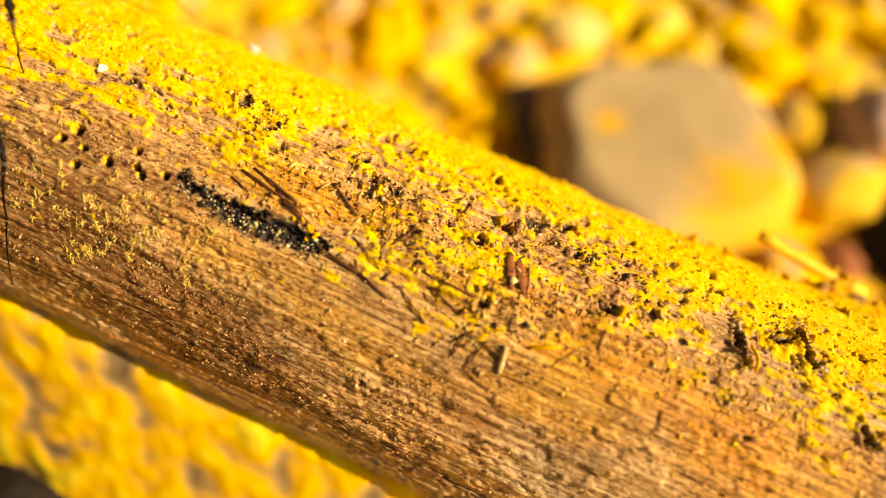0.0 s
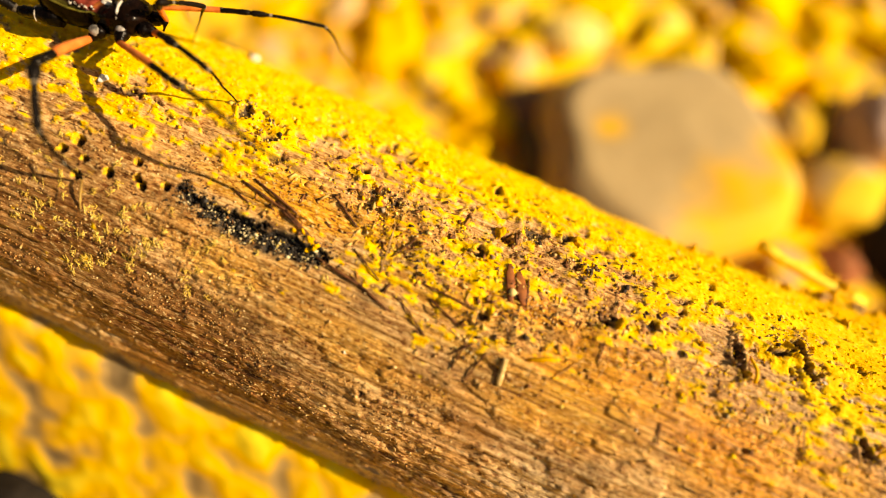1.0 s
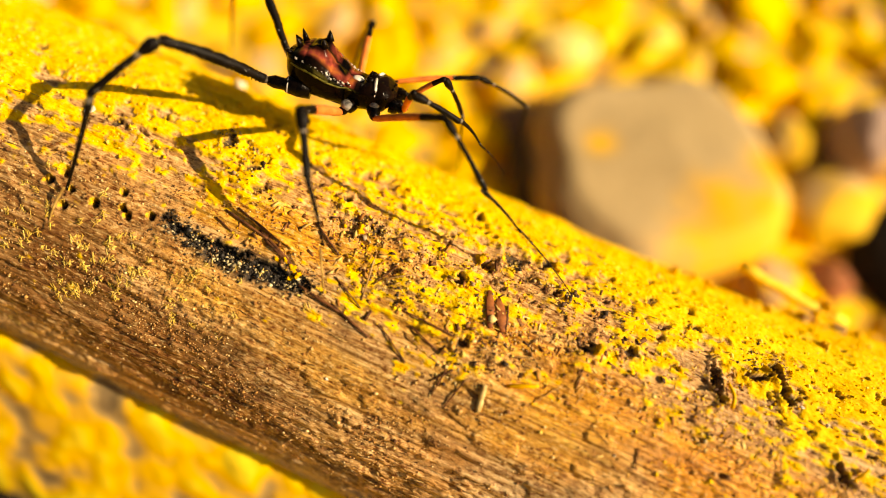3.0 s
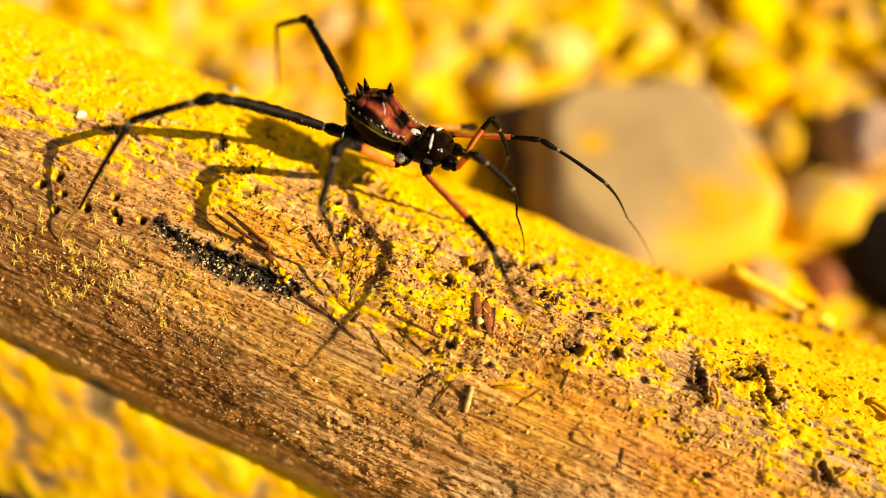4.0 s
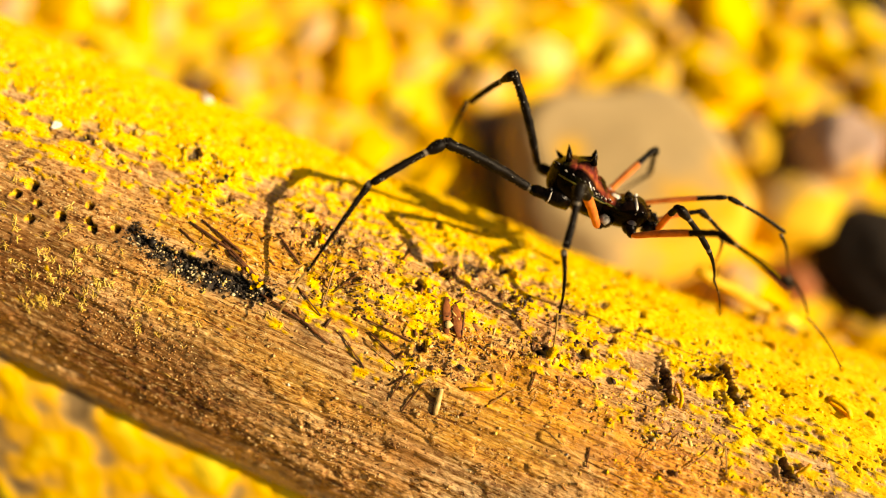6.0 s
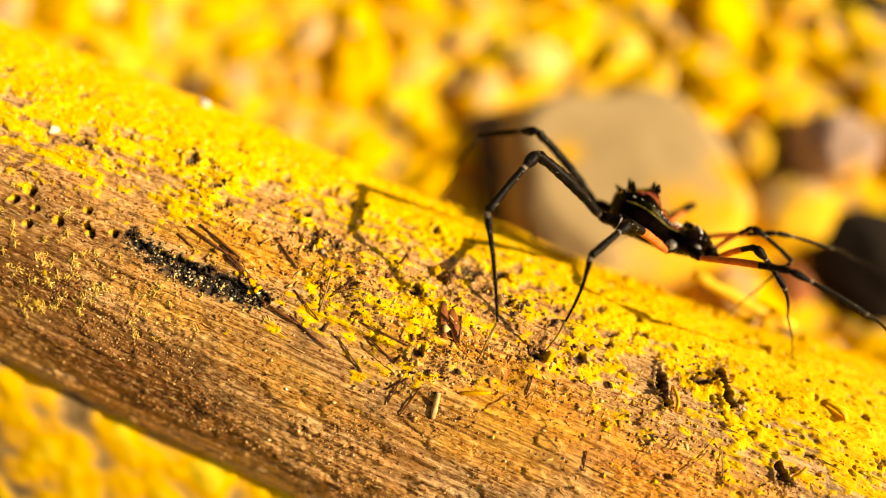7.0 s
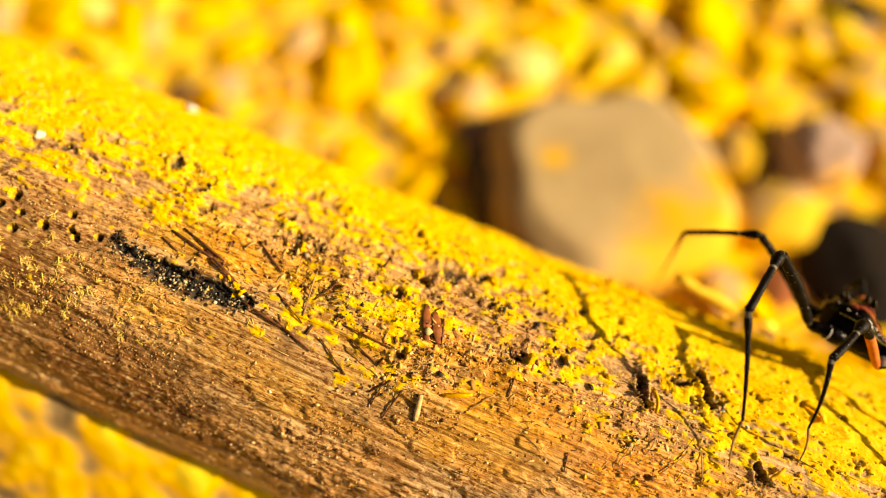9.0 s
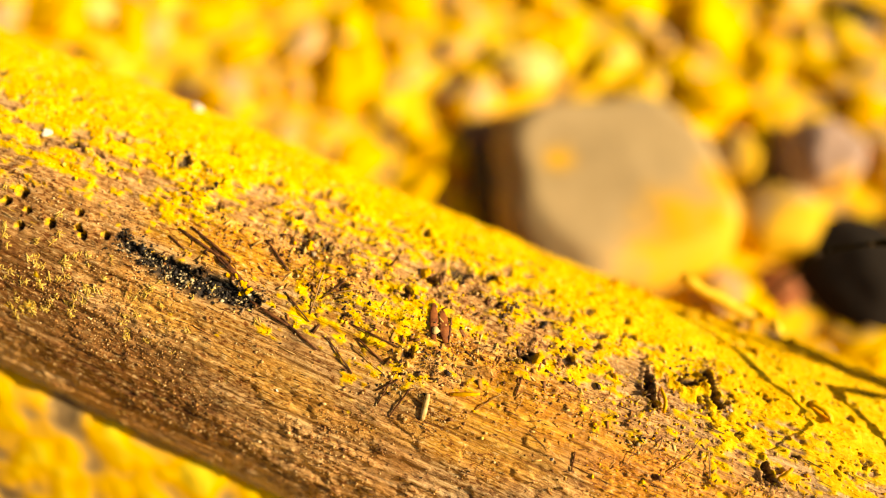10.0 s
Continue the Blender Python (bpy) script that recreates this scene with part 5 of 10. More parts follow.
    walk(legs["R1"]["tibia"], [
        (0, pose(0.00744, -0.00342, 0.00058, 0.0, -21.6, -40.2)),
        (0.3, pose(0.00696, -0.00199, 0.00216, 2.4, 0.6, -57.4)),
        (0.5, pose(0.00736, -0.00147, 0.00194, 0.6, 8.5, -78.0)),
        (0.65, pose(0.00476, -0.00155, 0.00306, 5.1, 5.5, -29.9)),
        (0.8, pose(0.00442, -0.00291, 0.00262, 12.0, 15.8, 24.3)),
        (1, pose(0.00741, -0.00332, 0.00077, 1.7, 7.8, -20.5)),
        (1.2, pose(0.00703, -0.00313, 0.00146, -0.1, 11.7, -31.1)),
        (1.5, pose(0.00619, -0.00238, 0.00249, -1.2, 14.7, -37.9)),
        (1.7, pose(0.00570, -0.00186, 0.00284, 0.5, 12.3, -29.7)),
        (2, pose(0.00724, -0.00295, 0.00139, -0.7, 16.7, -35.7)),
        (2.2, pose(0.00676, -0.00268, 0.00201, -3.2, 17.3, -47.9)),
        (2.5, pose(0.00560, -0.00220, 0.00277, -2.1, 17.5, -46.5)),
        (2.6, pose(0.00484, -0.00145, 0.00306, 3.6, 8.7, -16.7)),
        (2.7, pose(0.00614, -0.00139, 0.00276, 11.8, 23.8, 24.5)),
        (3.25, pose(0.00465, -0.00369, 0.00208, 1.0, 22.4, -1.7)),
        (3.8, pose(0.00638, -0.00291, 0.00213, 7.8, 38.7, 16.5)),
        (4, pose(0.00572, -0.00246, 0.00265, 4.1, 35.5, 12.6)),
        (4.2, pose(0.00514, -0.00214, 0.00289, 1.3, 38.5, 8.8)),
        (4.5, pose(0.00503, -0.00259, 0.00274, -20.2, 16.9, -47.2)),
        (4.8, pose(0.00529, -0.00279, 0.00261, -19.1, 18.5, -64.4)),
        (4.9, pose(0.00485, -0.00214, 0.00292, -6.5, 22.8, -35.3)),
        (5, pose(0.00566, -0.00262, 0.00260, 11.9, 38.5, 6.8)),
        (5.2, pose(0.00678, -0.00372, 0.00109, 10.1, 38.7, 9.2)),
        (5.5, pose(0.00583, -0.00338, 0.00208, 4.3, 36.6, 2.0)),
        (5.7, pose(0.00536, -0.00179, 0.00294, 4.3, 35.4, 4.6)),
        (6.25, pose(0.00439, -0.00324, 0.00242, -0.5, 28.8, -4.7)),
        (6.8, pose(0.00682, -0.00315, 0.00165, 5.9, 22.0, 14.5)),
        (7, pose(0.00589, -0.00383, 0.00164, -0.0, 31.2, 1.3)),
        (7.2, pose(0.00573, -0.00352, 0.00201, 1.3, 37.9, 4.4)),
        (7.5, pose(0.00531, -0.00332, 0.00229, -5.0, 52.0, -6.7)),
        (7.8, pose(0.00576, -0.00261, 0.00257, -20.2, 52.8, -34.2)),
        (8, pose(0.00613, -0.00257, 0.00244, -19.4, 55.3, -41.3)),
        (8.2, pose(0.00644, -0.00281, 0.00215, -14.7, 61.5, -41.5)),
        (8.5, pose(0.00650, -0.00277, 0.00214, -12.3, 61.7, -43.5)),
        (8.8, pose(0.00638, -0.00225, 0.00245, -13.9, 54.7, -50.8)),
        (9, pose(0.00635, -0.00198, 0.00255, -12.8, 52.0, -54.7)),
        (9.2, pose(0.00639, -0.00176, 0.00258, -12.4, 51.6, -59.4)),
        (9.5, pose(0.00644, -0.00155, 0.00260, -12.2, 51.8, -64.4)),
        (9.8, pose(0.00648, -0.00139, 0.00259, -11.3, 52.3, -68.0)),
        (10, pose(0.00651, -0.00136, 0.00258, -8.9, 52.3, -68.7)),
    ])
    walk(legs["R1"]["metatarsus"], [
        (0, pose(0.01080, -0.00626, 0.00232, 0.0, 61.1, 155.5)),
        (0.3, pose(0.00951, -0.00598, 0.00211, -2.4, 46.1, 151.4)),
        (0.5, pose(0.00834, -0.00605, 0.00124, 8.1, 46.1, 169.7)),
        (0.65, pose(0.00884, -0.00389, 0.00260, -12.5, 54.1, 137.9)),
        (0.8, pose(0.00857, -0.00104, 0.00133, -34.6, 56.5, 97.5)),
        (1, pose(0.01180, -0.00496, 0.00013, -23.3, 56.9, 101.8)),
        (1.2, pose(0.01100, -0.00553, 0.00050, -6.3, 44.7, 120.8)),
        (1.5, pose(0.00980, -0.00519, 0.00129, 3.1, 54.9, 134.3)),
        (1.7, pose(0.00971, -0.00415, 0.00184, -4.8, 50.6, 122.5)),
        (2, pose(0.01092, -0.00560, 0.00003, -47.2, 66.8, 74.0)),
        (2.2, pose(0.00979, -0.00603, 0.00060, -35.4, 74.4, 86.5)),
        (2.5, pose(0.00871, -0.00548, 0.00135, -5.5, 73.1, 117.6)),
        (2.6, pose(0.00932, -0.00279, 0.00234, -57.9, 67.3, 62.4)),
        (2.7, pose(0.01008, 0.00040, 0.00085, -66.9, 53.2, 26.9)),
        (3.25, pose(0.00902, -0.00382, 0.00028, -44.3, 47.3, 37.2)),
        (3.8, pose(0.00992, -0.00186, -0.00083, -34.0, 64.0, 35.9)),
        (4, pose(0.00947, -0.00162, -0.00010, -32.2, 69.4, 37.9)),
        (4.2, pose(0.00880, -0.00157, -0.00005, -6.7, 75.2, 64.5)),
        (4.5, pose(0.00811, -0.00591, 0.00137, 12.8, 69.8, 84.9)),
        (4.8, pose(0.00723, -0.00684, 0.00111, 32.0, 67.7, 105.5)),
        (4.9, pose(0.00841, -0.00466, 0.00109, 13.0, 71.5, 85.3)),
        (5, pose(0.00934, -0.00219, -0.00035, -30.2, 73.7, 40.3)),
        (5.2, pose(0.01042, -0.00313, -0.00187, -36.3, 49.4, 20.0)),
        (5.5, pose(0.00963, -0.00324, -0.00074, -19.9, 57.3, 32.1)),
        (5.7, pose(0.00920, -0.00148, 0.00020, -9.1, 64.5, 41.0)),
        (6.25, pose(0.00852, -0.00358, 0.00014, -29.9, 38.1, 3.2)),
        (6.8, pose(0.01106, -0.00206, -0.00013, -14.3, 36.0, 20.9)),
        (7, pose(0.00993, -0.00374, -0.00082, -6.1, 44.3, 30.6)),
        (7.2, pose(0.00945, -0.00323, -0.00090, 2.7, 52.1, 43.5)),
        (7.5, pose(0.00821, -0.00366, -0.00144, 17.8, 48.1, 70.7)),
        (7.8, pose(0.00813, -0.00421, -0.00120, -62.1, 77.6, -14.0)),
        (8, pose(0.00816, -0.00435, -0.00145, -85.2, 78.3, -37.5)),
        (8.2, pose(0.00813, -0.00430, -0.00201, -86.0, 81.4, -38.3)),
        (8.5, pose(0.00813, -0.00431, -0.00203, -93.6, 81.5, -46.0)),
        (8.8, pose(0.00810, -0.00437, -0.00141, -107.6, 72.6, -60.3)),
        (9, pose(0.00804, -0.00436, -0.00118, -110.5, 66.7, -63.4)),
        (9.2, pose(0.00789, -0.00429, -0.00112, -83.7, 60.1, -64.7)),
        (9.5, pose(0.00771, -0.00418, -0.00112, -63.2, 53.7, -65.4)),
        (9.8, pose(0.00757, -0.00407, -0.00115, -47.8, 50.3, -66.1)),
        (10, pose(0.00756, -0.00405, -0.00116, -36.5, 50.8, -67.1)),
    ])
    walk(legs["R1"]["tarsus"], [
        (0, pose(0.00905, -0.00546, -0.00117, 0.0, 72.1, 169.9)),
        (0.3, pose(0.00708, -0.00465, -0.00077, -8.0, 50.2, 158.0)),
        (0.5, pose(0.00562, -0.00556, -0.00164, 10.5, 47.7, -173.1)),
        (0.65, pose(0.00710, -0.00232, -0.00063, -28.1, 72.0, 143.7)),
        (0.8, pose(0.00828, 0.00114, -0.00200, -81.8, 62.5, 58.4)),
        (1, pose(0.01136, -0.00283, -0.00321, -45.7, 62.7, 81.8)),
        (1.2, pose(0.00954, -0.00309, -0.00231, -10.3, 51.2, 119.3)),
        (1.5, pose(0.00820, -0.00355, -0.00197, 10.7, 64.4, 148.0)),
        (1.7, pose(0.00835, -0.00202, -0.00125, -5.8, 62.4, 127.4)),
        (2, pose(0.01136, -0.00409, -0.00364, -99.1, 72.7, 29.9)),
        (2.2, pose(0.00986, -0.00496, -0.00324, -140.7, 85.5, -12.2)),
        (2.5, pose(0.00817, -0.00445, -0.00247, 67.0, 80.0, -164.7)),
        (2.6, pose(0.01003, -0.00143, -0.00134, -146.2, 71.1, -16.9)),
        (2.7, pose(0.01221, 0.00149, -0.00235, -104.7, 43.5, -9.4)),
        (3.25, pose(0.01118, -0.00218, -0.00265, -53.6, 44.5, 37.1)),
        (3.8, pose(0.01134, -0.00083, -0.00442, -64.4, 56.8, -3.7)),
        (4, pose(0.01058, -0.00076, -0.00384, -57.3, 61.5, -17.6)),
        (4.2, pose(0.00924, -0.00066, -0.00391, -70.9, 73.1, -32.2)),
        (4.5, pose(0.00823, -0.00454, -0.00238, 18.0, 87.0, 57.1)),
        (4.8, pose(0.00683, -0.00538, -0.00259, 127.2, 79.3, 166.5)),
        (4.9, pose(0.00851, -0.00340, -0.00269, -132.4, 86.0, -92.7)),
        (5, pose(0.01019, -0.00146, -0.00418, -84.6, 75.8, -44.5)),
        (5.2, pose(0.01286, -0.00224, -0.00490, -38.1, 43.7, -7.2)),
        (5.5, pose(0.01146, -0.00210, -0.00410, -23.2, 61.7, 1.7)),
        (5.7, pose(0.01050, -0.00035, -0.00341, -30.1, 72.2, -5.7)),
        (6.25, pose(0.01166, -0.00340, -0.00232, -17.3, 37.2, 2.6)),
        (6.8, pose(0.01408, -0.00090, -0.00248, -15.9, 40.3, -3.7)),
        (7, pose(0.01240, -0.00229, -0.00360, -5.8, 54.4, 7.3)),
        (7.2, pose(0.01123, -0.00155, -0.00405, -6.7, 71.2, 6.3)),
        (7.5, pose(0.00909, -0.00114, -0.00441, 45.6, 66.3, 77.6)),
        (7.8, pose(0.00896, -0.00442, -0.00510, -46.8, 76.2, -17.8)),
        (8, pose(0.00880, -0.00484, -0.00536, -66.8, 77.4, -38.3)),
        (8.2, pose(0.00860, -0.00467, -0.00595, -65.5, 81.3, -37.0)),
        (8.5, pose(0.00854, -0.00474, -0.00598, -73.0, 81.4, -44.5)),
        (8.8, pose(0.00869, -0.00541, -0.00522, -88.6, 71.4, -60.6)),
        (9, pose(0.00874, -0.00578, -0.00485, -68.6, 65.1, -63.7)),
        (9.2, pose(0.00874, -0.00609, -0.00458, -52.4, 58.2, -65.1)),
        (9.5, pose(0.00869, -0.00633, -0.00434, -39.7, 52.0, -65.7)),
        (9.8, pose(0.00860, -0.00640, -0.00422, -30.1, 48.8, -66.3)),
        (10, pose(0.00854, -0.00638, -0.00426, -23.1, 49.4, -67.3)),
    ])
    walk(legs["R2"]["femur"], [
        (0, pose(0.00251, -0.00287, -0.00122, 0.0, 13.8, -45.1)),
        (0.3, pose(0.00251, -0.00287, -0.00122, 0.7, -3.9, -34.6)),
        (0.5, pose(0.00251, -0.00287, -0.00122, 0.6, -5.2, -36.5)),
        (0.8, pose(0.00251, -0.00287, -0.00122, 0.5, -4.8, -36.6)),
        (0.9, pose(0.00251, -0.00287, -0.00122, -0.0, -9.9, -32.4)),
        (1, pose(0.00251, -0.00287, -0.00122, -0.5, -6.6, -28.3)),
        (1.1, pose(0.00251, -0.00287, -0.00122, 3.5, -29.9, -44.4)),
        (1.2, pose(0.00251, -0.00287, -0.00122, -0.9, -13.3, -31.5)),
        (1.35, pose(0.00251, -0.00287, -0.00122, -1.0, -19.7, -30.0)),
        (1.5, pose(0.00251, -0.00287, -0.00122, -2.7, -6.2, -18.9)),
        (1.7, pose(0.00251, -0.00287, -0.00122, -2.0, 5.4, -17.9)),
        (2, pose(0.00251, -0.00287, -0.00122, -1.2, -13.3, -23.0)),
        (2.2, pose(0.00251, -0.00287, -0.00122, 0.6, -26.0, -28.9)),
        (2.5, pose(0.00251, -0.00287, -0.00122, 2.5, -33.8, -34.3)),
        (2.7, pose(0.00251, -0.00287, -0.00122, 0.4, -27.9, -30.6)),
        (3.25, pose(0.00251, -0.00287, -0.00122, -4.3, -36.6, -19.1)),
        (3.8, pose(0.00251, -0.00287, -0.00122, -2.9, 0.3, -23.3)),
        (4, pose(0.00251, -0.00287, -0.00122, -3.0, 1.2, -29.5)),
        (4.2, pose(0.00251, -0.00287, -0.00122, -2.9, -4.3, -32.3)),
        (4.5, pose(0.00251, -0.00287, -0.00122, -3.7, -11.5, -26.6)),
        (4.8, pose(0.00251, -0.00287, -0.00122, 0.6, -23.1, -43.1)),
        (5, pose(0.00251, -0.00287, -0.00122, -0.5, -22.8, -40.0)),
        (5.2, pose(0.00251, -0.00287, -0.00122, -2.0, -26.8, -34.8)),
        (5.5, pose(0.00251, -0.00287, -0.00122, 0.8, -36.7, -40.7)),
        (5.6, pose(0.00251, -0.00287, -0.00122, -0.4, -48.8, -38.7)),
        (5.7, pose(0.00251, -0.00287, -0.00122, -6.4, -43.4, -27.3)),
        (6.25, pose(0.00251, -0.00287, -0.00122, 3.6, -37.0, -44.6)),
        (6.8, pose(0.00251, -0.00287, -0.00122, 4.7, -22.4, -49.9)),
        (7, pose(0.00251, -0.00287, -0.00122, 3.8, -21.7, -51.0)),
        (7.2, pose(0.00251, -0.00287, -0.00122, 3.4, -16.3, -53.0)),
        (7.5, pose(0.00251, -0.00287, -0.00122, 4.0, -13.8, -60.7)),
        (7.8, pose(0.00251, -0.00287, -0.00122, 1.9, -29.2, -56.7)),
        (8, pose(0.00251, -0.00287, -0.00122, 9.4, -24.9, -79.8)),
        (8.2, pose(0.00251, -0.00287, -0.00122, -7.2, -29.2, -39.5)),
        (8.5, pose(0.00251, -0.00287, -0.00122, -7.7, -25.7, -32.9)),
        (8.8, pose(0.00251, -0.00287, -0.00122, -5.9, -26.4, -32.3)),
        (9, pose(0.00251, -0.00287, -0.00122, -4.6, -27.0, -31.8)),
        (9.2, pose(0.00251, -0.00287, -0.00122, -3.9, -27.1, -30.5)),
        (9.5, pose(0.00251, -0.00287, -0.00122, -3.6, -27.0, -28.6)),
        (9.8, pose(0.00251, -0.00287, -0.00122, -3.2, -27.0, -27.2)),
        (10, pose(0.00251, -0.00287, -0.00122, -2.4, -27.0, -27.1)),
    ])
    walk(legs["R2"]["tibia"], [
        (0, pose(0.00796, -0.00834, -0.00312, -0.0, 31.9, -52.6)),
        (0.3, pose(0.00904, -0.00737, -0.00067, 4.2, 3.9, -35.0)),
        (0.5, pose(0.00888, -0.00758, -0.00050, 3.8, 17.1, -30.6)),
        (0.8, pose(0.00887, -0.00759, -0.00056, 3.4, 15.5, -27.8)),
        (0.9, pose(0.00912, -0.00706, 0.00015, 2.4, -1.1, -29.2)),
        (1, pose(0.00947, -0.00661, -0.00031, 1.8, 0.7, -22.7)),
        (1.1, pose(0.00743, -0.00769, 0.00274, 12.3, 38.4, 17.2)),
        (1.2, pose(0.00910, -0.00692, 0.00060, 20.0, 48.4, 37.8)),
        (1.35, pose(0.00899, -0.00661, 0.00146, 16.9, 47.2, 41.2)),
        (1.5, pose(0.00999, -0.00543, -0.00036, 0.4, 33.4, 16.4)),
        (1.7, pose(0.01004, -0.00530, -0.00197, -9.6, 16.9, -13.9)),
        (2, pose(0.00963, -0.00590, 0.00061, -8.4, 17.1, -19.4)),
        (2.2, pose(0.00877, -0.00632, 0.00226, -8.8, 11.7, -32.4)),
        (2.5, pose(0.00796, -0.00660, 0.00320, -6.5, 7.3, -31.9)),
        (2.7, pose(0.00856, -0.00644, 0.00250, -3.4, 9.9, -18.4)),
        (3.25, pose(0.00854, -0.00496, 0.00352, -13.8, 52.7, -45.0)),
        (3.8, pose(0.00980, -0.00601, -0.00126, -15.2, -11.5, -48.3)),
        (4, pose(0.00942, -0.00678, -0.00139, -14.3, -8.3, -53.4)),
        (4.2, pose(0.00920, -0.00710, -0.00062, -13.9, -6.5, -56.9)),
        (4.5, pose(0.00948, -0.00635, 0.00036, -15.4, -3.4, -39.6)),
        (4.8, pose(0.00785, -0.00787, 0.00190, -9.1, 13.3, -16.6)),
        (5, pose(0.00813, -0.00758, 0.00186, -3.6, 21.6, -2.2)),
        (5.2, pose(0.00834, -0.00692, 0.00236, 0.5, 19.5, 10.0)),
        (5.5, pose(0.00735, -0.00703, 0.00352, -0.2, 5.0, 6.2)),
        (5.6, pose(0.00660, -0.00614, 0.00476, 0.9, -10.6, -21.1)),
        (5.7, pose(0.00764, -0.00552, 0.00424, 7.8, -28.4, -48.8)),
        (6.25, pose(0.00703, -0.00733, 0.00356, 4.4, 22.0, -17.5)),
        (6.8, pose(0.00724, -0.00850, 0.00181, 9.9, 15.4, 9.5)),
        (7, pose(0.00716, -0.00861, 0.00172, 4.9, 7.6, -7.1)),
        (7.2, pose(0.00710, -0.00896, 0.00101, 1.2, 18.1, -22.0)),
        (7.5, pose(0.00630, -0.00960, 0.00067, 12.8, 19.9, 24.5)),
        (7.8, pose(0.00632, -0.00867, 0.00265, -4.7, 50.5, -7.1)),
        (8, pose(0.00380, -0.00997, 0.00212, -0.9, 47.4, -2.4)),
        (8.2, pose(0.00787, -0.00728, 0.00265, -12.8, 55.9, -22.9)),
        (8.5, pose(0.00853, -0.00676, 0.00222, -10.5, 52.0, -24.3)),
        (8.8, pose(0.00853, -0.00668, 0.00231, -10.8, 48.5, -29.4)),
        (9, pose(0.00853, -0.00660, 0.00238, -10.3, 46.9, -33.4)),
        (9.2, pose(0.00861, -0.00646, 0.00240, -10.2, 46.4, -37.9)),
        (9.5, pose(0.00873, -0.00626, 0.00238, -10.1, 47.1, -42.5)),
        (9.8, pose(0.00881, -0.00611, 0.00238, -8.9, 48.1, -44.8)),
        (10, pose(0.00882, -0.00610, 0.00239, -6.5, 48.3, -44.5)),
    ])
    walk(legs["R2"]["metatarsus"], [
        (0, pose(0.01132, -0.01275, -0.00657, 0.0, 61.4, -86.8)),
        (0.3, pose(0.01439, -0.01111, -0.00112, 99.1, 82.2, 14.3)),
        (0.5, pose(0.01426, -0.01076, -0.00242, 96.3, 76.8, 11.4)),
        (0.8, pose(0.01445, -0.01052, -0.00231, -116.6, 57.4, 123.3)),
        (0.9, pose(0.01483, -0.01025, 0.00028, -118.5, 65.7, 76.8)),
        (1, pose(0.01550, -0.00913, -0.00040, 134.0, 37.2, 2.7)),
        (1.1, pose(0.01233, -0.00618, -0.00132, 94.2, 14.5, -16.1)),
        (1.2, pose(0.01253, -0.00426, -0.00429, 70.6, -13.9, -34.6)),
        (1.35, pose(0.01233, -0.00369, -0.00334, 51.9, 5.9, -15.0)),
        (1.5, pose(0.01522, -0.00389, -0.00396, 42.3, 22.5, 2.9)),
        (1.7, pose(0.01611, -0.00680, -0.00387, 27.3, 22.4, -12.5)),
        (2, pose(0.01552, -0.00798, -0.00131, 14.7, 37.0, -27.7)),
        (2.2, pose(0.01417, -0.00975, 0.00094, 7.7, 47.9, -34.3)),
        (2.5, pose(0.01347, -0.01003, 0.00238, 20.4, 40.3, -6.6)),
        (2.7, pose(0.01467, -0.00848, 0.00138, 22.6, 33.7, 9.5)),
        (3.25, pose(0.01134, -0.00777, -0.00168, -0.6, 27.4, -34.9)),
        (3.8, pose(0.01406, -0.01080, 0.00004, -5.1, 0.4, -53.0)),
        (4, pose(0.01328, -0.01197, -0.00045, -5.1, -2.6, -53.7)),
        (4.2, pose(0.01275, -0.01254, 0.00012, -5.0, 1.5, -59.8)),
        (4.5, pose(0.01451, -0.01052, 0.00074, -4.7, 0.2, -37.9)),
        (4.8, pose(0.01395, -0.00968, 0.00039, -6.9, 21.2, -7.5)),
        (5, pose(0.01420, -0.00782, -0.00055, -8.0, 13.3, -20.1)),
        (5.2, pose(0.01441, -0.00585, 0.00018, -3.9, 10.0, -6.3)),
        (5.5, pose(0.01382, -0.00632, 0.00296, -1.9, 5.9, 3.7)),
        (5.6, pose(0.01260, -0.00846, 0.00596, 0.5, 11.8, 20.6)),
        (5.7, pose(0.01142, -0.00985, 0.00735, 1.6, 12.5, 28.4)),
        (6.25, pose(0.01281, -0.00915, 0.00111, -7.7, 53.7, 8.2)),
        (6.8, pose(0.01346, -0.00745, 0.00007, 1.6, 19.8, 23.7)),
        (7, pose(0.01359, -0.00941, 0.00085, 1.9, 16.8, 26.9)),
        (7.2, pose(0.01286, -0.01129, -0.00102, 4.3, 42.3, 34.6)),
        (7.5, pose(0.01189, -0.00706, -0.00156, -4.8, 44.7, 18.9)),
        (7.8, pose(0.01045, -0.00918, -0.00239, -11.9, 56.8, 4.7)),
        (8, pose(0.00821, -0.01015, -0.00269, -3.3, 52.0, 14.1)),
        (8.2, pose(0.01124, -0.00871, -0.00276, -20.5, 72.2, -5.1)),
        (8.5, pose(0.01220, -0.00841, -0.00293, -25.7, 75.8, -10.6)),
        (8.8, pose(0.01231, -0.00881, -0.00259, -39.6, 72.5, -25.0)),
        (9, pose(0.01227, -0.00906, -0.00239, -48.7, 67.4, -34.7)),
        (9.2, pose(0.01216, -0.00924, -0.00233, -41.3, 61.1, -41.7)),
        (9.5, pose(0.01201, -0.00927, -0.00241, -33.4, 54.9, -45.5)),
        (9.8, pose(0.01191, -0.00919, -0.00248, -25.6, 51.8, -46.4)),
        (10, pose(0.01192, -0.00914, -0.00249, -19.0, 51.8, -46.1)),
    ])
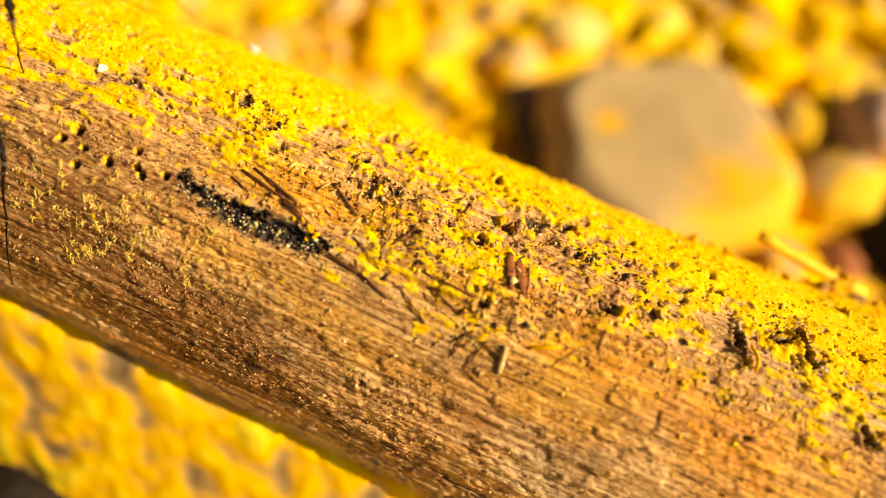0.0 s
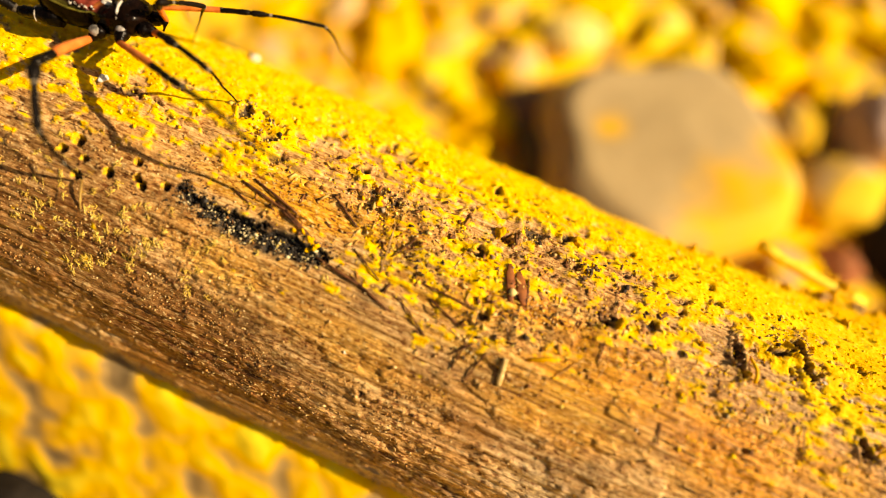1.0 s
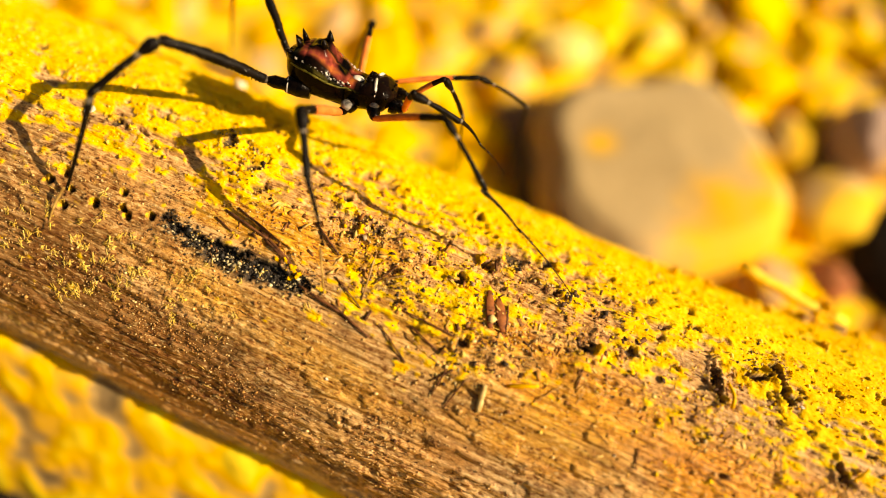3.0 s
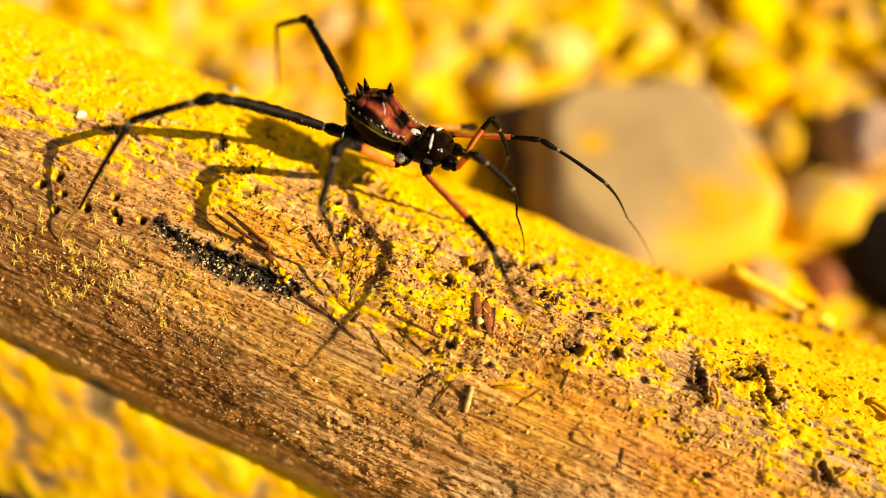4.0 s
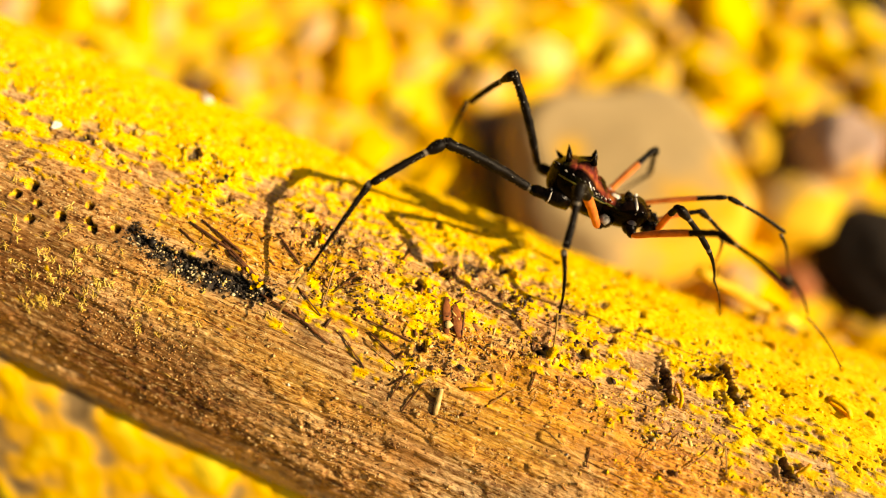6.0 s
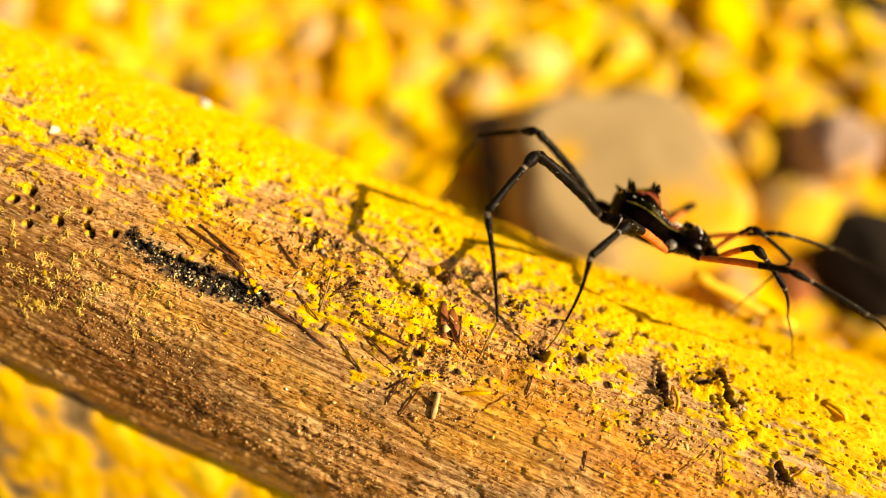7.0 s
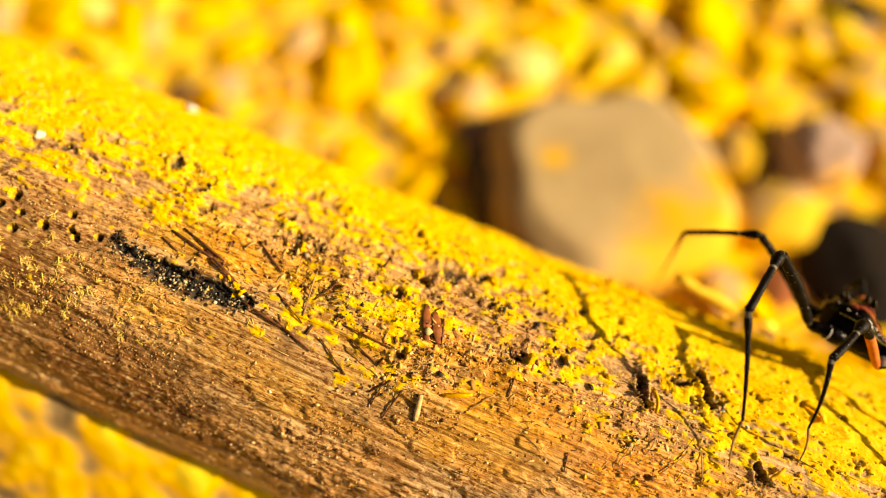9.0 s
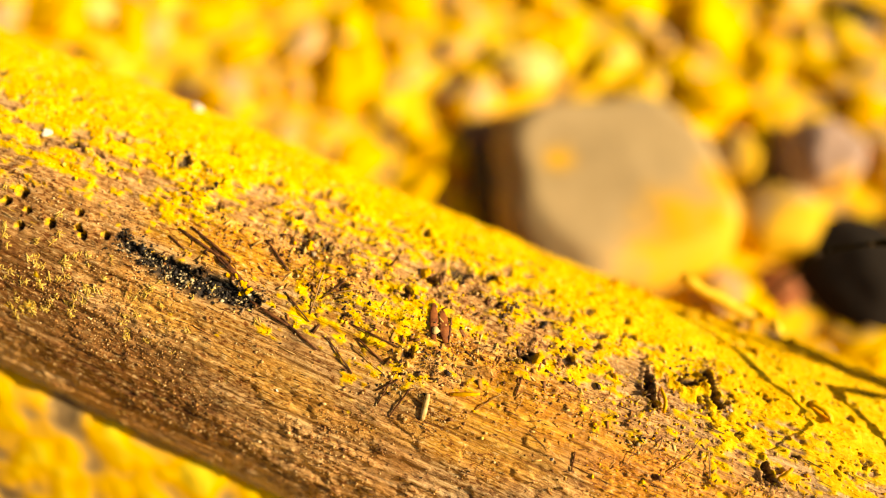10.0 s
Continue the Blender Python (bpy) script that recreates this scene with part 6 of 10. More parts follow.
    walk(legs["R2"]["tarsus"], [
        (0, pose(0.01146, -0.01515, -0.01098, 0.0, 66.6, -91.7)),
        (0.3, pose(0.01505, -0.01094, -0.00609, 36.3, 30.0, -32.1)),
        (0.5, pose(0.01538, -0.01053, -0.00731, 27.8, 21.1, -30.4)),
        (0.8, pose(0.01296, -0.00826, -0.00653, 20.9, -21.2, -37.8)),
        (0.9, pose(0.01530, -0.00824, -0.00430, 13.8, 4.5, -21.7)),
        (1, pose(0.01949, -0.00894, -0.00343, 14.3, 29.8, -4.4)),
        (1.1, pose(0.01700, -0.00752, -0.00258, 6.3, 3.8, -24.2)),
        (1.2, pose(0.01654, -0.00703, -0.00308, 7.1, -22.6, -42.8)),
        (1.35, pose(0.01715, -0.00498, -0.00385, 1.9, 0.5, -20.1)),
        (1.5, pose(0.01985, -0.00365, -0.00588, 5.0, 23.1, 2.4)),
        (1.7, pose(0.02064, -0.00781, -0.00578, -0.7, 24.3, -12.2)),
        (2, pose(0.01907, -0.00984, -0.00434, -6.4, 37.7, -27.4)),
        (2.2, pose(0.01695, -0.01165, -0.00279, -9.5, 45.5, -36.7)),
        (2.5, pose(0.01727, -0.01047, -0.00087, 2.3, 33.8, -17.3)),
        (2.7, pose(0.01879, -0.00779, -0.00141, 11.4, 31.8, 6.2)),
        (3.25, pose(0.01500, -0.01032, -0.00399, -7.1, 27.7, -34.3)),
        (3.8, pose(0.01708, -0.01480, 0.00001, -6.9, -25.9, -22.4)),
        (4, pose(0.01624, -0.01601, -0.00022, -7.5, -18.6, -20.7)),
        (4.2, pose(0.01527, -0.01687, -0.00001, -6.4, -15.6, -24.4)),
        (4.5, pose(0.01847, -0.01360, 0.00072, -4.4, -7.9, -34.4)),
        (4.8, pose(0.01859, -0.01029, -0.00142, -13.7, 22.5, -5.3)),
        (5, pose(0.01878, -0.00950, -0.00171, -12.0, 19.0, -11.9)),
        (5.2, pose(0.01932, -0.00640, -0.00069, -6.6, 14.2, -0.6)),
        (5.5, pose(0.01880, -0.00600, 0.00244, -3.9, 7.6, 6.5)),
        (5.6, pose(0.01720, -0.00673, 0.00494, -2.2, 7.8, 13.5)),
        (5.7, pose(0.01574, -0.00752, 0.00627, -0.9, 8.4, 21.3)),
        (6.25, pose(0.01575, -0.00873, -0.00294, -6.0, 53.3, 8.4)),
        (6.8, pose(0.01778, -0.00555, -0.00163, 2.3, 21.4, 22.9)),
        (7, pose(0.01787, -0.00724, -0.00060, 2.4, 17.0, 25.3)),
        (7.2, pose(0.01592, -0.00918, -0.00439, 4.2, 43.0, 31.6)),
        (7.5, pose(0.01526, -0.00590, -0.00509, -1.2, 40.9, 22.9)),
        (7.8, pose(0.01319, -0.00896, -0.00659, -11.0, 56.6, 5.2)),
        (8, pose(0.01121, -0.00940, -0.00665, -2.9, 53.2, 13.9)),
        (8.2, pose(0.01277, -0.00885, -0.00754, -15.6, 72.3, -0.1)),
        (8.5, pose(0.01341, -0.00864, -0.00779, -18.6, 76.3, -3.3)),
        (8.8, pose(0.01368, -0.00944, -0.00737, -35.4, 73.2, -20.6)),
        (9, pose(0.01385, -0.01016, -0.00702, -46.1, 68.1, -32.0)),
        (9.2, pose(0.01397, -0.01085, -0.00673, -40.2, 61.6, -40.3)),
        (9.5, pose(0.01404, -0.01133, -0.00651, -33.0, 55.3, -44.7)),
        (9.8, pose(0.01405, -0.01144, -0.00642, -25.4, 52.2, -45.7)),
        (10, pose(0.01407, -0.01138, -0.00644, -18.7, 52.3, -45.2)),
    ])
    walk(legs["R3"]["femur"], [
        (0, pose(-0.00052, -0.00265, -0.00178, 0.0, -19.9, -50.3)),
        (0.3, pose(-0.00052, -0.00265, -0.00178, -0.2, -25.6, -49.5)),
        (0.5, pose(-0.00052, -0.00265, -0.00178, 0.1, -2.1, -50.8)),
        (0.8, pose(-0.00052, -0.00265, -0.00178, 2.7, -15.6, -73.7)),
        (1, pose(-0.00052, -0.00265, -0.00178, 4.3, -17.2, -84.2)),
        (1.2, pose(-0.00052, -0.00265, -0.00178, 6.8, -17.2, -100.5)),
        (1.5, pose(-0.00052, -0.00265, -0.00178, 7.7, -23.4, -110.5)),
        (1.7, pose(-0.00052, -0.00265, -0.00178, 6.7, -16.5, -114.1)),
        (2, pose(-0.00052, -0.00265, -0.00178, -1.9, -29.9, -90.9)),
        (2.1, pose(-0.00052, -0.00265, -0.00178, -6.4, -40.8, -79.6)),
        (2.2, pose(-0.00052, -0.00265, -0.00178, -10.1, -5.0, -62.4)),
        (2.5, pose(-0.00052, -0.00265, -0.00178, -5.7, -17.1, -75.0)),
        (2.7, pose(-0.00052, -0.00265, -0.00178, -2.8, -24.9, -80.6)),
        (3.25, pose(-0.00052, -0.00265, -0.00178, 14.4, -35.4, -122.8)),
        (3.8, pose(-0.00052, -0.00265, -0.00178, 4.1, -45.1, -108.9)),
        (4, pose(-0.00052, -0.00265, -0.00178, 11.5, -42.1, -125.2)),
        (4.2, pose(-0.00052, -0.00265, -0.00178, 10.5, -40.8, -128.9)),
        (4.5, pose(-0.00052, -0.00265, -0.00178, 8.7, -36.3, -130.8)),
        (4.65, pose(-0.00052, -0.00265, -0.00178, -7.9, -54.5, -104.3)),
        (4.8, pose(-0.00052, -0.00265, -0.00178, -27.7, -31.4, -63.4)),
        (5, pose(-0.00052, -0.00265, -0.00178, -18.7, -38.9, -68.2)),
        (5.2, pose(-0.00052, -0.00265, -0.00178, -6.4, -49.2, -82.8)),
        (5.5, pose(-0.00052, -0.00265, -0.00178, 8.8, -47.3, -107.0)),
        (5.7, pose(-0.00052, -0.00265, -0.00178, 24.2, -49.6, -138.0)),
        (6.25, pose(-0.00052, -0.00265, -0.00178, 13.7, -38.4, -129.4)),
        (6.8, pose(-0.00052, -0.00265, -0.00178, 17.0, -9.9, -150.4)),
        (7, pose(-0.00052, -0.00265, -0.00178, 11.0, -17.0, -140.8)),
        (7.2, pose(-0.00052, -0.00265, -0.00178, -10.5, -29.8, -82.5)),
        (7.35, pose(-0.00052, -0.00265, -0.00178, -8.4, -33.8, -81.3)),
        (7.5, pose(-0.00052, -0.00265, -0.00178, -9.4, -14.7, -71.4)),
        (7.8, pose(-0.00052, -0.00265, -0.00178, -0.4, -29.6, -94.4)),
        (8, pose(-0.00052, -0.00265, -0.00178, 3.8, -37.0, -104.3)),
        (8.2, pose(-0.00052, -0.00265, -0.00178, 8.3, -34.3, -116.8)),
        (8.5, pose(-0.00052, -0.00265, -0.00178, 12.3, -39.3, -130.2)),
        (8.8, pose(-0.00052, -0.00265, -0.00178, 20.7, -40.3, -153.9)),
        (9, pose(-0.00052, -0.00265, -0.00178, 11.2, -36.1, -144.5)),
        (9.2, pose(-0.00052, -0.00265, -0.00178, 5.7, -57.0, -139.7)),
        (9.5, pose(-0.00052, -0.00265, -0.00178, -6.1, -45.3, -122.1)),
        (9.8, pose(-0.00052, -0.00265, -0.00178, -9.0, -39.1, -113.3)),
        (10, pose(-0.00052, -0.00265, -0.00178, -8.0, -37.2, -110.6)),
    ])
    walk(legs["R3"]["tibia"], [
        (0, pose(0.00366, -0.00769, 0.00059, 0.0, 48.9, -119.9)),
        (0.3, pose(0.00356, -0.00743, 0.00123, 16.3, 52.2, -92.0)),
        (0.5, pose(0.00388, -0.00804, -0.00153, 29.2, 3.2, -49.2)),
        (0.8, pose(0.00137, -0.00908, 0.00009, 22.3, 25.8, -47.2)),
        (1, pose(0.00016, -0.00926, 0.00028, 12.0, 27.9, -61.2)),
        (1.2, pose(-0.00172, -0.00919, 0.00028, 5.6, 23.1, -71.6)),
        (1.5, pose(-0.00275, -0.00863, 0.00099, -2.1, 26.9, -91.2)),
        (1.7, pose(-0.00324, -0.00874, 0.00019, -2.5, 16.3, -94.7)),
        (2, pose(-0.00061, -0.00869, 0.00169, 0.3, 26.6, -86.7)),
        (2.1, pose(0.00043, -0.00784, 0.00277, 11.0, 45.2, -62.9)),
        (2.2, pose(0.00269, -0.00879, -0.00117, 27.2, 52.7, -29.9)),
        (2.5, pose(0.00120, -0.00908, 0.00026, 8.7, 11.7, -56.9)),
        (2.7, pose(0.00052, -0.00888, 0.00116, 5.8, 19.5, -60.4)),
        (3.25, pose(-0.00359, -0.00742, 0.00226, 3.2, 53.0, -62.9)),
        (3.8, pose(-0.00211, -0.00730, 0.00315, -7.4, 55.4, -78.9)),
        (4, pose(-0.00349, -0.00687, 0.00289, -6.2, 28.1, -80.2)),
        (4.2, pose(-0.00382, -0.00675, 0.00277, -18.1, 51.4, -107.4)),
        (4.5, pose(-0.00418, -0.00690, 0.00234, -12.0, 24.5, -104.1)),
        (4.65, pose(-0.00152, -0.00657, 0.00389, 5.9, 38.7, -67.4)),
        (4.8, pose(0.00215, -0.00796, 0.00184, 27.6, 39.2, -19.9)),
        (5, pose(0.00150, -0.00768, 0.00259, 23.1, 48.7, -15.3)),
        (5.2, pose(0.00005, -0.00717, 0.00349, 20.5, 56.4, -10.0)),
        (5.5, pose(-0.00189, -0.00716, 0.00334, 12.0, 62.8, -15.2)),
        (5.7, pose(-0.00386, -0.00567, 0.00352, -13.2, 45.7, -50.9)),
        (6.25, pose(-0.00397, -0.00687, 0.00255, -34.7, 55.3, -92.8)),
        (6.8, pose(-0.00648, -0.00603, -0.00058, -32.0, 14.4, -105.9)),
        (7, pose(-0.00567, -0.00686, 0.00025, -29.6, 32.9, -124.3)),
        (7.2, pose(0.00027, -0.00864, 0.00168, -7.1, 14.8, -77.3)),
        (7.35, pose(0.00036, -0.00837, 0.00210, 5.6, 36.2, -44.7)),
        (7.5, pose(0.00163, -0.00903, -0.00001, 26.0, 44.2, -1.0)),
        (7.8, pose(-0.00098, -0.00868, 0.00166, 16.8, 54.7, -5.8)),
        (8, pose(-0.00189, -0.00803, 0.00241, 12.6, 60.5, -5.8)),
        (8.2, pose(-0.00311, -0.00778, 0.00214, 19.3, 63.4, 9.1)),
        (8.5, pose(-0.00399, -0.00676, 0.00263, 29.1, 68.1, 19.8)),
        (8.8, pose(-0.00528, -0.00499, 0.00272, -56.7, 43.7, -93.8)),
        (9, pose(-0.00509, -0.00591, 0.00232, -53.2, 34.7, -116.1)),
        (9.2, pose(-0.00341, -0.00510, 0.00406, -43.2, 27.0, -124.7)),
        (9.5, pose(-0.00312, -0.00680, 0.00317, -19.7, 57.7, -100.6)),
        (9.8, pose(-0.00265, -0.00762, 0.00261, -12.8, 65.1, -97.7)),
        (10, pose(-0.00246, -0.00784, 0.00243, -11.2, 65.5, -100.0)),
    ])
    walk(legs["R3"]["metatarsus"], [
        (0, pose(0.00194, -0.01068, -0.00336, 0.0, 53.8, -131.1)),
        (0.3, pose(0.00344, -0.01064, -0.00292, 18.6, 60.4, -101.9)),
        (0.5, pose(0.00730, -0.01200, -0.00182, 91.6, 63.2, 8.6)),
        (0.8, pose(0.00457, -0.01255, -0.00219, 143.9, 77.6, 63.2)),
        (1, pose(0.00239, -0.01332, -0.00218, 147.8, 77.7, 67.3)),
        (1.2, pose(-0.00020, -0.01376, -0.00177, 139.1, 80.7, 58.4)),
        (1.5, pose(-0.00285, -0.01331, -0.00138, -131.1, 77.5, 149.2)),
        (1.7, pose(-0.00365, -0.01376, -0.00127, -124.8, 69.4, 155.8)),
        (2, pose(-0.00035, -0.01336, -0.00067, -104.5, 73.5, 177.1)),
        (2.1, pose(0.00211, -0.01112, -0.00096, 11.1, 59.2, -59.7)),
        (2.2, pose(0.00545, -0.01038, -0.00534, 15.0, 16.7, -46.2)),
        (2.5, pose(0.00400, -0.01338, -0.00080, 18.4, 51.6, -30.0)),
        (2.7, pose(0.00296, -0.01317, -0.00060, 18.1, 60.3, -23.2)),
        (3.25, pose(-0.00215, -0.01022, -0.00193, -6.4, 58.1, -53.9)),
        (3.8, pose(-0.00154, -0.01022, -0.00116, 55.0, 72.9, 11.9)),
        (4, pose(-0.00270, -0.01143, 0.00042, 50.1, 71.1, 6.7)),
        (4.2, pose(-0.00480, -0.00987, -0.00133, 50.3, 73.3, 6.9)),
        (4.5, pose(-0.00534, -0.01153, 0.00017, 149.2, 86.0, 106.4)),
        (4.65, pose(0.00006, -0.01035, 0.00061, 30.1, 69.3, -13.3)),
        (4.8, pose(0.00597, -0.00935, -0.00147, 18.5, 46.7, -19.6)),
        (5, pose(0.00483, -0.00860, -0.00135, 18.4, 59.3, -12.2)),
        (5.2, pose(0.00291, -0.00767, -0.00088, 19.3, 64.7, -3.8)),
        (5.5, pose(0.00042, -0.00779, -0.00133, 23.3, 64.6, 9.2)),
        (5.7, pose(-0.00155, -0.00851, -0.00023, 15.5, 62.5, 6.3)),
        (6.25, pose(-0.00412, -0.00985, -0.00177, -22.3, 74.3, -34.0)),
        (6.8, pose(-0.00787, -0.01092, -0.00188, 18.3, 69.7, 8.6)),
        (7, pose(-0.00815, -0.01050, -0.00259, 25.6, 85.5, 15.9)),
        (7.2, pose(0.00138, -0.01358, 0.00034, 11.8, 52.5, 5.8)),
        (7.35, pose(0.00336, -0.01134, -0.00100, 4.8, 58.4, -0.8)),
        (7.5, pose(0.00539, -0.00910, -0.00367, -2.7, 63.7, -10.4)),
        (7.8, pose(0.00203, -0.00899, -0.00262, -22.1, 68.9, -31.5)),
        (8, pose(0.00068, -0.00829, -0.00215, -8.3, 71.1, -16.8)),
        (8.2, pose(-0.00079, -0.00741, -0.00255, -38.9, 66.4, -63.2)),
        (8.5, pose(-0.00215, -0.00610, -0.00223, -35.0, 63.5, -71.7)),
        (8.8, pose(-0.00554, -0.00877, -0.00090, -11.8, 64.8, -50.4)),
        (9, pose(-0.00699, -0.00978, -0.00066, -10.6, 71.3, -49.1)),
        (9.2, pose(-0.00607, -0.00894, 0.00167, 55.3, 74.4, 19.1)),
        (9.5, pose(-0.00364, -0.00955, -0.00127, -47.4, 72.5, -85.9)),
        (9.8, pose(-0.00294, -0.00980, -0.00215, -56.8, 67.8, -95.9)),
        (10, pose(-0.00284, -0.00999, -0.00234, -58.3, 70.5, -97.5)),
    ])
    walk(legs["R3"]["tarsus"], [
        (0, pose(-0.00042, -0.01338, -0.00825, 0.0, 53.7, -130.6)),
        (0.3, pose(0.00283, -0.01357, -0.00819, 18.3, 58.2, -101.4)),
        (0.5, pose(0.01001, -0.01159, -0.00723, 28.5, 57.7, -78.2)),
        (0.8, pose(0.00516, -0.01139, -0.00812, 28.2, 46.0, -66.7)),
        (1, pose(0.00289, -0.01213, -0.00810, 8.1, 59.7, -88.2)),
        (1.2, pose(0.00032, -0.01293, -0.00776, -30.7, 67.8, -131.1)),
        (1.5, pose(-0.00397, -0.01264, -0.00731, -9.5, 62.8, -111.3)),
        (1.7, pose(-0.00559, -0.01289, -0.00696, 4.0, 51.8, -93.7)),
        (2, pose(-0.00207, -0.01328, -0.00648, 7.8, 47.4, -85.3)),
        (2.1, pose(0.00368, -0.01380, -0.00617, 11.2, 35.6, -74.6)),
        (2.2, pose(0.00947, -0.01457, -0.00709, 11.7, 24.8, -66.1)),
        (2.5, pose(0.00727, -0.01526, -0.00556, 7.4, 46.1, -69.2)),
        (2.7, pose(0.00572, -0.01436, -0.00587, 6.5, 47.2, -67.3)),
        (3.25, pose(-0.00026, -0.01281, -0.00708, 12.3, 57.1, -55.0)),
        (3.8, pose(0.00021, -0.00985, -0.00696, -0.5, 41.2, -71.8)),
        (4, pose(-0.00075, -0.01120, -0.00532, -0.5, 61.1, -72.0)),
        (4.2, pose(-0.00307, -0.00966, -0.00714, -0.4, 27.6, -72.1)),
        (4.5, pose(-0.00546, -0.01113, -0.00589, -15.2, 57.4, -100.3)),
        (4.65, pose(0.00215, -0.01084, -0.00507, 15.0, 60.2, -59.5)),
        (4.8, pose(0.00989, -0.01075, -0.00588, 32.2, 51.1, -26.1)),
        (5, pose(0.00786, -0.00925, -0.00657, 5.9, 49.9, -57.3)),
        (5.2, pose(0.00549, -0.00784, -0.00637, 3.8, 58.5, -58.3)),
        (5.5, pose(0.00299, -0.00738, -0.00680, -4.7, 42.5, -71.2)),
        (5.7, pose(0.00123, -0.00821, -0.00561, 4.1, 54.8, -57.8)),
        (6.25, pose(-0.00276, -0.01076, -0.00761, 25.0, 74.3, -35.0)),
        (6.8, pose(-0.00578, -0.01061, -0.00757, 97.7, 80.7, 39.0)),
        (7, pose(-0.00770, -0.01037, -0.00864, -174.5, 78.8, 127.6)),
        (7.2, pose(0.00506, -0.01321, -0.00447, 9.9, 50.5, -45.2)),
        (7.35, pose(0.00654, -0.01138, -0.00617, 5.6, 56.5, -48.2)),
        (7.5, pose(0.00803, -0.00958, -0.00911, 2.0, 62.3, -51.7)),
        (7.8, pose(0.00389, -0.01013, -0.00828, 45.1, 60.5, 13.1)),
        (8, pose(0.00256, -0.00886, -0.00789, 3.2, 68.6, -32.8)),
        (8.2, pose(0.00031, -0.00958, -0.00810, 48.5, 57.4, 34.4)),
        (8.5, pose(-0.00130, -0.00867, -0.00766, 34.3, 58.0, 31.1)),
        (8.8, pose(-0.00389, -0.01075, -0.00640, 26.2, 56.0, 31.8)),
        (9, pose(-0.00572, -0.01125, -0.00641, 16.7, 64.8, 27.4)),
        (9.2, pose(-0.00453, -0.00841, -0.00417, 22.6, 71.7, 33.7)),
        (9.5, pose(-0.00350, -0.01138, -0.00705, -94.4, 71.5, -85.9)),
        (9.8, pose(-0.00318, -0.01208, -0.00777, -103.6, 67.3, -95.7)),
        (10, pose(-0.00310, -0.01199, -0.00806, -105.1, 70.3, -97.4)),
    ])
    walk(legs["R4"]["femur"], [
        (0, pose(-0.00720, -0.00224, -0.00104, 0.0, -28.2, -155.2)),
        (0.3, pose(-0.00720, -0.00224, -0.00104, -0.4, -31.4, -154.1)),
        (0.5, pose(-0.00720, -0.00224, -0.00104, 0.1, -32.1, -155.2)),
        (0.8, pose(-0.00720, -0.00224, -0.00104, 0.0, -35.7, -155.0)),
        (1, pose(-0.00720, -0.00224, -0.00104, 1.9, -37.7, -159.3)),
        (1.2, pose(-0.00720, -0.00224, -0.00104, 3.4, -41.9, -163.3)),
        (1.5, pose(-0.00720, -0.00224, -0.00104, 3.8, -48.6, -165.8)),
        (1.7, pose(-0.00720, -0.00224, -0.00104, -29.5, -46.2, -109.3)),
        (2, pose(-0.00720, -0.00224, -0.00104, -18.2, -43.9, -116.7)),
        (2.2, pose(-0.00720, -0.00224, -0.00104, -11.3, -42.2, -121.3)),
        (2.5, pose(-0.00720, -0.00224, -0.00104, -3.7, -36.8, -131.3)),
        (2.7, pose(-0.00720, -0.00224, -0.00104, -0.8, -29.6, -136.0)),
        (3.25, pose(-0.00720, -0.00224, -0.00104, 4.2, -30.2, -148.8)),
        (3.8, pose(-0.00720, -0.00224, -0.00104, 2.6, -4.4, -146.3)),
        (4, pose(-0.00720, -0.00224, -0.00104, 0.9, -25.2, -141.0)),
        (4.2, pose(-0.00720, -0.00224, -0.00104, -5.7, -45.7, -126.6)),
        (4.5, pose(-0.00720, -0.00224, -0.00104, 0.6, -38.2, -136.3)),
        (4.8, pose(-0.00720, -0.00224, -0.00104, 2.4, -35.9, -140.5)),
        (5, pose(-0.00720, -0.00224, -0.00104, 3.9, -35.8, -145.3)),
        (5.2, pose(-0.00720, -0.00224, -0.00104, 3.6, -32.7, -146.8)),
        (5.5, pose(-0.00720, -0.00224, -0.00104, 5.5, -16.9, -155.6)),
        (5.7, pose(-0.00720, -0.00224, -0.00104, 4.5, -5.0, -158.6)),
        (6.25, pose(-0.00720, -0.00224, -0.00104, 2.7, -29.8, -155.6)),
        (6.8, pose(-0.00720, -0.00224, -0.00104, -0.5, -25.8, -148.3)),
        (7, pose(-0.00720, -0.00224, -0.00104, 1.5, -23.8, -154.4)),
        (7.2, pose(-0.00720, -0.00224, -0.00104, 1.1, -25.0, -154.3)),
        (7.5, pose(-0.00720, -0.00224, -0.00104, 0.6, -28.3, -153.5)),
        (7.8, pose(-0.00720, -0.00224, -0.00104, 0.4, -15.4, -153.3)),
        (8, pose(-0.00720, -0.00224, -0.00104, 0.1, -14.1, -152.2)),
        (8.2, pose(-0.00720, -0.00224, -0.00104, 0.4, -9.0, -154.5)),
        (8.5, pose(-0.00720, -0.00224, -0.00104, 0.4, -2.4, -155.7)),
        (8.65, pose(-0.00720, -0.00224, -0.00104, 1.9, -29.6, -163.5)),
        (8.8, pose(-0.00720, -0.00224, -0.00104, -1.7, -35.4, -155.7)),
        (9, pose(-0.00720, -0.00224, -0.00104, -3.2, -36.9, -151.4)),
        (9.2, pose(-0.00720, -0.00224, -0.00104, -2.0, -37.3, -152.2)),
        (9.5, pose(-0.00720, -0.00224, -0.00104, -1.6, -38.9, -151.9)),
        (9.8, pose(-0.00720, -0.00224, -0.00104, -5.6, -14.8, -139.2)),
        (10, pose(-0.00720, -0.00224, -0.00104, -16.6, -63.3, -123.3)),
    ])
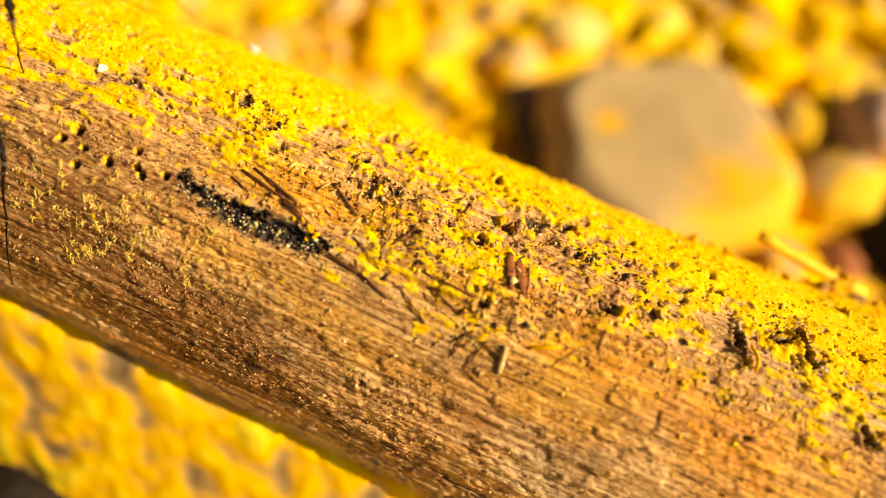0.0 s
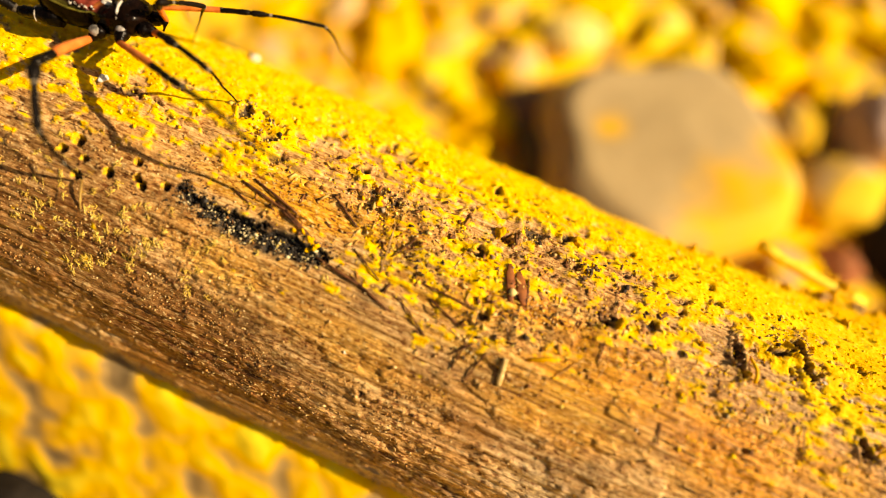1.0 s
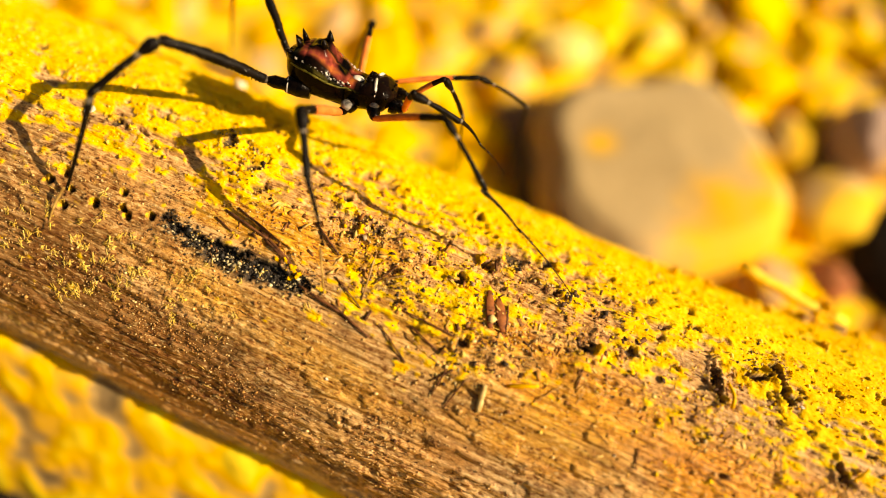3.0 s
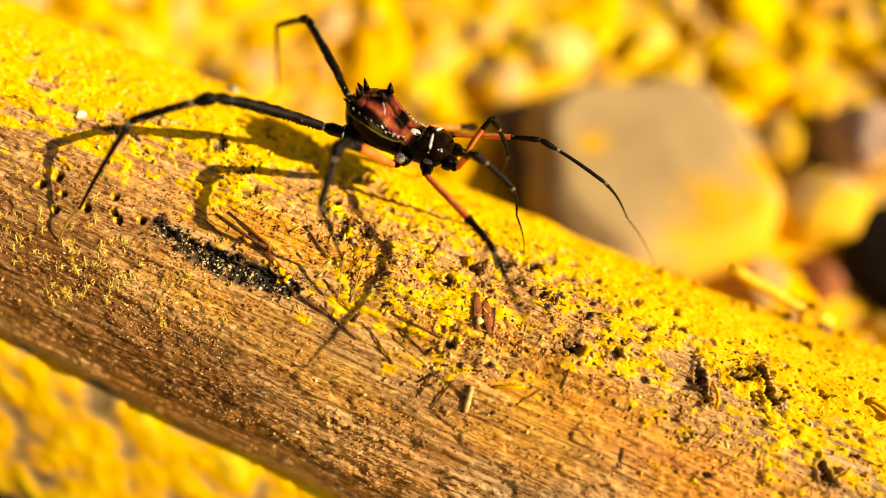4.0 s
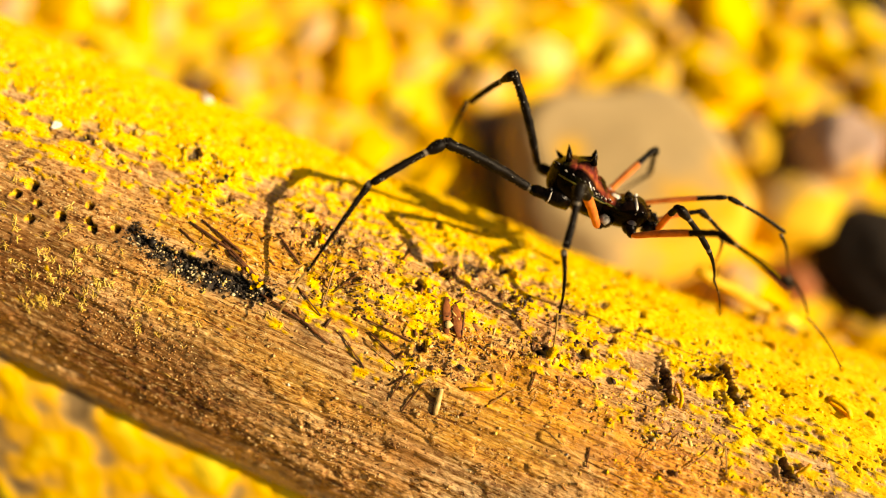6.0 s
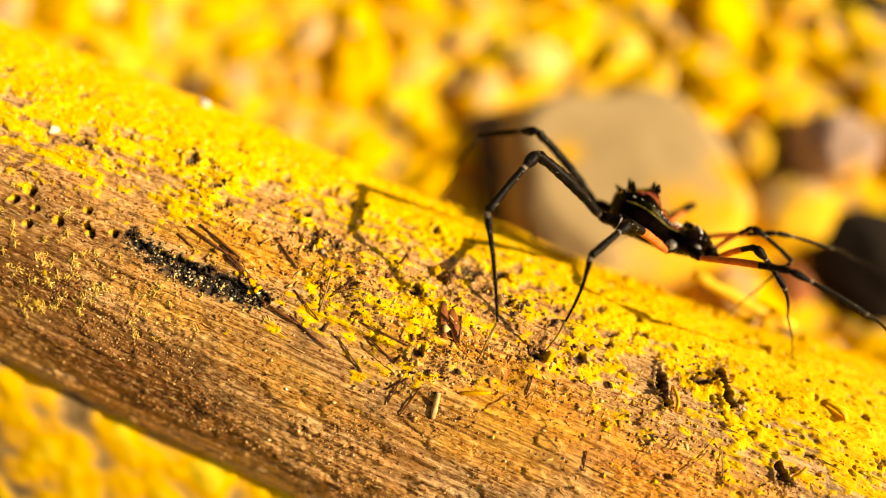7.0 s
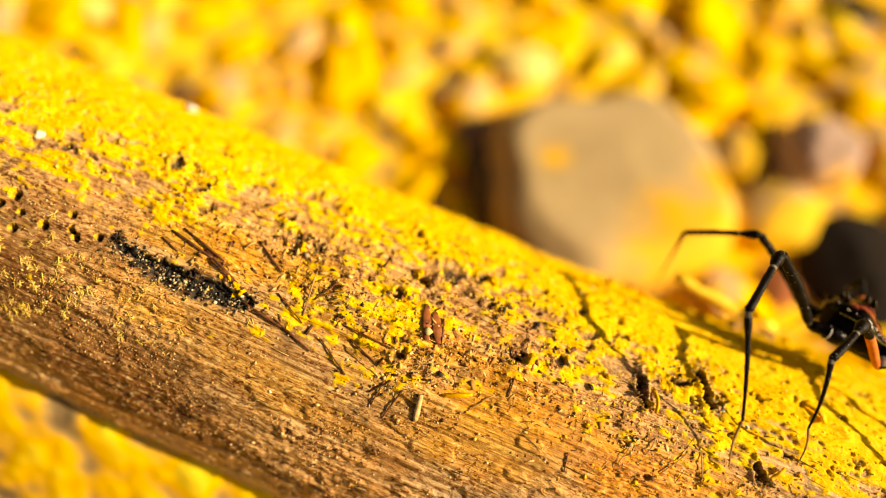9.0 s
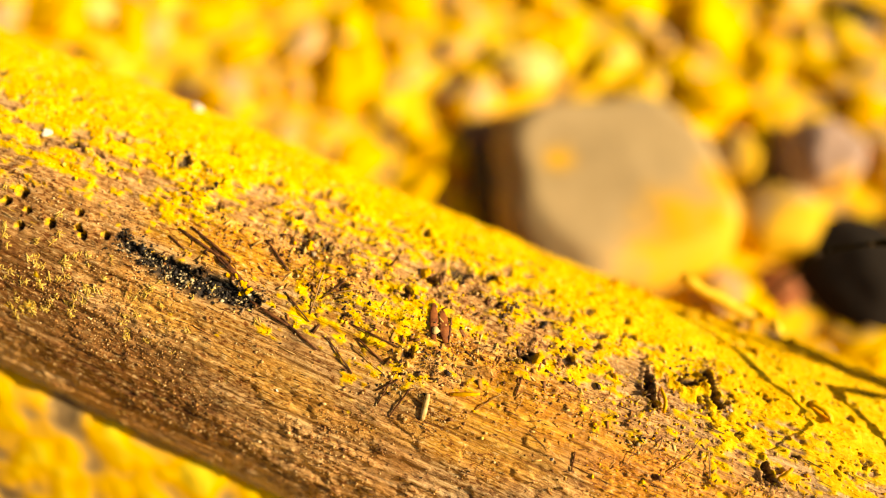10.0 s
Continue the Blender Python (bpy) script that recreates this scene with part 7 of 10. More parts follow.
    walk(legs["R4"]["tibia"], [
        (0, pose(-0.01465, -0.00568, 0.00337, 0.0, 32.8, -127.2)),
        (0.3, pose(-0.01436, -0.00571, 0.00381, 0.9, 38.5, -125.2)),
        (0.5, pose(-0.01437, -0.00555, 0.00391, 1.2, 39.7, -124.0)),
        (0.8, pose(-0.01406, -0.00543, 0.00440, 2.7, 38.8, -120.2)),
        (1, pose(-0.01409, -0.00485, 0.00466, 4.0, 44.0, -116.3)),
        (1.2, pose(-0.01385, -0.00423, 0.00518, 8.1, 47.1, -106.8)),
        (1.5, pose(-0.01317, -0.00375, 0.00595, 26.7, 45.2, -69.3)),
        (1.7, pose(-0.00933, -0.00833, 0.00569, -15.7, 35.2, -137.8)),
        (2, pose(-0.01021, -0.00823, 0.00543, 2.8, 27.1, -101.4)),
        (2.2, pose(-0.01079, -0.00813, 0.00523, -9.0, 32.7, -130.6)),
        (2.5, pose(-0.01213, -0.00785, 0.00454, -9.8, 24.8, -139.0)),
        (2.7, pose(-0.01303, -0.00787, 0.00356, -8.3, 26.2, -141.9)),
        (3.25, pose(-0.01409, -0.00642, 0.00365, -2.2, 39.4, -132.0)),
        (3.8, pose(-0.01493, -0.00740, -0.00033, -4.1, 10.9, -139.4)),
        (4, pose(-0.01375, -0.00755, 0.00293, -4.5, 19.5, -146.7)),
        (4.2, pose(-0.01108, -0.00746, 0.00564, 10.3, 49.4, -116.1)),
        (4.5, pose(-0.01250, -0.00730, 0.00472, 12.8, 30.1, -105.8)),
        (4.8, pose(-0.01303, -0.00704, 0.00442, 2.1, 38.5, -123.3)),
        (5, pose(-0.01342, -0.00655, 0.00441, -0.3, 27.1, -128.0)),
        (5.2, pose(-0.01377, -0.00653, 0.00399, -6.9, 28.1, -146.8)),
        (5.5, pose(-0.01532, -0.00592, 0.00167, -4.6, 19.2, -145.0)),
        (5.7, pose(-0.01584, -0.00563, -0.00022, -3.0, 19.4, -143.2)),
        (6.25, pose(-0.01456, -0.00558, 0.00359, 6.6, 42.9, -121.2)),
        (6.8, pose(-0.01434, -0.00665, 0.00301, 12.9, 44.9, -105.9)),
        (7, pose(-0.01489, -0.00592, 0.00272, 3.1, 47.4, -118.1)),
        (7.2, pose(-0.01482, -0.00590, 0.00290, -6.2, 41.5, -134.3)),
        (7.5, pose(-0.01455, -0.00590, 0.00338, -9.5, 31.2, -145.1)),
        (7.8, pose(-0.01523, -0.00628, 0.00143, -9.2, 28.2, -150.8)),
        (8, pose(-0.01520, -0.00646, 0.00123, -7.0, 25.2, -150.9)),
        (8.2, pose(-0.01550, -0.00621, 0.00042, -5.9, 23.7, -153.0)),
        (8.5, pose(-0.01568, -0.00608, -0.00066, -4.9, 20.6, -154.9)),
        (8.65, pose(-0.01497, -0.00454, 0.00357, 1.0, 4.8, -127.2)),
        (8.8, pose(-0.01412, -0.00536, 0.00436, 5.8, 26.1, -102.4)),
        (9, pose(-0.01374, -0.00581, 0.00456, 4.8, 37.9, -101.5)),
        (9.2, pose(-0.01376, -0.00569, 0.00460, -1.0, 33.2, -112.0)),
        (9.5, pose(-0.01360, -0.00566, 0.00481, -10.0, 27.9, -135.9)),
        (9.8, pose(-0.01402, -0.00812, 0.00135, -7.5, 10.9, -136.1)),
        (10, pose(-0.00951, -0.00574, 0.00728, 27.0, 39.0, -64.9)),
    ])
    walk(legs["R4"]["metatarsus"], [
        (0, pose(-0.01815, -0.01029, -0.00036, 0.0, 65.4, -81.6)),
        (0.3, pose(-0.01747, -0.01011, -0.00047, -6.0, 65.1, -90.5)),
        (0.5, pose(-0.01733, -0.00994, -0.00048, -4.1, 64.6, -89.8)),
        (0.8, pose(-0.01676, -0.01007, 0.00009, -3.1, 60.8, -89.9)),
        (1, pose(-0.01629, -0.00928, -0.00012, -0.8, 61.6, -87.5)),
        (1.2, pose(-0.01520, -0.00871, 0.00014, 5.0, 60.3, -78.9)),
        (1.5, pose(-0.01146, -0.00829, 0.00107, 26.2, 43.7, -41.9)),
        (1.7, pose(-0.01350, -0.01210, 0.00172, 33.1, 43.8, -16.1)),
        (2, pose(-0.01143, -0.01424, 0.00229, 173.6, 77.9, 127.5)),
        (2.2, pose(-0.01456, -0.01253, 0.00151, -127.2, 84.6, -172.8)),
        (2.5, pose(-0.01685, -0.01194, 0.00165, -89.9, 81.2, -135.3)),
        (2.7, pose(-0.01789, -0.01168, 0.00052, -97.4, 72.0, -142.9)),
        (3.25, pose(-0.01764, -0.01037, -0.00072, -58.5, 58.3, -121.8)),
        (3.8, pose(-0.02006, -0.01179, -0.00163, -53.6, 43.6, -138.2)),
        (4, pose(-0.01917, -0.01111, 0.00064, -31.3, 51.9, -122.2)),
        (4.2, pose(-0.01305, -0.01148, 0.00041, 47.6, 63.9, -18.4)),
        (4.5, pose(-0.01411, -0.01303, 0.00127, 54.6, 74.2, -11.0)),
        (4.8, pose(-0.01599, -0.01154, 0.00014, 29.5, 79.0, -36.7)),
        (5, pose(-0.01719, -0.01137, 0.00127, -21.0, 80.8, -88.0)),
        (5.2, pose(-0.01885, -0.00985, 0.00075, -40.7, 73.4, -108.1)),
        (5.5, pose(-0.02065, -0.00965, -0.00059, -34.0, 64.3, -113.0)),
        (5.7, pose(-0.02104, -0.00952, -0.00251, -28.7, 50.7, -118.0)),
        (6.25, pose(-0.01717, -0.00990, -0.00109, -7.4, 61.5, -95.6)),
        (6.8, pose(-0.01568, -0.01134, -0.00185, 46.5, 54.0, -17.0)),
        (7, pose(-0.01709, -0.01003, -0.00234, 33.1, 61.4, -19.8)),
        (7.2, pose(-0.01842, -0.00959, -0.00166, 23.8, 70.6, -29.9)),
        (7.5, pose(-0.01937, -0.00926, -0.00019, -38.0, 82.7, -92.9)),
        (7.8, pose(-0.02052, -0.00924, -0.00182, -48.2, 58.9, -120.1)),
        (8, pose(-0.02063, -0.00949, -0.00170, -43.1, 52.2, -131.3)),
        (8.2, pose(-0.02112, -0.00907, -0.00234, -37.7, 45.5, -140.8)),
        (8.5, pose(-0.02152, -0.00881, -0.00308, -31.8, 38.5, -147.8)),
        (8.65, pose(-0.01912, -0.01000, 0.00299, 19.0, 73.6, -90.6)),
        (8.8, pose(-0.01545, -0.01140, 0.00134, 75.9, 57.2, -3.6)),
        (9, pose(-0.01482, -0.01113, 0.00034, 41.8, 61.3, -26.9)),
        (9.2, pose(-0.01592, -0.01103, 0.00084, 17.6, 64.3, -47.5)),
        (9.5, pose(-0.01796, -0.00989, 0.00159, 16.7, 72.7, -48.4)),
        (9.8, pose(-0.01889, -0.01281, 0.00004, 143.5, 76.3, 80.0)),
        (10, pose(-0.00724, -0.01059, 0.00296, -112.1, 66.5, -172.8)),
    ])
    walk(legs["R4"]["tarsus"], [
        (0, pose(-0.01759, -0.01404, -0.00866, -0.0, 64.3, -82.6)),
        (0.3, pose(-0.01750, -0.01395, -0.00875, -5.7, 65.1, -91.0)),
        (0.5, pose(-0.01732, -0.01385, -0.00873, -3.9, 65.6, -90.4)),
        (0.8, pose(-0.01675, -0.01453, -0.00788, -3.3, 65.1, -91.0)),
        (1, pose(-0.01610, -0.01362, -0.00815, -0.5, 62.3, -88.0)),
        (1.2, pose(-0.01433, -0.01315, -0.00779, 4.7, 60.5, -80.4)),
        (1.5, pose(-0.00655, -0.01270, -0.00524, -49.1, 70.0, -138.6)),
        (1.7, pose(-0.00717, -0.01394, -0.00459, -70.4, 61.9, 173.0)),
        (2, pose(-0.01259, -0.01272, -0.00663, -0.1, 53.0, -107.5)),
        (2.2, pose(-0.01541, -0.01264, -0.00758, -11.5, 44.6, -127.7)),
        (2.5, pose(-0.01784, -0.01292, -0.00737, -21.6, 62.6, -148.8)),
        (2.7, pose(-0.02014, -0.01338, -0.00816, 9.7, 53.1, -108.6)),
        (3.25, pose(-0.02017, -0.01444, -0.00849, 0.2, 55.8, -120.1)),
        (3.8, pose(-0.02499, -0.01620, -0.00794, 3.5, 39.3, -114.2)),
        (4, pose(-0.02218, -0.01587, -0.00655, -11.2, 55.4, -138.8)),
        (4.2, pose(-0.00923, -0.01275, -0.00779, 31.6, 47.5, -73.5)),
        (4.5, pose(-0.01167, -0.01351, -0.00751, 6.4, 59.1, -102.0)),
        (4.8, pose(-0.01460, -0.01258, -0.00882, -3.1, 48.4, -114.9)),
        (5, pose(-0.01713, -0.01283, -0.00774, -8.9, 53.4, -126.3)),
        (5.2, pose(-0.01966, -0.01233, -0.00800, 1.3, 42.1, -111.9)),
        (5.5, pose(-0.02220, -0.01329, -0.00881, -4.9, 55.8, -122.3)),
        (5.7, pose(-0.02376, -0.01462, -0.00957, 5.9, 41.4, -105.5)),
        (6.25, pose(-0.01759, -0.01423, -0.00912, 9.9, 59.5, -96.0)),
        (6.8, pose(-0.01054, -0.01291, -0.00923, 171.4, 82.2, 66.1)),
        (7, pose(-0.01298, -0.01151, -0.01036, -115.4, 86.9, 139.5)),
        (7.2, pose(-0.01579, -0.01110, -0.01027, -79.1, 81.6, 175.9)),
        (7.5, pose(-0.01943, -0.01042, -0.00925, -13.5, 51.5, -120.4)),
        (7.8, pose(-0.02289, -0.01332, -0.00963, -10.1, 59.1, -120.4)),
        (8, pose(-0.02433, -0.01370, -0.00891, -9.8, 55.6, -123.8)),
        (8.2, pose(-0.02608, -0.01312, -0.00885, -6.3, 55.8, -122.1)),
        (8.5, pose(-0.02756, -0.01262, -0.00876, -9.8, 51.5, -130.6)),
        (8.65, pose(-0.01914, -0.01257, -0.00577, -153.4, 78.4, 83.5)),
        (8.8, pose(-0.01051, -0.01171, -0.00633, -131.5, 38.2, 59.3)),
        (9, pose(-0.01092, -0.01311, -0.00768, 145.3, 72.2, -32.6)),
        (9.2, pose(-0.01325, -0.01395, -0.00739, 177.2, 77.5, 0.4)),
        (9.5, pose(-0.01616, -0.01192, -0.00713, 105.4, 68.5, -73.6)),
        (9.8, pose(-0.01851, -0.01068, -0.00883, 100.5, 67.0, -79.0)),
        (10, pose(-0.01086, -0.01104, -0.00541, 85.1, 10.2, -100.6)),
    ])
    walk(legs["L1"]["femur"], [
        (0, pose(0.00456, 0.00100, -0.00097, -0.0, -58.5, -3.7)),
        (0.3, pose(0.00456, 0.00100, -0.00097, 2.5, -57.8, -7.6)),
        (0.5, pose(0.00456, 0.00100, -0.00097, 7.7, -56.9, -16.9)),
        (0.8, pose(0.00456, 0.00100, -0.00097, 23.8, -52.6, -46.0)),
        (1, pose(0.00456, 0.00100, -0.00097, 25.8, -51.3, -59.5)),
        (1.2, pose(0.00456, 0.00100, -0.00097, 37.3, -62.3, -87.8)),
        (1.35, pose(0.00456, 0.00100, -0.00097, -18.4, -60.9, -19.3)),
        (1.5, pose(0.00456, 0.00100, -0.00097, -30.2, -14.2, 13.1)),
        (1.7, pose(0.00456, 0.00100, -0.00097, -23.0, -20.9, 14.8)),
        (2, pose(0.00456, 0.00100, -0.00097, -10.0, -38.1, -4.4)),
        (2.2, pose(0.00456, 0.00100, -0.00097, -14.2, -12.6, 15.6)),
        (2.5, pose(0.00456, 0.00100, -0.00097, -3.8, -24.0, -12.9)),
        (2.7, pose(0.00456, 0.00100, -0.00097, -1.8, -38.1, -15.4)),
        (3.25, pose(0.00456, 0.00100, -0.00097, -17.2, -47.9, 15.0)),
        (3.8, pose(0.00456, 0.00100, -0.00097, -15.2, -63.2, 18.7)),
        (4, pose(0.00456, 0.00100, -0.00097, -31.9, -63.8, 49.0)),
        (4.2, pose(0.00456, 0.00100, -0.00097, -44.2, -43.2, 81.9)),
        (4.35, pose(0.00456, 0.00100, -0.00097, -17.7, -36.2, 50.3)),
        (4.5, pose(0.00456, 0.00100, -0.00097, -6.8, -0.6, 24.6)),
        (4.8, pose(0.00456, 0.00100, -0.00097, -5.3, -1.8, 35.7)),
        (5, pose(0.00456, 0.00100, -0.00097, -4.1, -12.8, 36.9)),
        (5.2, pose(0.00456, 0.00100, -0.00097, -9.0, -13.0, 71.6)),
        (5.5, pose(0.00456, 0.00100, -0.00097, -1.0, -33.5, 52.6)),
        (5.7, pose(0.00456, 0.00100, -0.00097, 6.0, -19.2, 32.6)),
        (6.25, pose(0.00456, 0.00100, -0.00097, 19.4, -49.3, -0.8)),
        (6.8, pose(0.00456, 0.00100, -0.00097, 16.2, -58.6, -3.5)),
        (7, pose(0.00456, 0.00100, -0.00097, 17.9, -58.6, -12.5)),
        (7.2, pose(0.00456, 0.00100, -0.00097, 23.2, -59.1, -27.7)),
        (7.5, pose(0.00456, 0.00100, -0.00097, 1.7, -63.1, -3.9)),
        (7.8, pose(0.00456, 0.00100, -0.00097, -5.4, -67.3, 4.0)),
        (8, pose(0.00456, 0.00100, -0.00097, -8.4, -70.7, 7.2)),
        (8.2, pose(0.00456, 0.00100, -0.00097, -16.0, -72.0, 15.1)),
        (8.5, pose(0.00456, 0.00100, -0.00097, -1.7, -78.3, 0.3)),
        (8.8, pose(0.00456, 0.00100, -0.00097, 43.7, -75.7, -46.1)),
        (9, pose(0.00456, 0.00100, -0.00097, 33.3, -72.5, -35.3)),
        (9.2, pose(0.00456, 0.00100, -0.00097, 19.2, -69.5, -20.3)),
        (9.5, pose(0.00456, 0.00100, -0.00097, 7.3, -65.6, -10.2)),
        (9.8, pose(0.00456, 0.00100, -0.00097, 3.7, -62.9, -7.5)),
        (10, pose(0.00456, 0.00100, -0.00097, 3.0, -61.0, -7.8)),
    ])
    walk(legs["L1"]["tibia"], [
        (0, pose(0.00668, 0.00087, 0.00250, 0.0, 53.0, 74.8)),
        (0.3, pose(0.00671, 0.00072, 0.00247, 0.5, 51.0, 75.5)),
        (0.5, pose(0.00669, 0.00036, 0.00244, -1.5, 46.3, 72.2)),
        (0.8, pose(0.00628, -0.00077, 0.00226, -6.1, 26.8, 61.3)),
        (1, pose(0.00585, -0.00118, 0.00221, -1.5, 26.8, 70.2)),
        (1.2, pose(0.00464, -0.00088, 0.00263, -14.6, 26.7, 31.6)),
        (1.35, pose(0.00643, 0.00035, 0.00258, -17.4, 29.9, 13.7)),
        (1.5, pose(0.00840, 0.00190, 0.00003, -16.9, 35.0, 4.0)),
        (1.7, pose(0.00824, 0.00197, 0.00048, 8.2, 60.7, 40.1)),
        (2, pose(0.00775, 0.00076, 0.00154, -1.8, 59.2, 27.9)),
        (2.2, pose(0.00839, 0.00207, -0.00008, -21.1, 31.7, -7.5)),
        (2.5, pose(0.00819, 0.00017, 0.00068, -2.7, 53.6, 17.7)),
        (2.7, pose(0.00765, 0.00015, 0.00154, -0.4, 51.3, 20.4)),
        (3.25, pose(0.00720, 0.00171, 0.00205, 17.2, 65.2, 47.4)),
        (3.8, pose(0.00630, 0.00159, 0.00266, 1.6, 61.3, 30.7)),
        (4, pose(0.00574, 0.00236, 0.00268, -3.7, 60.3, 23.2)),
        (4.2, pose(0.00498, 0.00394, 0.00181, -1.9, 49.3, 24.6)),
        (4.35, pose(0.00666, 0.00353, 0.00143, -10.7, 48.4, 8.3)),
        (4.5, pose(0.00826, 0.00270, -0.00093, -10.7, 40.0, 3.2)),
        (4.8, pose(0.00786, 0.00338, -0.00084, -5.3, 40.3, 8.8)),
        (5, pose(0.00774, 0.00339, -0.00007, -7.4, 52.3, 2.5)),
        (5.2, pose(0.00582, 0.00476, -0.00006, -1.1, 49.8, 10.2)),
        (5.5, pose(0.00663, 0.00370, 0.00127, 1.1, 15.8, 14.7)),
        (5.7, pose(0.00780, 0.00307, 0.00037, -0.9, 28.6, 8.7)),
        (6.25, pose(0.00721, 0.00097, 0.00211, 7.0, 29.0, 29.6)),
        (6.8, pose(0.00668, 0.00087, 0.00250, -5.5, 18.2, -5.1)),
        (7, pose(0.00663, 0.00055, 0.00250, -5.7, 18.2, -11.8)),
        (7.2, pose(0.00641, 0.00003, 0.00252, 7.9, 28.3, 27.7)),
        (7.5, pose(0.00640, 0.00088, 0.00266, 14.5, 41.7, 47.3)),
        (7.8, pose(0.00613, 0.00111, 0.00278, 12.8, 41.4, 51.2)),
        (8, pose(0.00589, 0.00117, 0.00287, 8.8, 39.6, 49.6)),
        (8.2, pose(0.00578, 0.00133, 0.00290, 5.6, 43.1, 47.5)),
        (8.5, pose(0.00538, 0.00101, 0.00301, 3.6, 38.0, 46.2)),
        (8.8, pose(0.00526, 0.00028, 0.00297, 6.0, 36.1, 53.7)),
        (9, pose(0.00556, 0.00030, 0.00291, 7.0, 40.1, 59.1)),
        (9.2, pose(0.00590, 0.00051, 0.00284, 7.7, 45.0, 63.9)),
        (9.5, pose(0.00622, 0.00071, 0.00273, 9.5, 50.1, 70.6)),
        (9.8, pose(0.00640, 0.00076, 0.00265, 11.1, 52.7, 77.3)),
        (10, pose(0.00652, 0.00074, 0.00259, 11.0, 52.7, 81.9)),
    ])
    walk(legs["L1"]["metatarsus"], [
        (0, pose(0.00743, 0.00362, -0.00128, 0.0, 48.5, 68.9)),
        (0.3, pose(0.00746, 0.00360, -0.00121, 2.1, 49.4, 72.7)),
        (0.5, pose(0.00769, 0.00348, -0.00098, 9.3, 54.5, 85.7)),
        (0.8, pose(0.00831, 0.00293, 0.00013, 38.9, 48.3, 138.6)),
        (1, pose(0.00728, 0.00279, 0.00007, 31.4, 48.6, 142.5)),
        (1.2, pose(0.00824, 0.00133, 0.00050, 27.6, 48.3, 149.8)),
        (1.35, pose(0.01041, 0.00132, 0.00022, -3.0, 57.4, 110.8)),
        (1.5, pose(0.01227, 0.00217, -0.00268, -29.4, 53.5, 67.6)),
        (1.7, pose(0.01001, 0.00346, -0.00365, -7.6, 68.9, 92.1)),
        (2, pose(0.00990, 0.00189, -0.00252, 8.4, 59.0, 113.0)),
        (2.2, pose(0.01238, 0.00155, -0.00257, -41.9, 53.0, 38.7)),
        (2.5, pose(0.01086, 0.00103, -0.00313, -8.8, 54.3, 75.7)),
        (2.7, pose(0.01042, 0.00118, -0.00216, -7.2, 67.4, 77.6)),
        (3.25, pose(0.00854, 0.00317, -0.00225, -16.7, 75.8, 67.6)),
        (3.8, pose(0.00826, 0.00275, -0.00149, 6.9, 64.2, 94.9)),
        (4, pose(0.00789, 0.00328, -0.00143, 6.0, 65.5, 96.1)),
        (4.2, pose(0.00778, 0.00522, -0.00178, -37.3, 70.2, 49.8)),
        (4.35, pose(0.00977, 0.00398, -0.00210, -25.0, 58.7, 54.1)),
        (4.5, pose(0.01188, 0.00290, -0.00397, -18.0, 47.8, 55.4)),
        (4.8, pose(0.01143, 0.00393, -0.00390, -10.3, 50.8, 61.0)),
        (5, pose(0.01062, 0.00351, -0.00381, -6.5, 63.3, 63.0)),
        (5.2, pose(0.00882, 0.00530, -0.00367, 7.7, 57.5, 82.1)),
        (5.5, pose(0.01103, 0.00485, -0.00001, -28.3, 35.5, 23.1)),
        (5.7, pose(0.01190, 0.00370, -0.00190, -28.1, 47.7, 9.4)),
        (6.25, pose(0.01081, 0.00301, -0.00018, 68.7, 73.4, 112.5)),
        (6.8, pose(0.01116, 0.00047, 0.00102, 92.9, 56.7, 171.9)),
        (7, pose(0.01103, -0.00037, 0.00102, 73.0, 70.9, 150.0)),
        (7.2, pose(0.01010, 0.00197, 0.00027, 41.3, 68.3, 116.2)),
        (7.5, pose(0.00879, 0.00347, -0.00049, 1.8, 66.4, 73.8)),
        (7.8, pose(0.00835, 0.00388, -0.00035, -6.2, 59.8, 62.5)),
        (8, pose(0.00826, 0.00395, -0.00015, -7.9, 57.5, 57.5)),
        (8.2, pose(0.00811, 0.00388, -0.00034, -9.6, 56.2, 51.7)),
        (8.5, pose(0.00796, 0.00370, 0.00010, -8.2, 52.6, 50.0)),
        (8.8, pose(0.00753, 0.00336, 0.00018, -3.2, 40.6, 55.3)),
        (9, pose(0.00742, 0.00341, -0.00014, -0.6, 40.3, 59.0)),
        (9.2, pose(0.00737, 0.00351, -0.00051, 0.9, 42.3, 61.8)),
        (9.5, pose(0.00722, 0.00357, -0.00090, 1.8, 42.5, 64.0)),
        (9.8, pose(0.00703, 0.00356, -0.00112, 1.9, 40.1, 65.2)),
        (10, pose(0.00692, 0.00358, -0.00118, 2.0, 37.3, 66.3)),
    ])
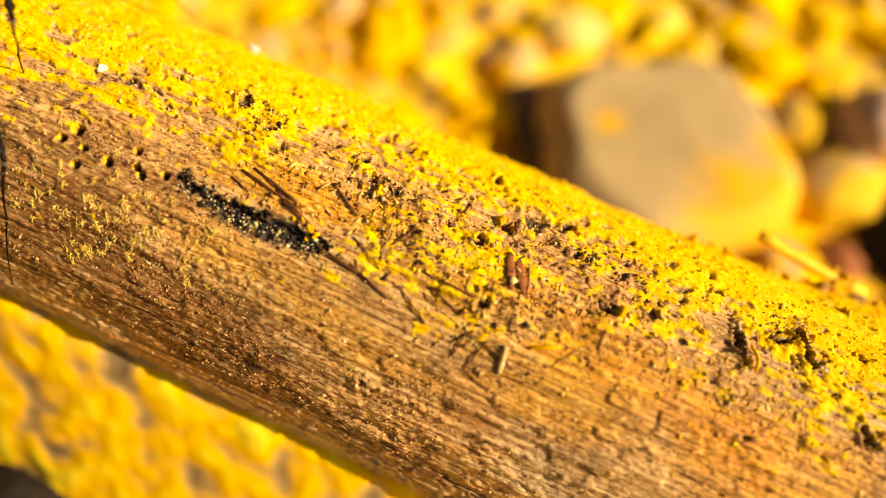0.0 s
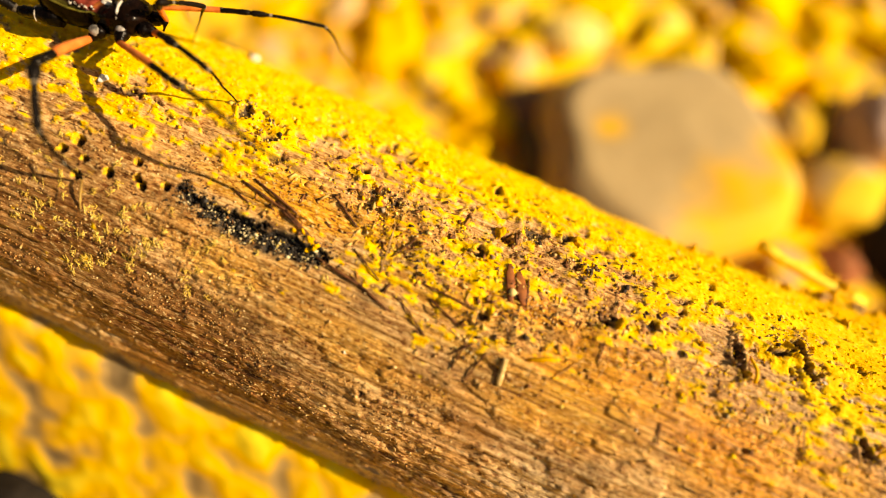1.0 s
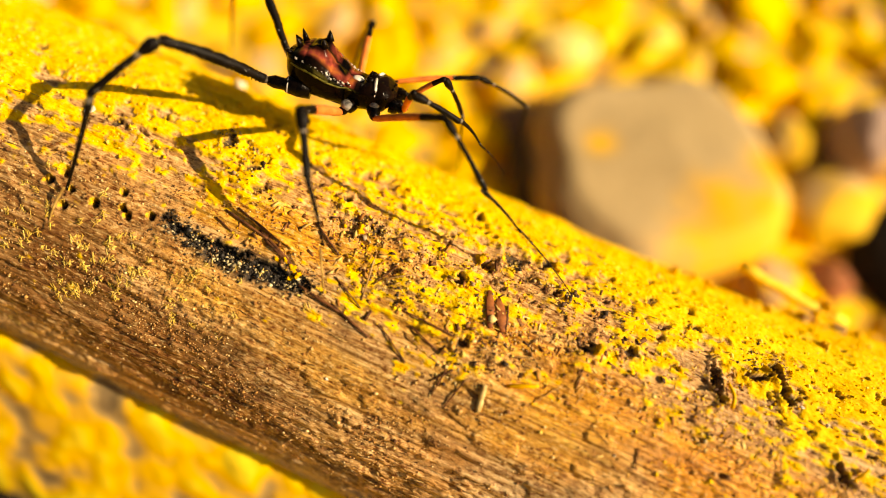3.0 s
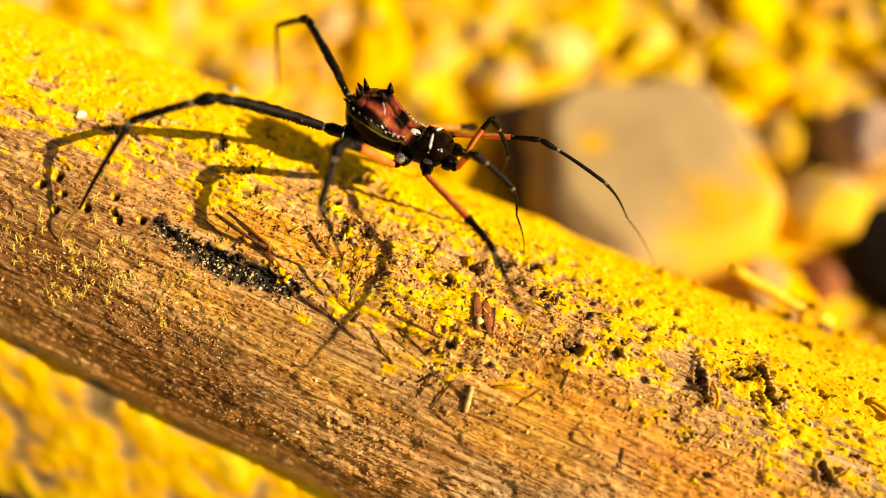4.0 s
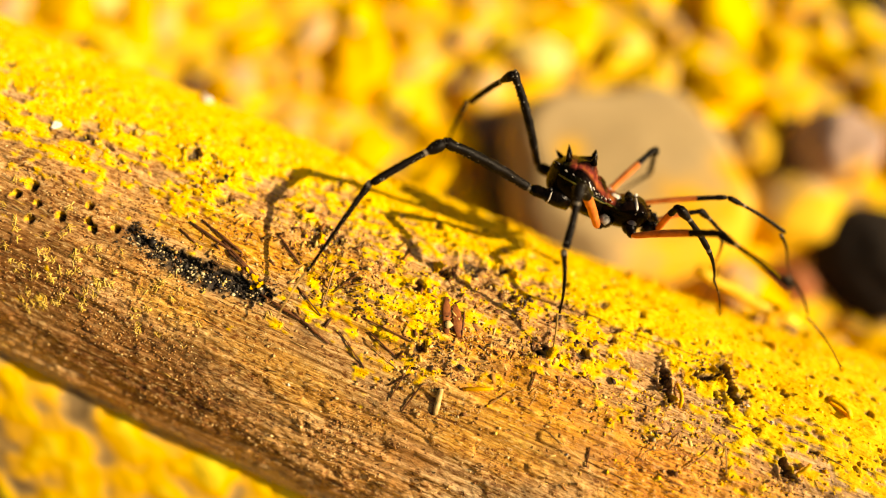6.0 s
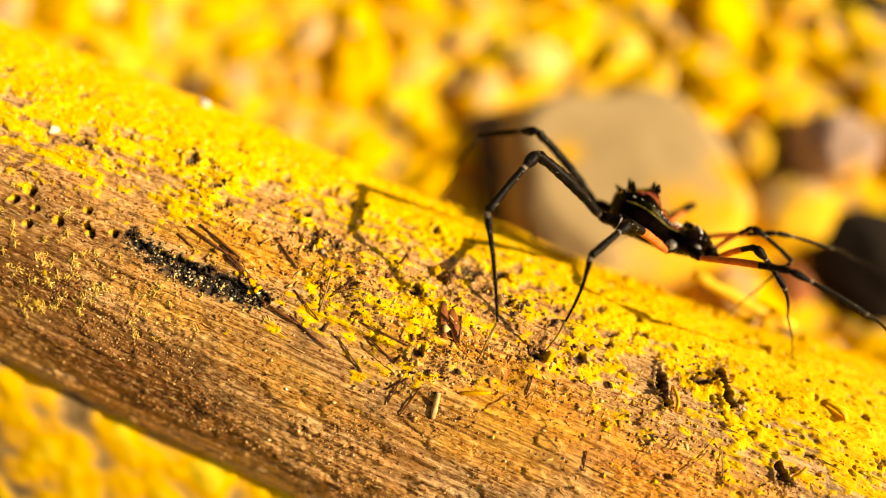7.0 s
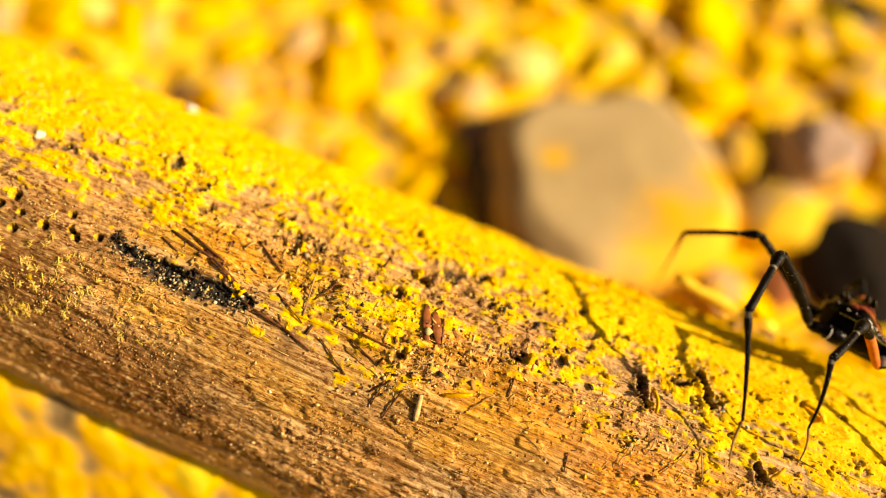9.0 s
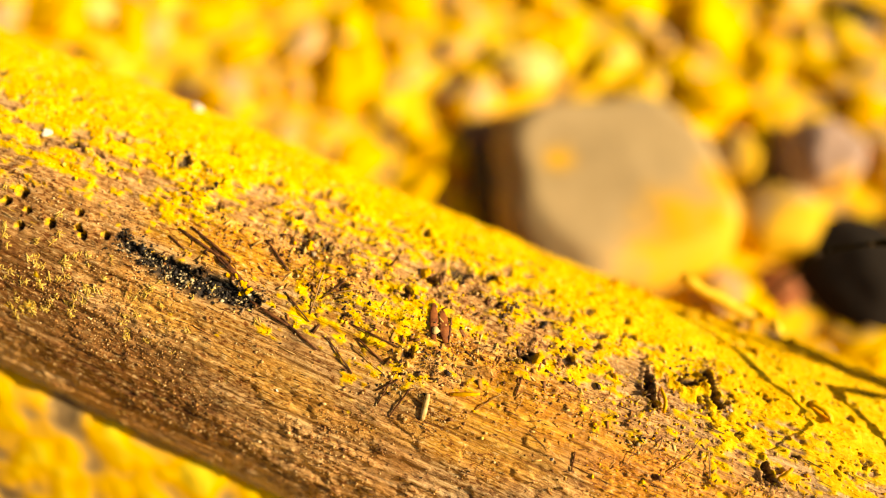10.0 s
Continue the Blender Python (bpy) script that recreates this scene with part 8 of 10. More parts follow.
    walk(legs["L1"]["tarsus"], [
        (0, pose(0.00839, 0.00609, -0.00427, 0.0, 47.0, 69.0)),
        (0.3, pose(0.00823, 0.00608, -0.00424, 2.2, 47.1, 72.9)),
        (0.5, pose(0.00786, 0.00579, -0.00423, 8.9, 52.6, 85.6)),
        (0.8, pose(0.00631, 0.00469, -0.00286, 42.7, 55.4, 143.3)),
        (1, pose(0.00519, 0.00440, -0.00292, 38.0, 55.2, 152.9)),
        (1.2, pose(0.00594, 0.00266, -0.00248, 36.8, 52.7, 166.6)),
        (1.35, pose(0.00965, 0.00333, -0.00314, -5.3, 65.3, 116.6)),
        (1.5, pose(0.01318, 0.00437, -0.00589, -39.1, 54.4, 63.6)),
        (1.7, pose(0.00995, 0.00490, -0.00737, -50.1, 79.5, 51.9)),
        (2, pose(0.00909, 0.00378, -0.00594, 23.6, 69.3, 127.4)),
        (2.2, pose(0.01425, 0.00305, -0.00576, -107.7, 70.8, -6.5)),
        (2.5, pose(0.01143, 0.00329, -0.00637, -46.0, 76.2, 57.3)),
        (2.7, pose(0.01075, 0.00268, -0.00584, -54.1, 82.8, 49.1)),
        (3.25, pose(0.00891, 0.00408, -0.00612, -35.9, 75.0, 67.6)),
        (3.8, pose(0.00811, 0.00448, -0.00509, -7.4, 74.0, 97.1)),
        (4, pose(0.00772, 0.00493, -0.00506, 1.5, 75.8, 106.3)),
        (4.2, pose(0.00865, 0.00626, -0.00553, -107.7, 74.6, -4.7)),
        (4.35, pose(0.01098, 0.00566, -0.00552, -56.5, 66.1, 29.5)),
        (4.5, pose(0.01340, 0.00511, -0.00693, -32.7, 54.2, 44.3)),
        (4.8, pose(0.01266, 0.00613, -0.00699, -17.5, 56.0, 55.7)),
        (5, pose(0.01144, 0.00511, -0.00738, -21.2, 76.0, 51.7)),
        (5.2, pose(0.00912, 0.00743, -0.00704, 13.7, 66.5, 88.3)),
        (5.5, pose(0.01402, 0.00612, -0.00233, -42.9, 33.5, 4.9)),
        (5.7, pose(0.01455, 0.00414, -0.00485, -41.4, 48.1, -13.6)),
        (6.25, pose(0.01037, 0.00407, -0.00401, 77.4, 72.1, 111.1)),
        (6.8, pose(0.00899, 0.00078, -0.00231, 103.7, 53.9, 177.2)),
        (7, pose(0.00990, 0.00029, -0.00275, 88.0, 72.4, 159.8)),
        (7.2, pose(0.00945, 0.00330, -0.00344, 34.4, 66.1, 115.0)),
        (7.5, pose(0.00924, 0.00501, -0.00415, -2.8, 64.4, 73.5)),
        (7.8, pose(0.00928, 0.00566, -0.00380, -9.2, 57.4, 62.7)),
        (8, pose(0.00941, 0.00576, -0.00352, -10.0, 55.0, 57.6)),
        (8.2, pose(0.00949, 0.00562, -0.00366, -11.1, 54.0, 51.8)),
        (8.5, pose(0.00952, 0.00556, -0.00307, -9.3, 50.3, 50.1)),
        (8.8, pose(0.00925, 0.00585, -0.00242, -4.1, 38.2, 55.6)),
        (9, pose(0.00899, 0.00601, -0.00272, -1.4, 38.3, 59.2)),
        (9.2, pose(0.00876, 0.00612, -0.00320, 0.3, 40.7, 62.0)),
        (9.5, pose(0.00851, 0.00622, -0.00359, 1.3, 41.1, 64.2)),
        (9.8, pose(0.00832, 0.00633, -0.00369, 1.5, 39.0, 65.2)),
        (10, pose(0.00820, 0.00648, -0.00360, 1.6, 36.4, 66.3)),
    ])
    walk(legs["L2"]["femur"], [
        (0, pose(0.00251, 0.00287, -0.00122, 0.0, -31.5, 8.9)),
        (0.3, pose(0.00251, 0.00287, -0.00122, 2.6, -31.9, 2.3)),
        (0.5, pose(0.00251, 0.00287, -0.00122, 10.0, -37.0, -16.5)),
        (0.65, pose(0.00251, 0.00287, -0.00122, 5.5, -34.7, -11.9)),
        (0.8, pose(0.00251, 0.00287, -0.00122, -2.1, 10.7, 23.5)),
        (1, pose(0.00251, 0.00287, -0.00122, -2.0, -1.2, 16.0)),
        (1.2, pose(0.00251, 0.00287, -0.00122, -1.5, 0.5, 19.4)),
        (1.5, pose(0.00251, 0.00287, -0.00122, -0.7, -19.6, 15.6)),
        (1.7, pose(0.00251, 0.00287, -0.00122, -0.6, -25.3, 16.1)),
        (2, pose(0.00251, 0.00287, -0.00122, -4.0, -18.0, 28.6)),
        (2.2, pose(0.00251, 0.00287, -0.00122, -3.3, -12.3, 30.3)),
        (2.5, pose(0.00251, 0.00287, -0.00122, -1.8, -3.0, 23.9)),
        (2.7, pose(0.00251, 0.00287, -0.00122, -1.2, -1.7, 18.4)),
        (3.25, pose(0.00251, 0.00287, -0.00122, -0.8, -17.6, 17.3)),
        (3.8, pose(0.00251, 0.00287, -0.00122, 4.4, -16.3, -5.2)),
        (4, pose(0.00251, 0.00287, -0.00122, 0.9, -18.3, 5.6)),
        (4.2, pose(0.00251, 0.00287, -0.00122, 2.2, -28.5, 0.5)),
        (4.5, pose(0.00251, 0.00287, -0.00122, 2.4, -31.6, -1.5)),
        (4.8, pose(0.00251, 0.00287, -0.00122, 0.2, -28.5, 2.8)),
        (5, pose(0.00251, 0.00287, -0.00122, -1.2, -29.6, 6.5)),
        (5.2, pose(0.00251, 0.00287, -0.00122, 3.1, -14.7, -7.4)),
        (5.5, pose(0.00251, 0.00287, -0.00122, 5.4, -18.5, -21.6)),
        (5.7, pose(0.00251, 0.00287, -0.00122, 0.1, -24.0, -7.1)),
        (6.25, pose(0.00251, 0.00287, -0.00122, -4.3, -30.0, 5.5)),
        (6.8, pose(0.00251, 0.00287, -0.00122, 3.7, -32.1, -12.3)),
        (7, pose(0.00251, 0.00287, -0.00122, 4.1, -29.8, -15.6)),
        (7.2, pose(0.00251, 0.00287, -0.00122, -5.0, -33.3, 4.8)),
        (7.5, pose(0.00251, 0.00287, -0.00122, -7.9, -30.0, 15.1)),
        (7.8, pose(0.00251, 0.00287, -0.00122, -6.0, -28.3, 15.4)),
        (8, pose(0.00251, 0.00287, -0.00122, -4.5, -27.2, 15.4)),
        (8.2, pose(0.00251, 0.00287, -0.00122, -3.4, -26.5, 15.5)),
        (8.5, pose(0.00251, 0.00287, -0.00122, -2.3, -25.5, 14.7)),
        (8.8, pose(0.00251, 0.00287, -0.00122, -1.5, -24.9, 14.1)),
        (9, pose(0.00251, 0.00287, -0.00122, -1.4, -25.2, 15.1)),
        (9.2, pose(0.00251, 0.00287, -0.00122, -1.6, -25.8, 16.7)),
        (9.5, pose(0.00251, 0.00287, -0.00122, -1.7, -26.2, 18.3)),
        (9.8, pose(0.00251, 0.00287, -0.00122, -1.4, -26.2, 18.5)),
        (10, pose(0.00251, 0.00287, -0.00122, -0.7, -26.1, 17.7)),
    ])
    walk(legs["L2"]["tibia"], [
        (0, pose(0.00921, 0.00392, 0.00293, -0.0, 43.3, 53.0)),
        (0.3, pose(0.00925, 0.00314, 0.00298, 1.5, 46.3, 55.9)),
        (0.5, pose(0.00860, 0.00107, 0.00356, 26.8, 60.2, 97.6)),
        (0.65, pose(0.00891, 0.00153, 0.00330, -2.2, 40.4, 60.0)),
        (0.8, pose(0.00968, 0.00599, -0.00269, -14.4, 12.2, 23.7)),
        (1, pose(0.01015, 0.00506, -0.00106, -11.0, 11.4, 22.4)),
        (1.2, pose(0.01001, 0.00551, -0.00129, -8.4, 3.7, 20.8)),
        (1.5, pose(0.00972, 0.00489, 0.00144, -4.0, 20.9, 35.4)),
        (1.7, pose(0.00942, 0.00486, 0.00218, -2.3, 20.1, 37.8)),
        (2, pose(0.00915, 0.00649, 0.00124, -4.3, 28.6, 29.5)),
        (2.2, pose(0.00922, 0.00679, 0.00048, -4.5, 28.1, 26.1)),
        (2.5, pose(0.00977, 0.00608, -0.00081, -4.0, 16.9, 23.8)),
        (2.7, pose(0.01005, 0.00538, -0.00099, -1.8, 24.8, 28.2)),
        (3.25, pose(0.00974, 0.00513, 0.00118, -3.1, 30.2, 23.2)),
        (3.8, pose(0.01011, 0.00218, 0.00100, -9.0, 16.3, 0.9)),
        (4, pose(0.01002, 0.00361, 0.00128, -7.6, 13.1, -3.3)),
        (4.2, pose(0.00949, 0.00294, 0.00257, -5.4, 15.8, -2.0)),
        (4.5, pose(0.00928, 0.00269, 0.00295, -3.5, 5.0, 2.0)),
        (4.8, pose(0.00949, 0.00322, 0.00257, -2.6, -4.5, 7.4)),
        (5, pose(0.00938, 0.00366, 0.00270, -1.7, -11.4, 5.0)),
        (5.2, pose(0.01013, 0.00188, 0.00080, 0.5, -5.9, -10.9)),
        (5.5, pose(0.00952, 0.00011, 0.00130, 7.8, 30.0, 32.0)),
        (5.7, pose(0.00971, 0.00197, 0.00202, -4.0, 0.9, -13.4)),
        (6.25, pose(0.00937, 0.00353, 0.00275, 2.1, 20.5, 21.7)),
        (6.8, pose(0.00909, 0.00143, 0.00300, 1.6, -2.9, 22.2)),
        (7, pose(0.00915, 0.00101, 0.00273, 1.3, -1.6, 19.3)),
        (7.2, pose(0.00913, 0.00342, 0.00314, 3.1, 28.5, 31.1)),
        (7.5, pose(0.00916, 0.00467, 0.00275, 7.0, 42.2, 41.8)),
        (7.8, pose(0.00926, 0.00473, 0.00255, 12.4, 48.4, 55.1)),
        (8, pose(0.00933, 0.00475, 0.00242, 13.0, 50.4, 61.6)),
        (8.2, pose(0.00937, 0.00477, 0.00232, 12.0, 51.5, 65.5)),
        (8.5, pose(0.00945, 0.00470, 0.00220, 13.1, 51.6, 72.4)),
        (8.8, pose(0.00951, 0.00463, 0.00212, 12.9, 50.5, 77.8)),
        (9, pose(0.00946, 0.00474, 0.00217, 7.7, 51.6, 74.4)),
        (9.2, pose(0.00937, 0.00493, 0.00224, 2.3, 52.7, 68.5)),
        (9.5, pose(0.00928, 0.00511, 0.00229, -1.3, 52.9, 63.4)),
        (9.8, pose(0.00928, 0.00514, 0.00229, -1.1, 52.4, 63.3)),
        (10, pose(0.00931, 0.00504, 0.00227, 0.9, 51.5, 66.2)),
    ])
    walk(legs["L2"]["metatarsus"], [
        (0, pose(0.01207, 0.00772, -0.00155, 0.0, 61.2, 88.4)),
        (0.3, pose(0.01179, 0.00688, -0.00175, 35.5, 57.6, 142.3)),
        (0.5, pose(0.00817, 0.00430, -0.00211, 2.2, 56.6, 103.9)),
        (0.65, pose(0.01140, 0.00584, -0.00093, -32.0, 50.2, 49.6)),
        (0.8, pose(0.01552, 0.00856, -0.00407, -36.8, 23.6, 22.3)),
        (1, pose(0.01608, 0.00750, -0.00235, 5.4, 57.4, 83.9)),
        (1.2, pose(0.01611, 0.00783, -0.00171, 8.1, 59.3, 90.1)),
        (1.5, pose(0.01470, 0.00843, -0.00089, 16.5, 62.2, 106.0)),
        (1.7, pose(0.01426, 0.00863, -0.00007, 12.5, 62.7, 106.2)),
        (2, pose(0.01414, 0.00932, -0.00189, 100.8, 85.3, -164.3)),
        (2.2, pose(0.01440, 0.00932, -0.00260, 143.8, 78.3, -121.0)),
        (2.5, pose(0.01549, 0.00861, -0.00270, 113.7, 78.2, -151.7)),
        (2.7, pose(0.01528, 0.00818, -0.00374, 60.2, 81.0, 154.1)),
        (3.25, pose(0.01494, 0.00735, -0.00210, -53.8, 70.9, 38.7)),
        (3.8, pose(0.01638, 0.00228, -0.00083, -51.0, 43.0, 22.3)),
        (4, pose(0.01638, 0.00324, -0.00020, -42.3, 46.9, 14.6)),
        (4.2, pose(0.01578, 0.00272, 0.00079, -32.8, 51.3, 12.7)),
        (4.5, pose(0.01578, 0.00292, 0.00238, -8.4, 35.9, 43.4)),
        (4.8, pose(0.01595, 0.00406, 0.00308, -9.1, 17.7, 35.3)),
        (5, pose(0.01576, 0.00422, 0.00400, -9.8, 0.9, 10.9)),
        (5.2, pose(0.01652, 0.00065, 0.00147, -8.0, 12.1, 3.4)),
        (5.5, pose(0.01432, 0.00311, -0.00196, -0.3, 34.0, 22.4)),
        (5.7, pose(0.01607, 0.00046, 0.00191, 2.3, 37.1, 28.2)),
        (6.25, pose(0.01505, 0.00579, 0.00046, 5.0, 48.2, 34.5)),
        (6.8, pose(0.01514, 0.00390, 0.00333, -0.5, 5.6, 23.0)),
        (7, pose(0.01532, 0.00318, 0.00292, 0.8, 6.7, 37.8)),
        (7.2, pose(0.01405, 0.00639, 0.00002, 1.4, 43.5, 40.2)),
        (7.5, pose(0.01277, 0.00790, -0.00164, 3.6, 47.4, 45.0)),
        (7.8, pose(0.01174, 0.00829, -0.00234, 3.6, 38.9, 46.6)),
        (8, pose(0.01131, 0.00842, -0.00262, 2.6, 34.7, 46.4)),
        (8.2, pose(0.01106, 0.00848, -0.00279, 1.7, 32.0, 45.8)),
        (8.5, pose(0.01068, 0.00857, -0.00292, 0.9, 26.4, 44.7)),
        (8.8, pose(0.01039, 0.00869, -0.00293, 0.4, 21.9, 44.0)),
        (9, pose(0.01055, 0.00865, -0.00295, 0.5, 25.1, 44.7)),
        (9.2, pose(0.01082, 0.00861, -0.00296, 0.7, 30.3, 45.6)),
        (9.5, pose(0.01105, 0.00864, -0.00293, 0.8, 34.8, 46.3)),
        (9.8, pose(0.01107, 0.00870, -0.00290, 0.9, 35.3, 47.1)),
        (10, pose(0.01096, 0.00876, -0.00284, 1.1, 33.5, 48.0)),
    ])
    walk(legs["L2"]["tarsus"], [
        (0, pose(0.01214, 0.01014, -0.00595, -0.0, 61.2, 88.2)),
        (0.3, pose(0.00966, 0.00853, -0.00599, 37.1, 57.5, 144.6)),
        (0.5, pose(0.00751, 0.00698, -0.00630, -2.0, 60.4, 98.8)),
        (0.65, pose(0.01348, 0.00829, -0.00479, -32.4, 53.7, 50.6)),
        (0.8, pose(0.01978, 0.01030, -0.00608, -38.8, 31.7, 22.9)),
        (1, pose(0.01637, 0.01019, -0.00658, 2.1, 59.6, 77.4)),
        (1.2, pose(0.01610, 0.01039, -0.00602, 8.8, 62.9, 88.4)),
        (1.5, pose(0.01406, 0.01068, -0.00533, 18.4, 66.1, 105.8)),
        (1.7, pose(0.01362, 0.01084, -0.00453, 19.2, 66.8, 106.7)),
        (2, pose(0.01375, 0.00921, -0.00690, 120.5, 84.9, -151.0)),
        (2.2, pose(0.01387, 0.00845, -0.00752, 152.6, 77.2, -118.6)),
        (2.5, pose(0.01459, 0.00812, -0.00762, 127.6, 78.0, -144.2)),
        (2.7, pose(0.01457, 0.00852, -0.00870, 74.9, 81.9, 162.4)),
        (3.25, pose(0.01622, 0.00838, -0.00684, -50.5, 71.1, 35.9)),
        (3.8, pose(0.01978, 0.00367, -0.00426, -47.8, 42.7, 20.7)),
        (4, pose(0.01970, 0.00411, -0.00386, -38.4, 48.5, 15.9)),
        (4.2, pose(0.01884, 0.00341, -0.00312, -31.8, 51.9, 10.6)),
        (4.5, pose(0.01874, 0.00572, -0.00057, -6.2, 36.8, 43.6)),
        (4.8, pose(0.01986, 0.00682, 0.00156, -8.0, 18.1, 34.1)),
        (5, pose(0.02069, 0.00517, 0.00392, -9.0, 4.1, 13.6)),
        (5.2, pose(0.02142, 0.00094, 0.00042, -5.8, 22.8, 18.7)),
        (5.5, pose(0.01817, 0.00469, -0.00477, -4.0, 34.2, 19.8)),
        (5.7, pose(0.01960, 0.00235, -0.00112, 4.7, 39.8, 36.6)),
        (6.25, pose(0.01781, 0.00769, -0.00329, 1.7, 48.3, 33.2)),
        (6.8, pose(0.01974, 0.00585, 0.00284, -2.9, 6.4, 22.0)),
        (7, pose(0.01926, 0.00623, 0.00233, -0.8, 7.5, 36.7)),
        (7.2, pose(0.01683, 0.00874, -0.00344, 0.2, 44.0, 39.0)),
        (7.5, pose(0.01518, 0.01030, -0.00534, 3.1, 47.6, 44.6)),
        (7.8, pose(0.01442, 0.01113, -0.00549, 3.6, 38.6, 47.0)),
        (8, pose(0.01416, 0.01140, -0.00548, 2.7, 34.4, 46.9)),
        (8.2, pose(0.01403, 0.01153, -0.00545, 1.7, 31.7, 46.3)),
        (8.5, pose(0.01387, 0.01173, -0.00515, 1.0, 26.1, 45.3)),
        (8.8, pose(0.01374, 0.01193, -0.00480, 0.6, 21.1, 45.1)),
        (9, pose(0.01378, 0.01185, -0.00509, 0.6, 24.6, 45.6)),
        (9.2, pose(0.01385, 0.01170, -0.00550, 0.7, 30.1, 46.2)),
        (9.5, pose(0.01390, 0.01162, -0.00579, 0.8, 34.6, 46.9)),
        (9.8, pose(0.01386, 0.01169, -0.00580, 0.9, 35.1, 47.7)),
        (10, pose(0.01376, 0.01187, -0.00561, 1.2, 33.1, 48.8)),
    ])
    walk(legs["L3"]["femur"], [
        (0, pose(-0.00052, 0.00265, -0.00178, 0.0, -36.4, 107.1)),
        (0.3, pose(-0.00052, 0.00265, -0.00178, 0.2, -36.9, 106.8)),
        (0.5, pose(-0.00052, 0.00265, -0.00178, 0.8, -37.2, 105.2)),
        (0.8, pose(-0.00052, 0.00265, -0.00178, 3.3, -37.2, 99.2)),
        (1, pose(-0.00052, 0.00265, -0.00178, 6.4, -35.4, 90.4)),
        (1.2, pose(-0.00052, 0.00265, -0.00178, 11.6, -30.5, 73.8)),
        (1.5, pose(-0.00052, 0.00265, -0.00178, 21.9, -15.9, 31.4)),
        (1.7, pose(-0.00052, 0.00265, -0.00178, 9.8, -22.6, 57.7)),
        (2, pose(-0.00052, 0.00265, -0.00178, 5.2, -5.2, 69.2)),
        (2.2, pose(-0.00052, 0.00265, -0.00178, 3.8, 2.0, 73.1)),
        (2.5, pose(-0.00052, 0.00265, -0.00178, 2.0, -10.0, 89.0)),
        (2.7, pose(-0.00052, 0.00265, -0.00178, -0.4, -7.8, 105.4)),
        (3.25, pose(-0.00052, 0.00265, -0.00178, 4.2, -20.8, 81.8)),
        (3.8, pose(-0.00052, 0.00265, -0.00178, 2.4, 23.6, 46.0)),
        (4, pose(-0.00052, 0.00265, -0.00178, 3.7, 16.7, 53.4)),
        (4.2, pose(-0.00052, 0.00265, -0.00178, 5.4, 16.4, 65.8)),
        (4.5, pose(-0.00052, 0.00265, -0.00178, 4.7, 11.6, 69.1)),
        (4.8, pose(-0.00052, 0.00265, -0.00178, 5.0, 10.5, 79.1)),
        (5, pose(-0.00052, 0.00265, -0.00178, 5.0, 10.4, 88.3)),
        (5.2, pose(-0.00052, 0.00265, -0.00178, 5.2, 18.8, 96.2)),
        (5.5, pose(-0.00052, 0.00265, -0.00178, 11.4, 13.9, 82.9)),
        (5.7, pose(-0.00052, 0.00265, -0.00178, -7.7, 7.9, 87.7)),
        (5.975, pose(-0.00052, 0.00265, -0.00178, 6.7, -41.4, 56.2)),
        (6.25, pose(-0.00052, 0.00265, -0.00178, 5.2, -32.6, 55.9)),
        (6.8, pose(-0.00052, 0.00265, -0.00178, 8.2, -29.9, 44.7)),
        (7, pose(-0.00052, 0.00265, -0.00178, 3.3, -28.3, 52.6)),
        (7.2, pose(-0.00052, 0.00265, -0.00178, -0.8, -28.2, 61.9)),
        (7.5, pose(-0.00052, 0.00265, -0.00178, -10.6, -37.6, 86.1)),
        (7.8, pose(-0.00052, 0.00265, -0.00178, -13.6, -38.6, 98.1)),
        (8, pose(-0.00052, 0.00265, -0.00178, -12.0, -39.3, 101.9)),
        (8.2, pose(-0.00052, 0.00265, -0.00178, -9.7, -39.8, 103.5)),
        (8.5, pose(-0.00052, 0.00265, -0.00178, -7.7, -40.2, 104.3)),
        (8.8, pose(-0.00052, 0.00265, -0.00178, -5.9, -39.9, 104.6)),
        (9, pose(-0.00052, 0.00265, -0.00178, -4.7, -39.8, 105.1)),
        (9.2, pose(-0.00052, 0.00265, -0.00178, -3.8, -39.2, 105.7)),
        (9.5, pose(-0.00052, 0.00265, -0.00178, -3.1, -38.1, 106.3)),
        (9.8, pose(-0.00052, 0.00265, -0.00178, -2.4, -37.4, 106.5)),
        (10, pose(-0.00052, 0.00265, -0.00178, -1.8, -37.1, 106.4)),
    ])
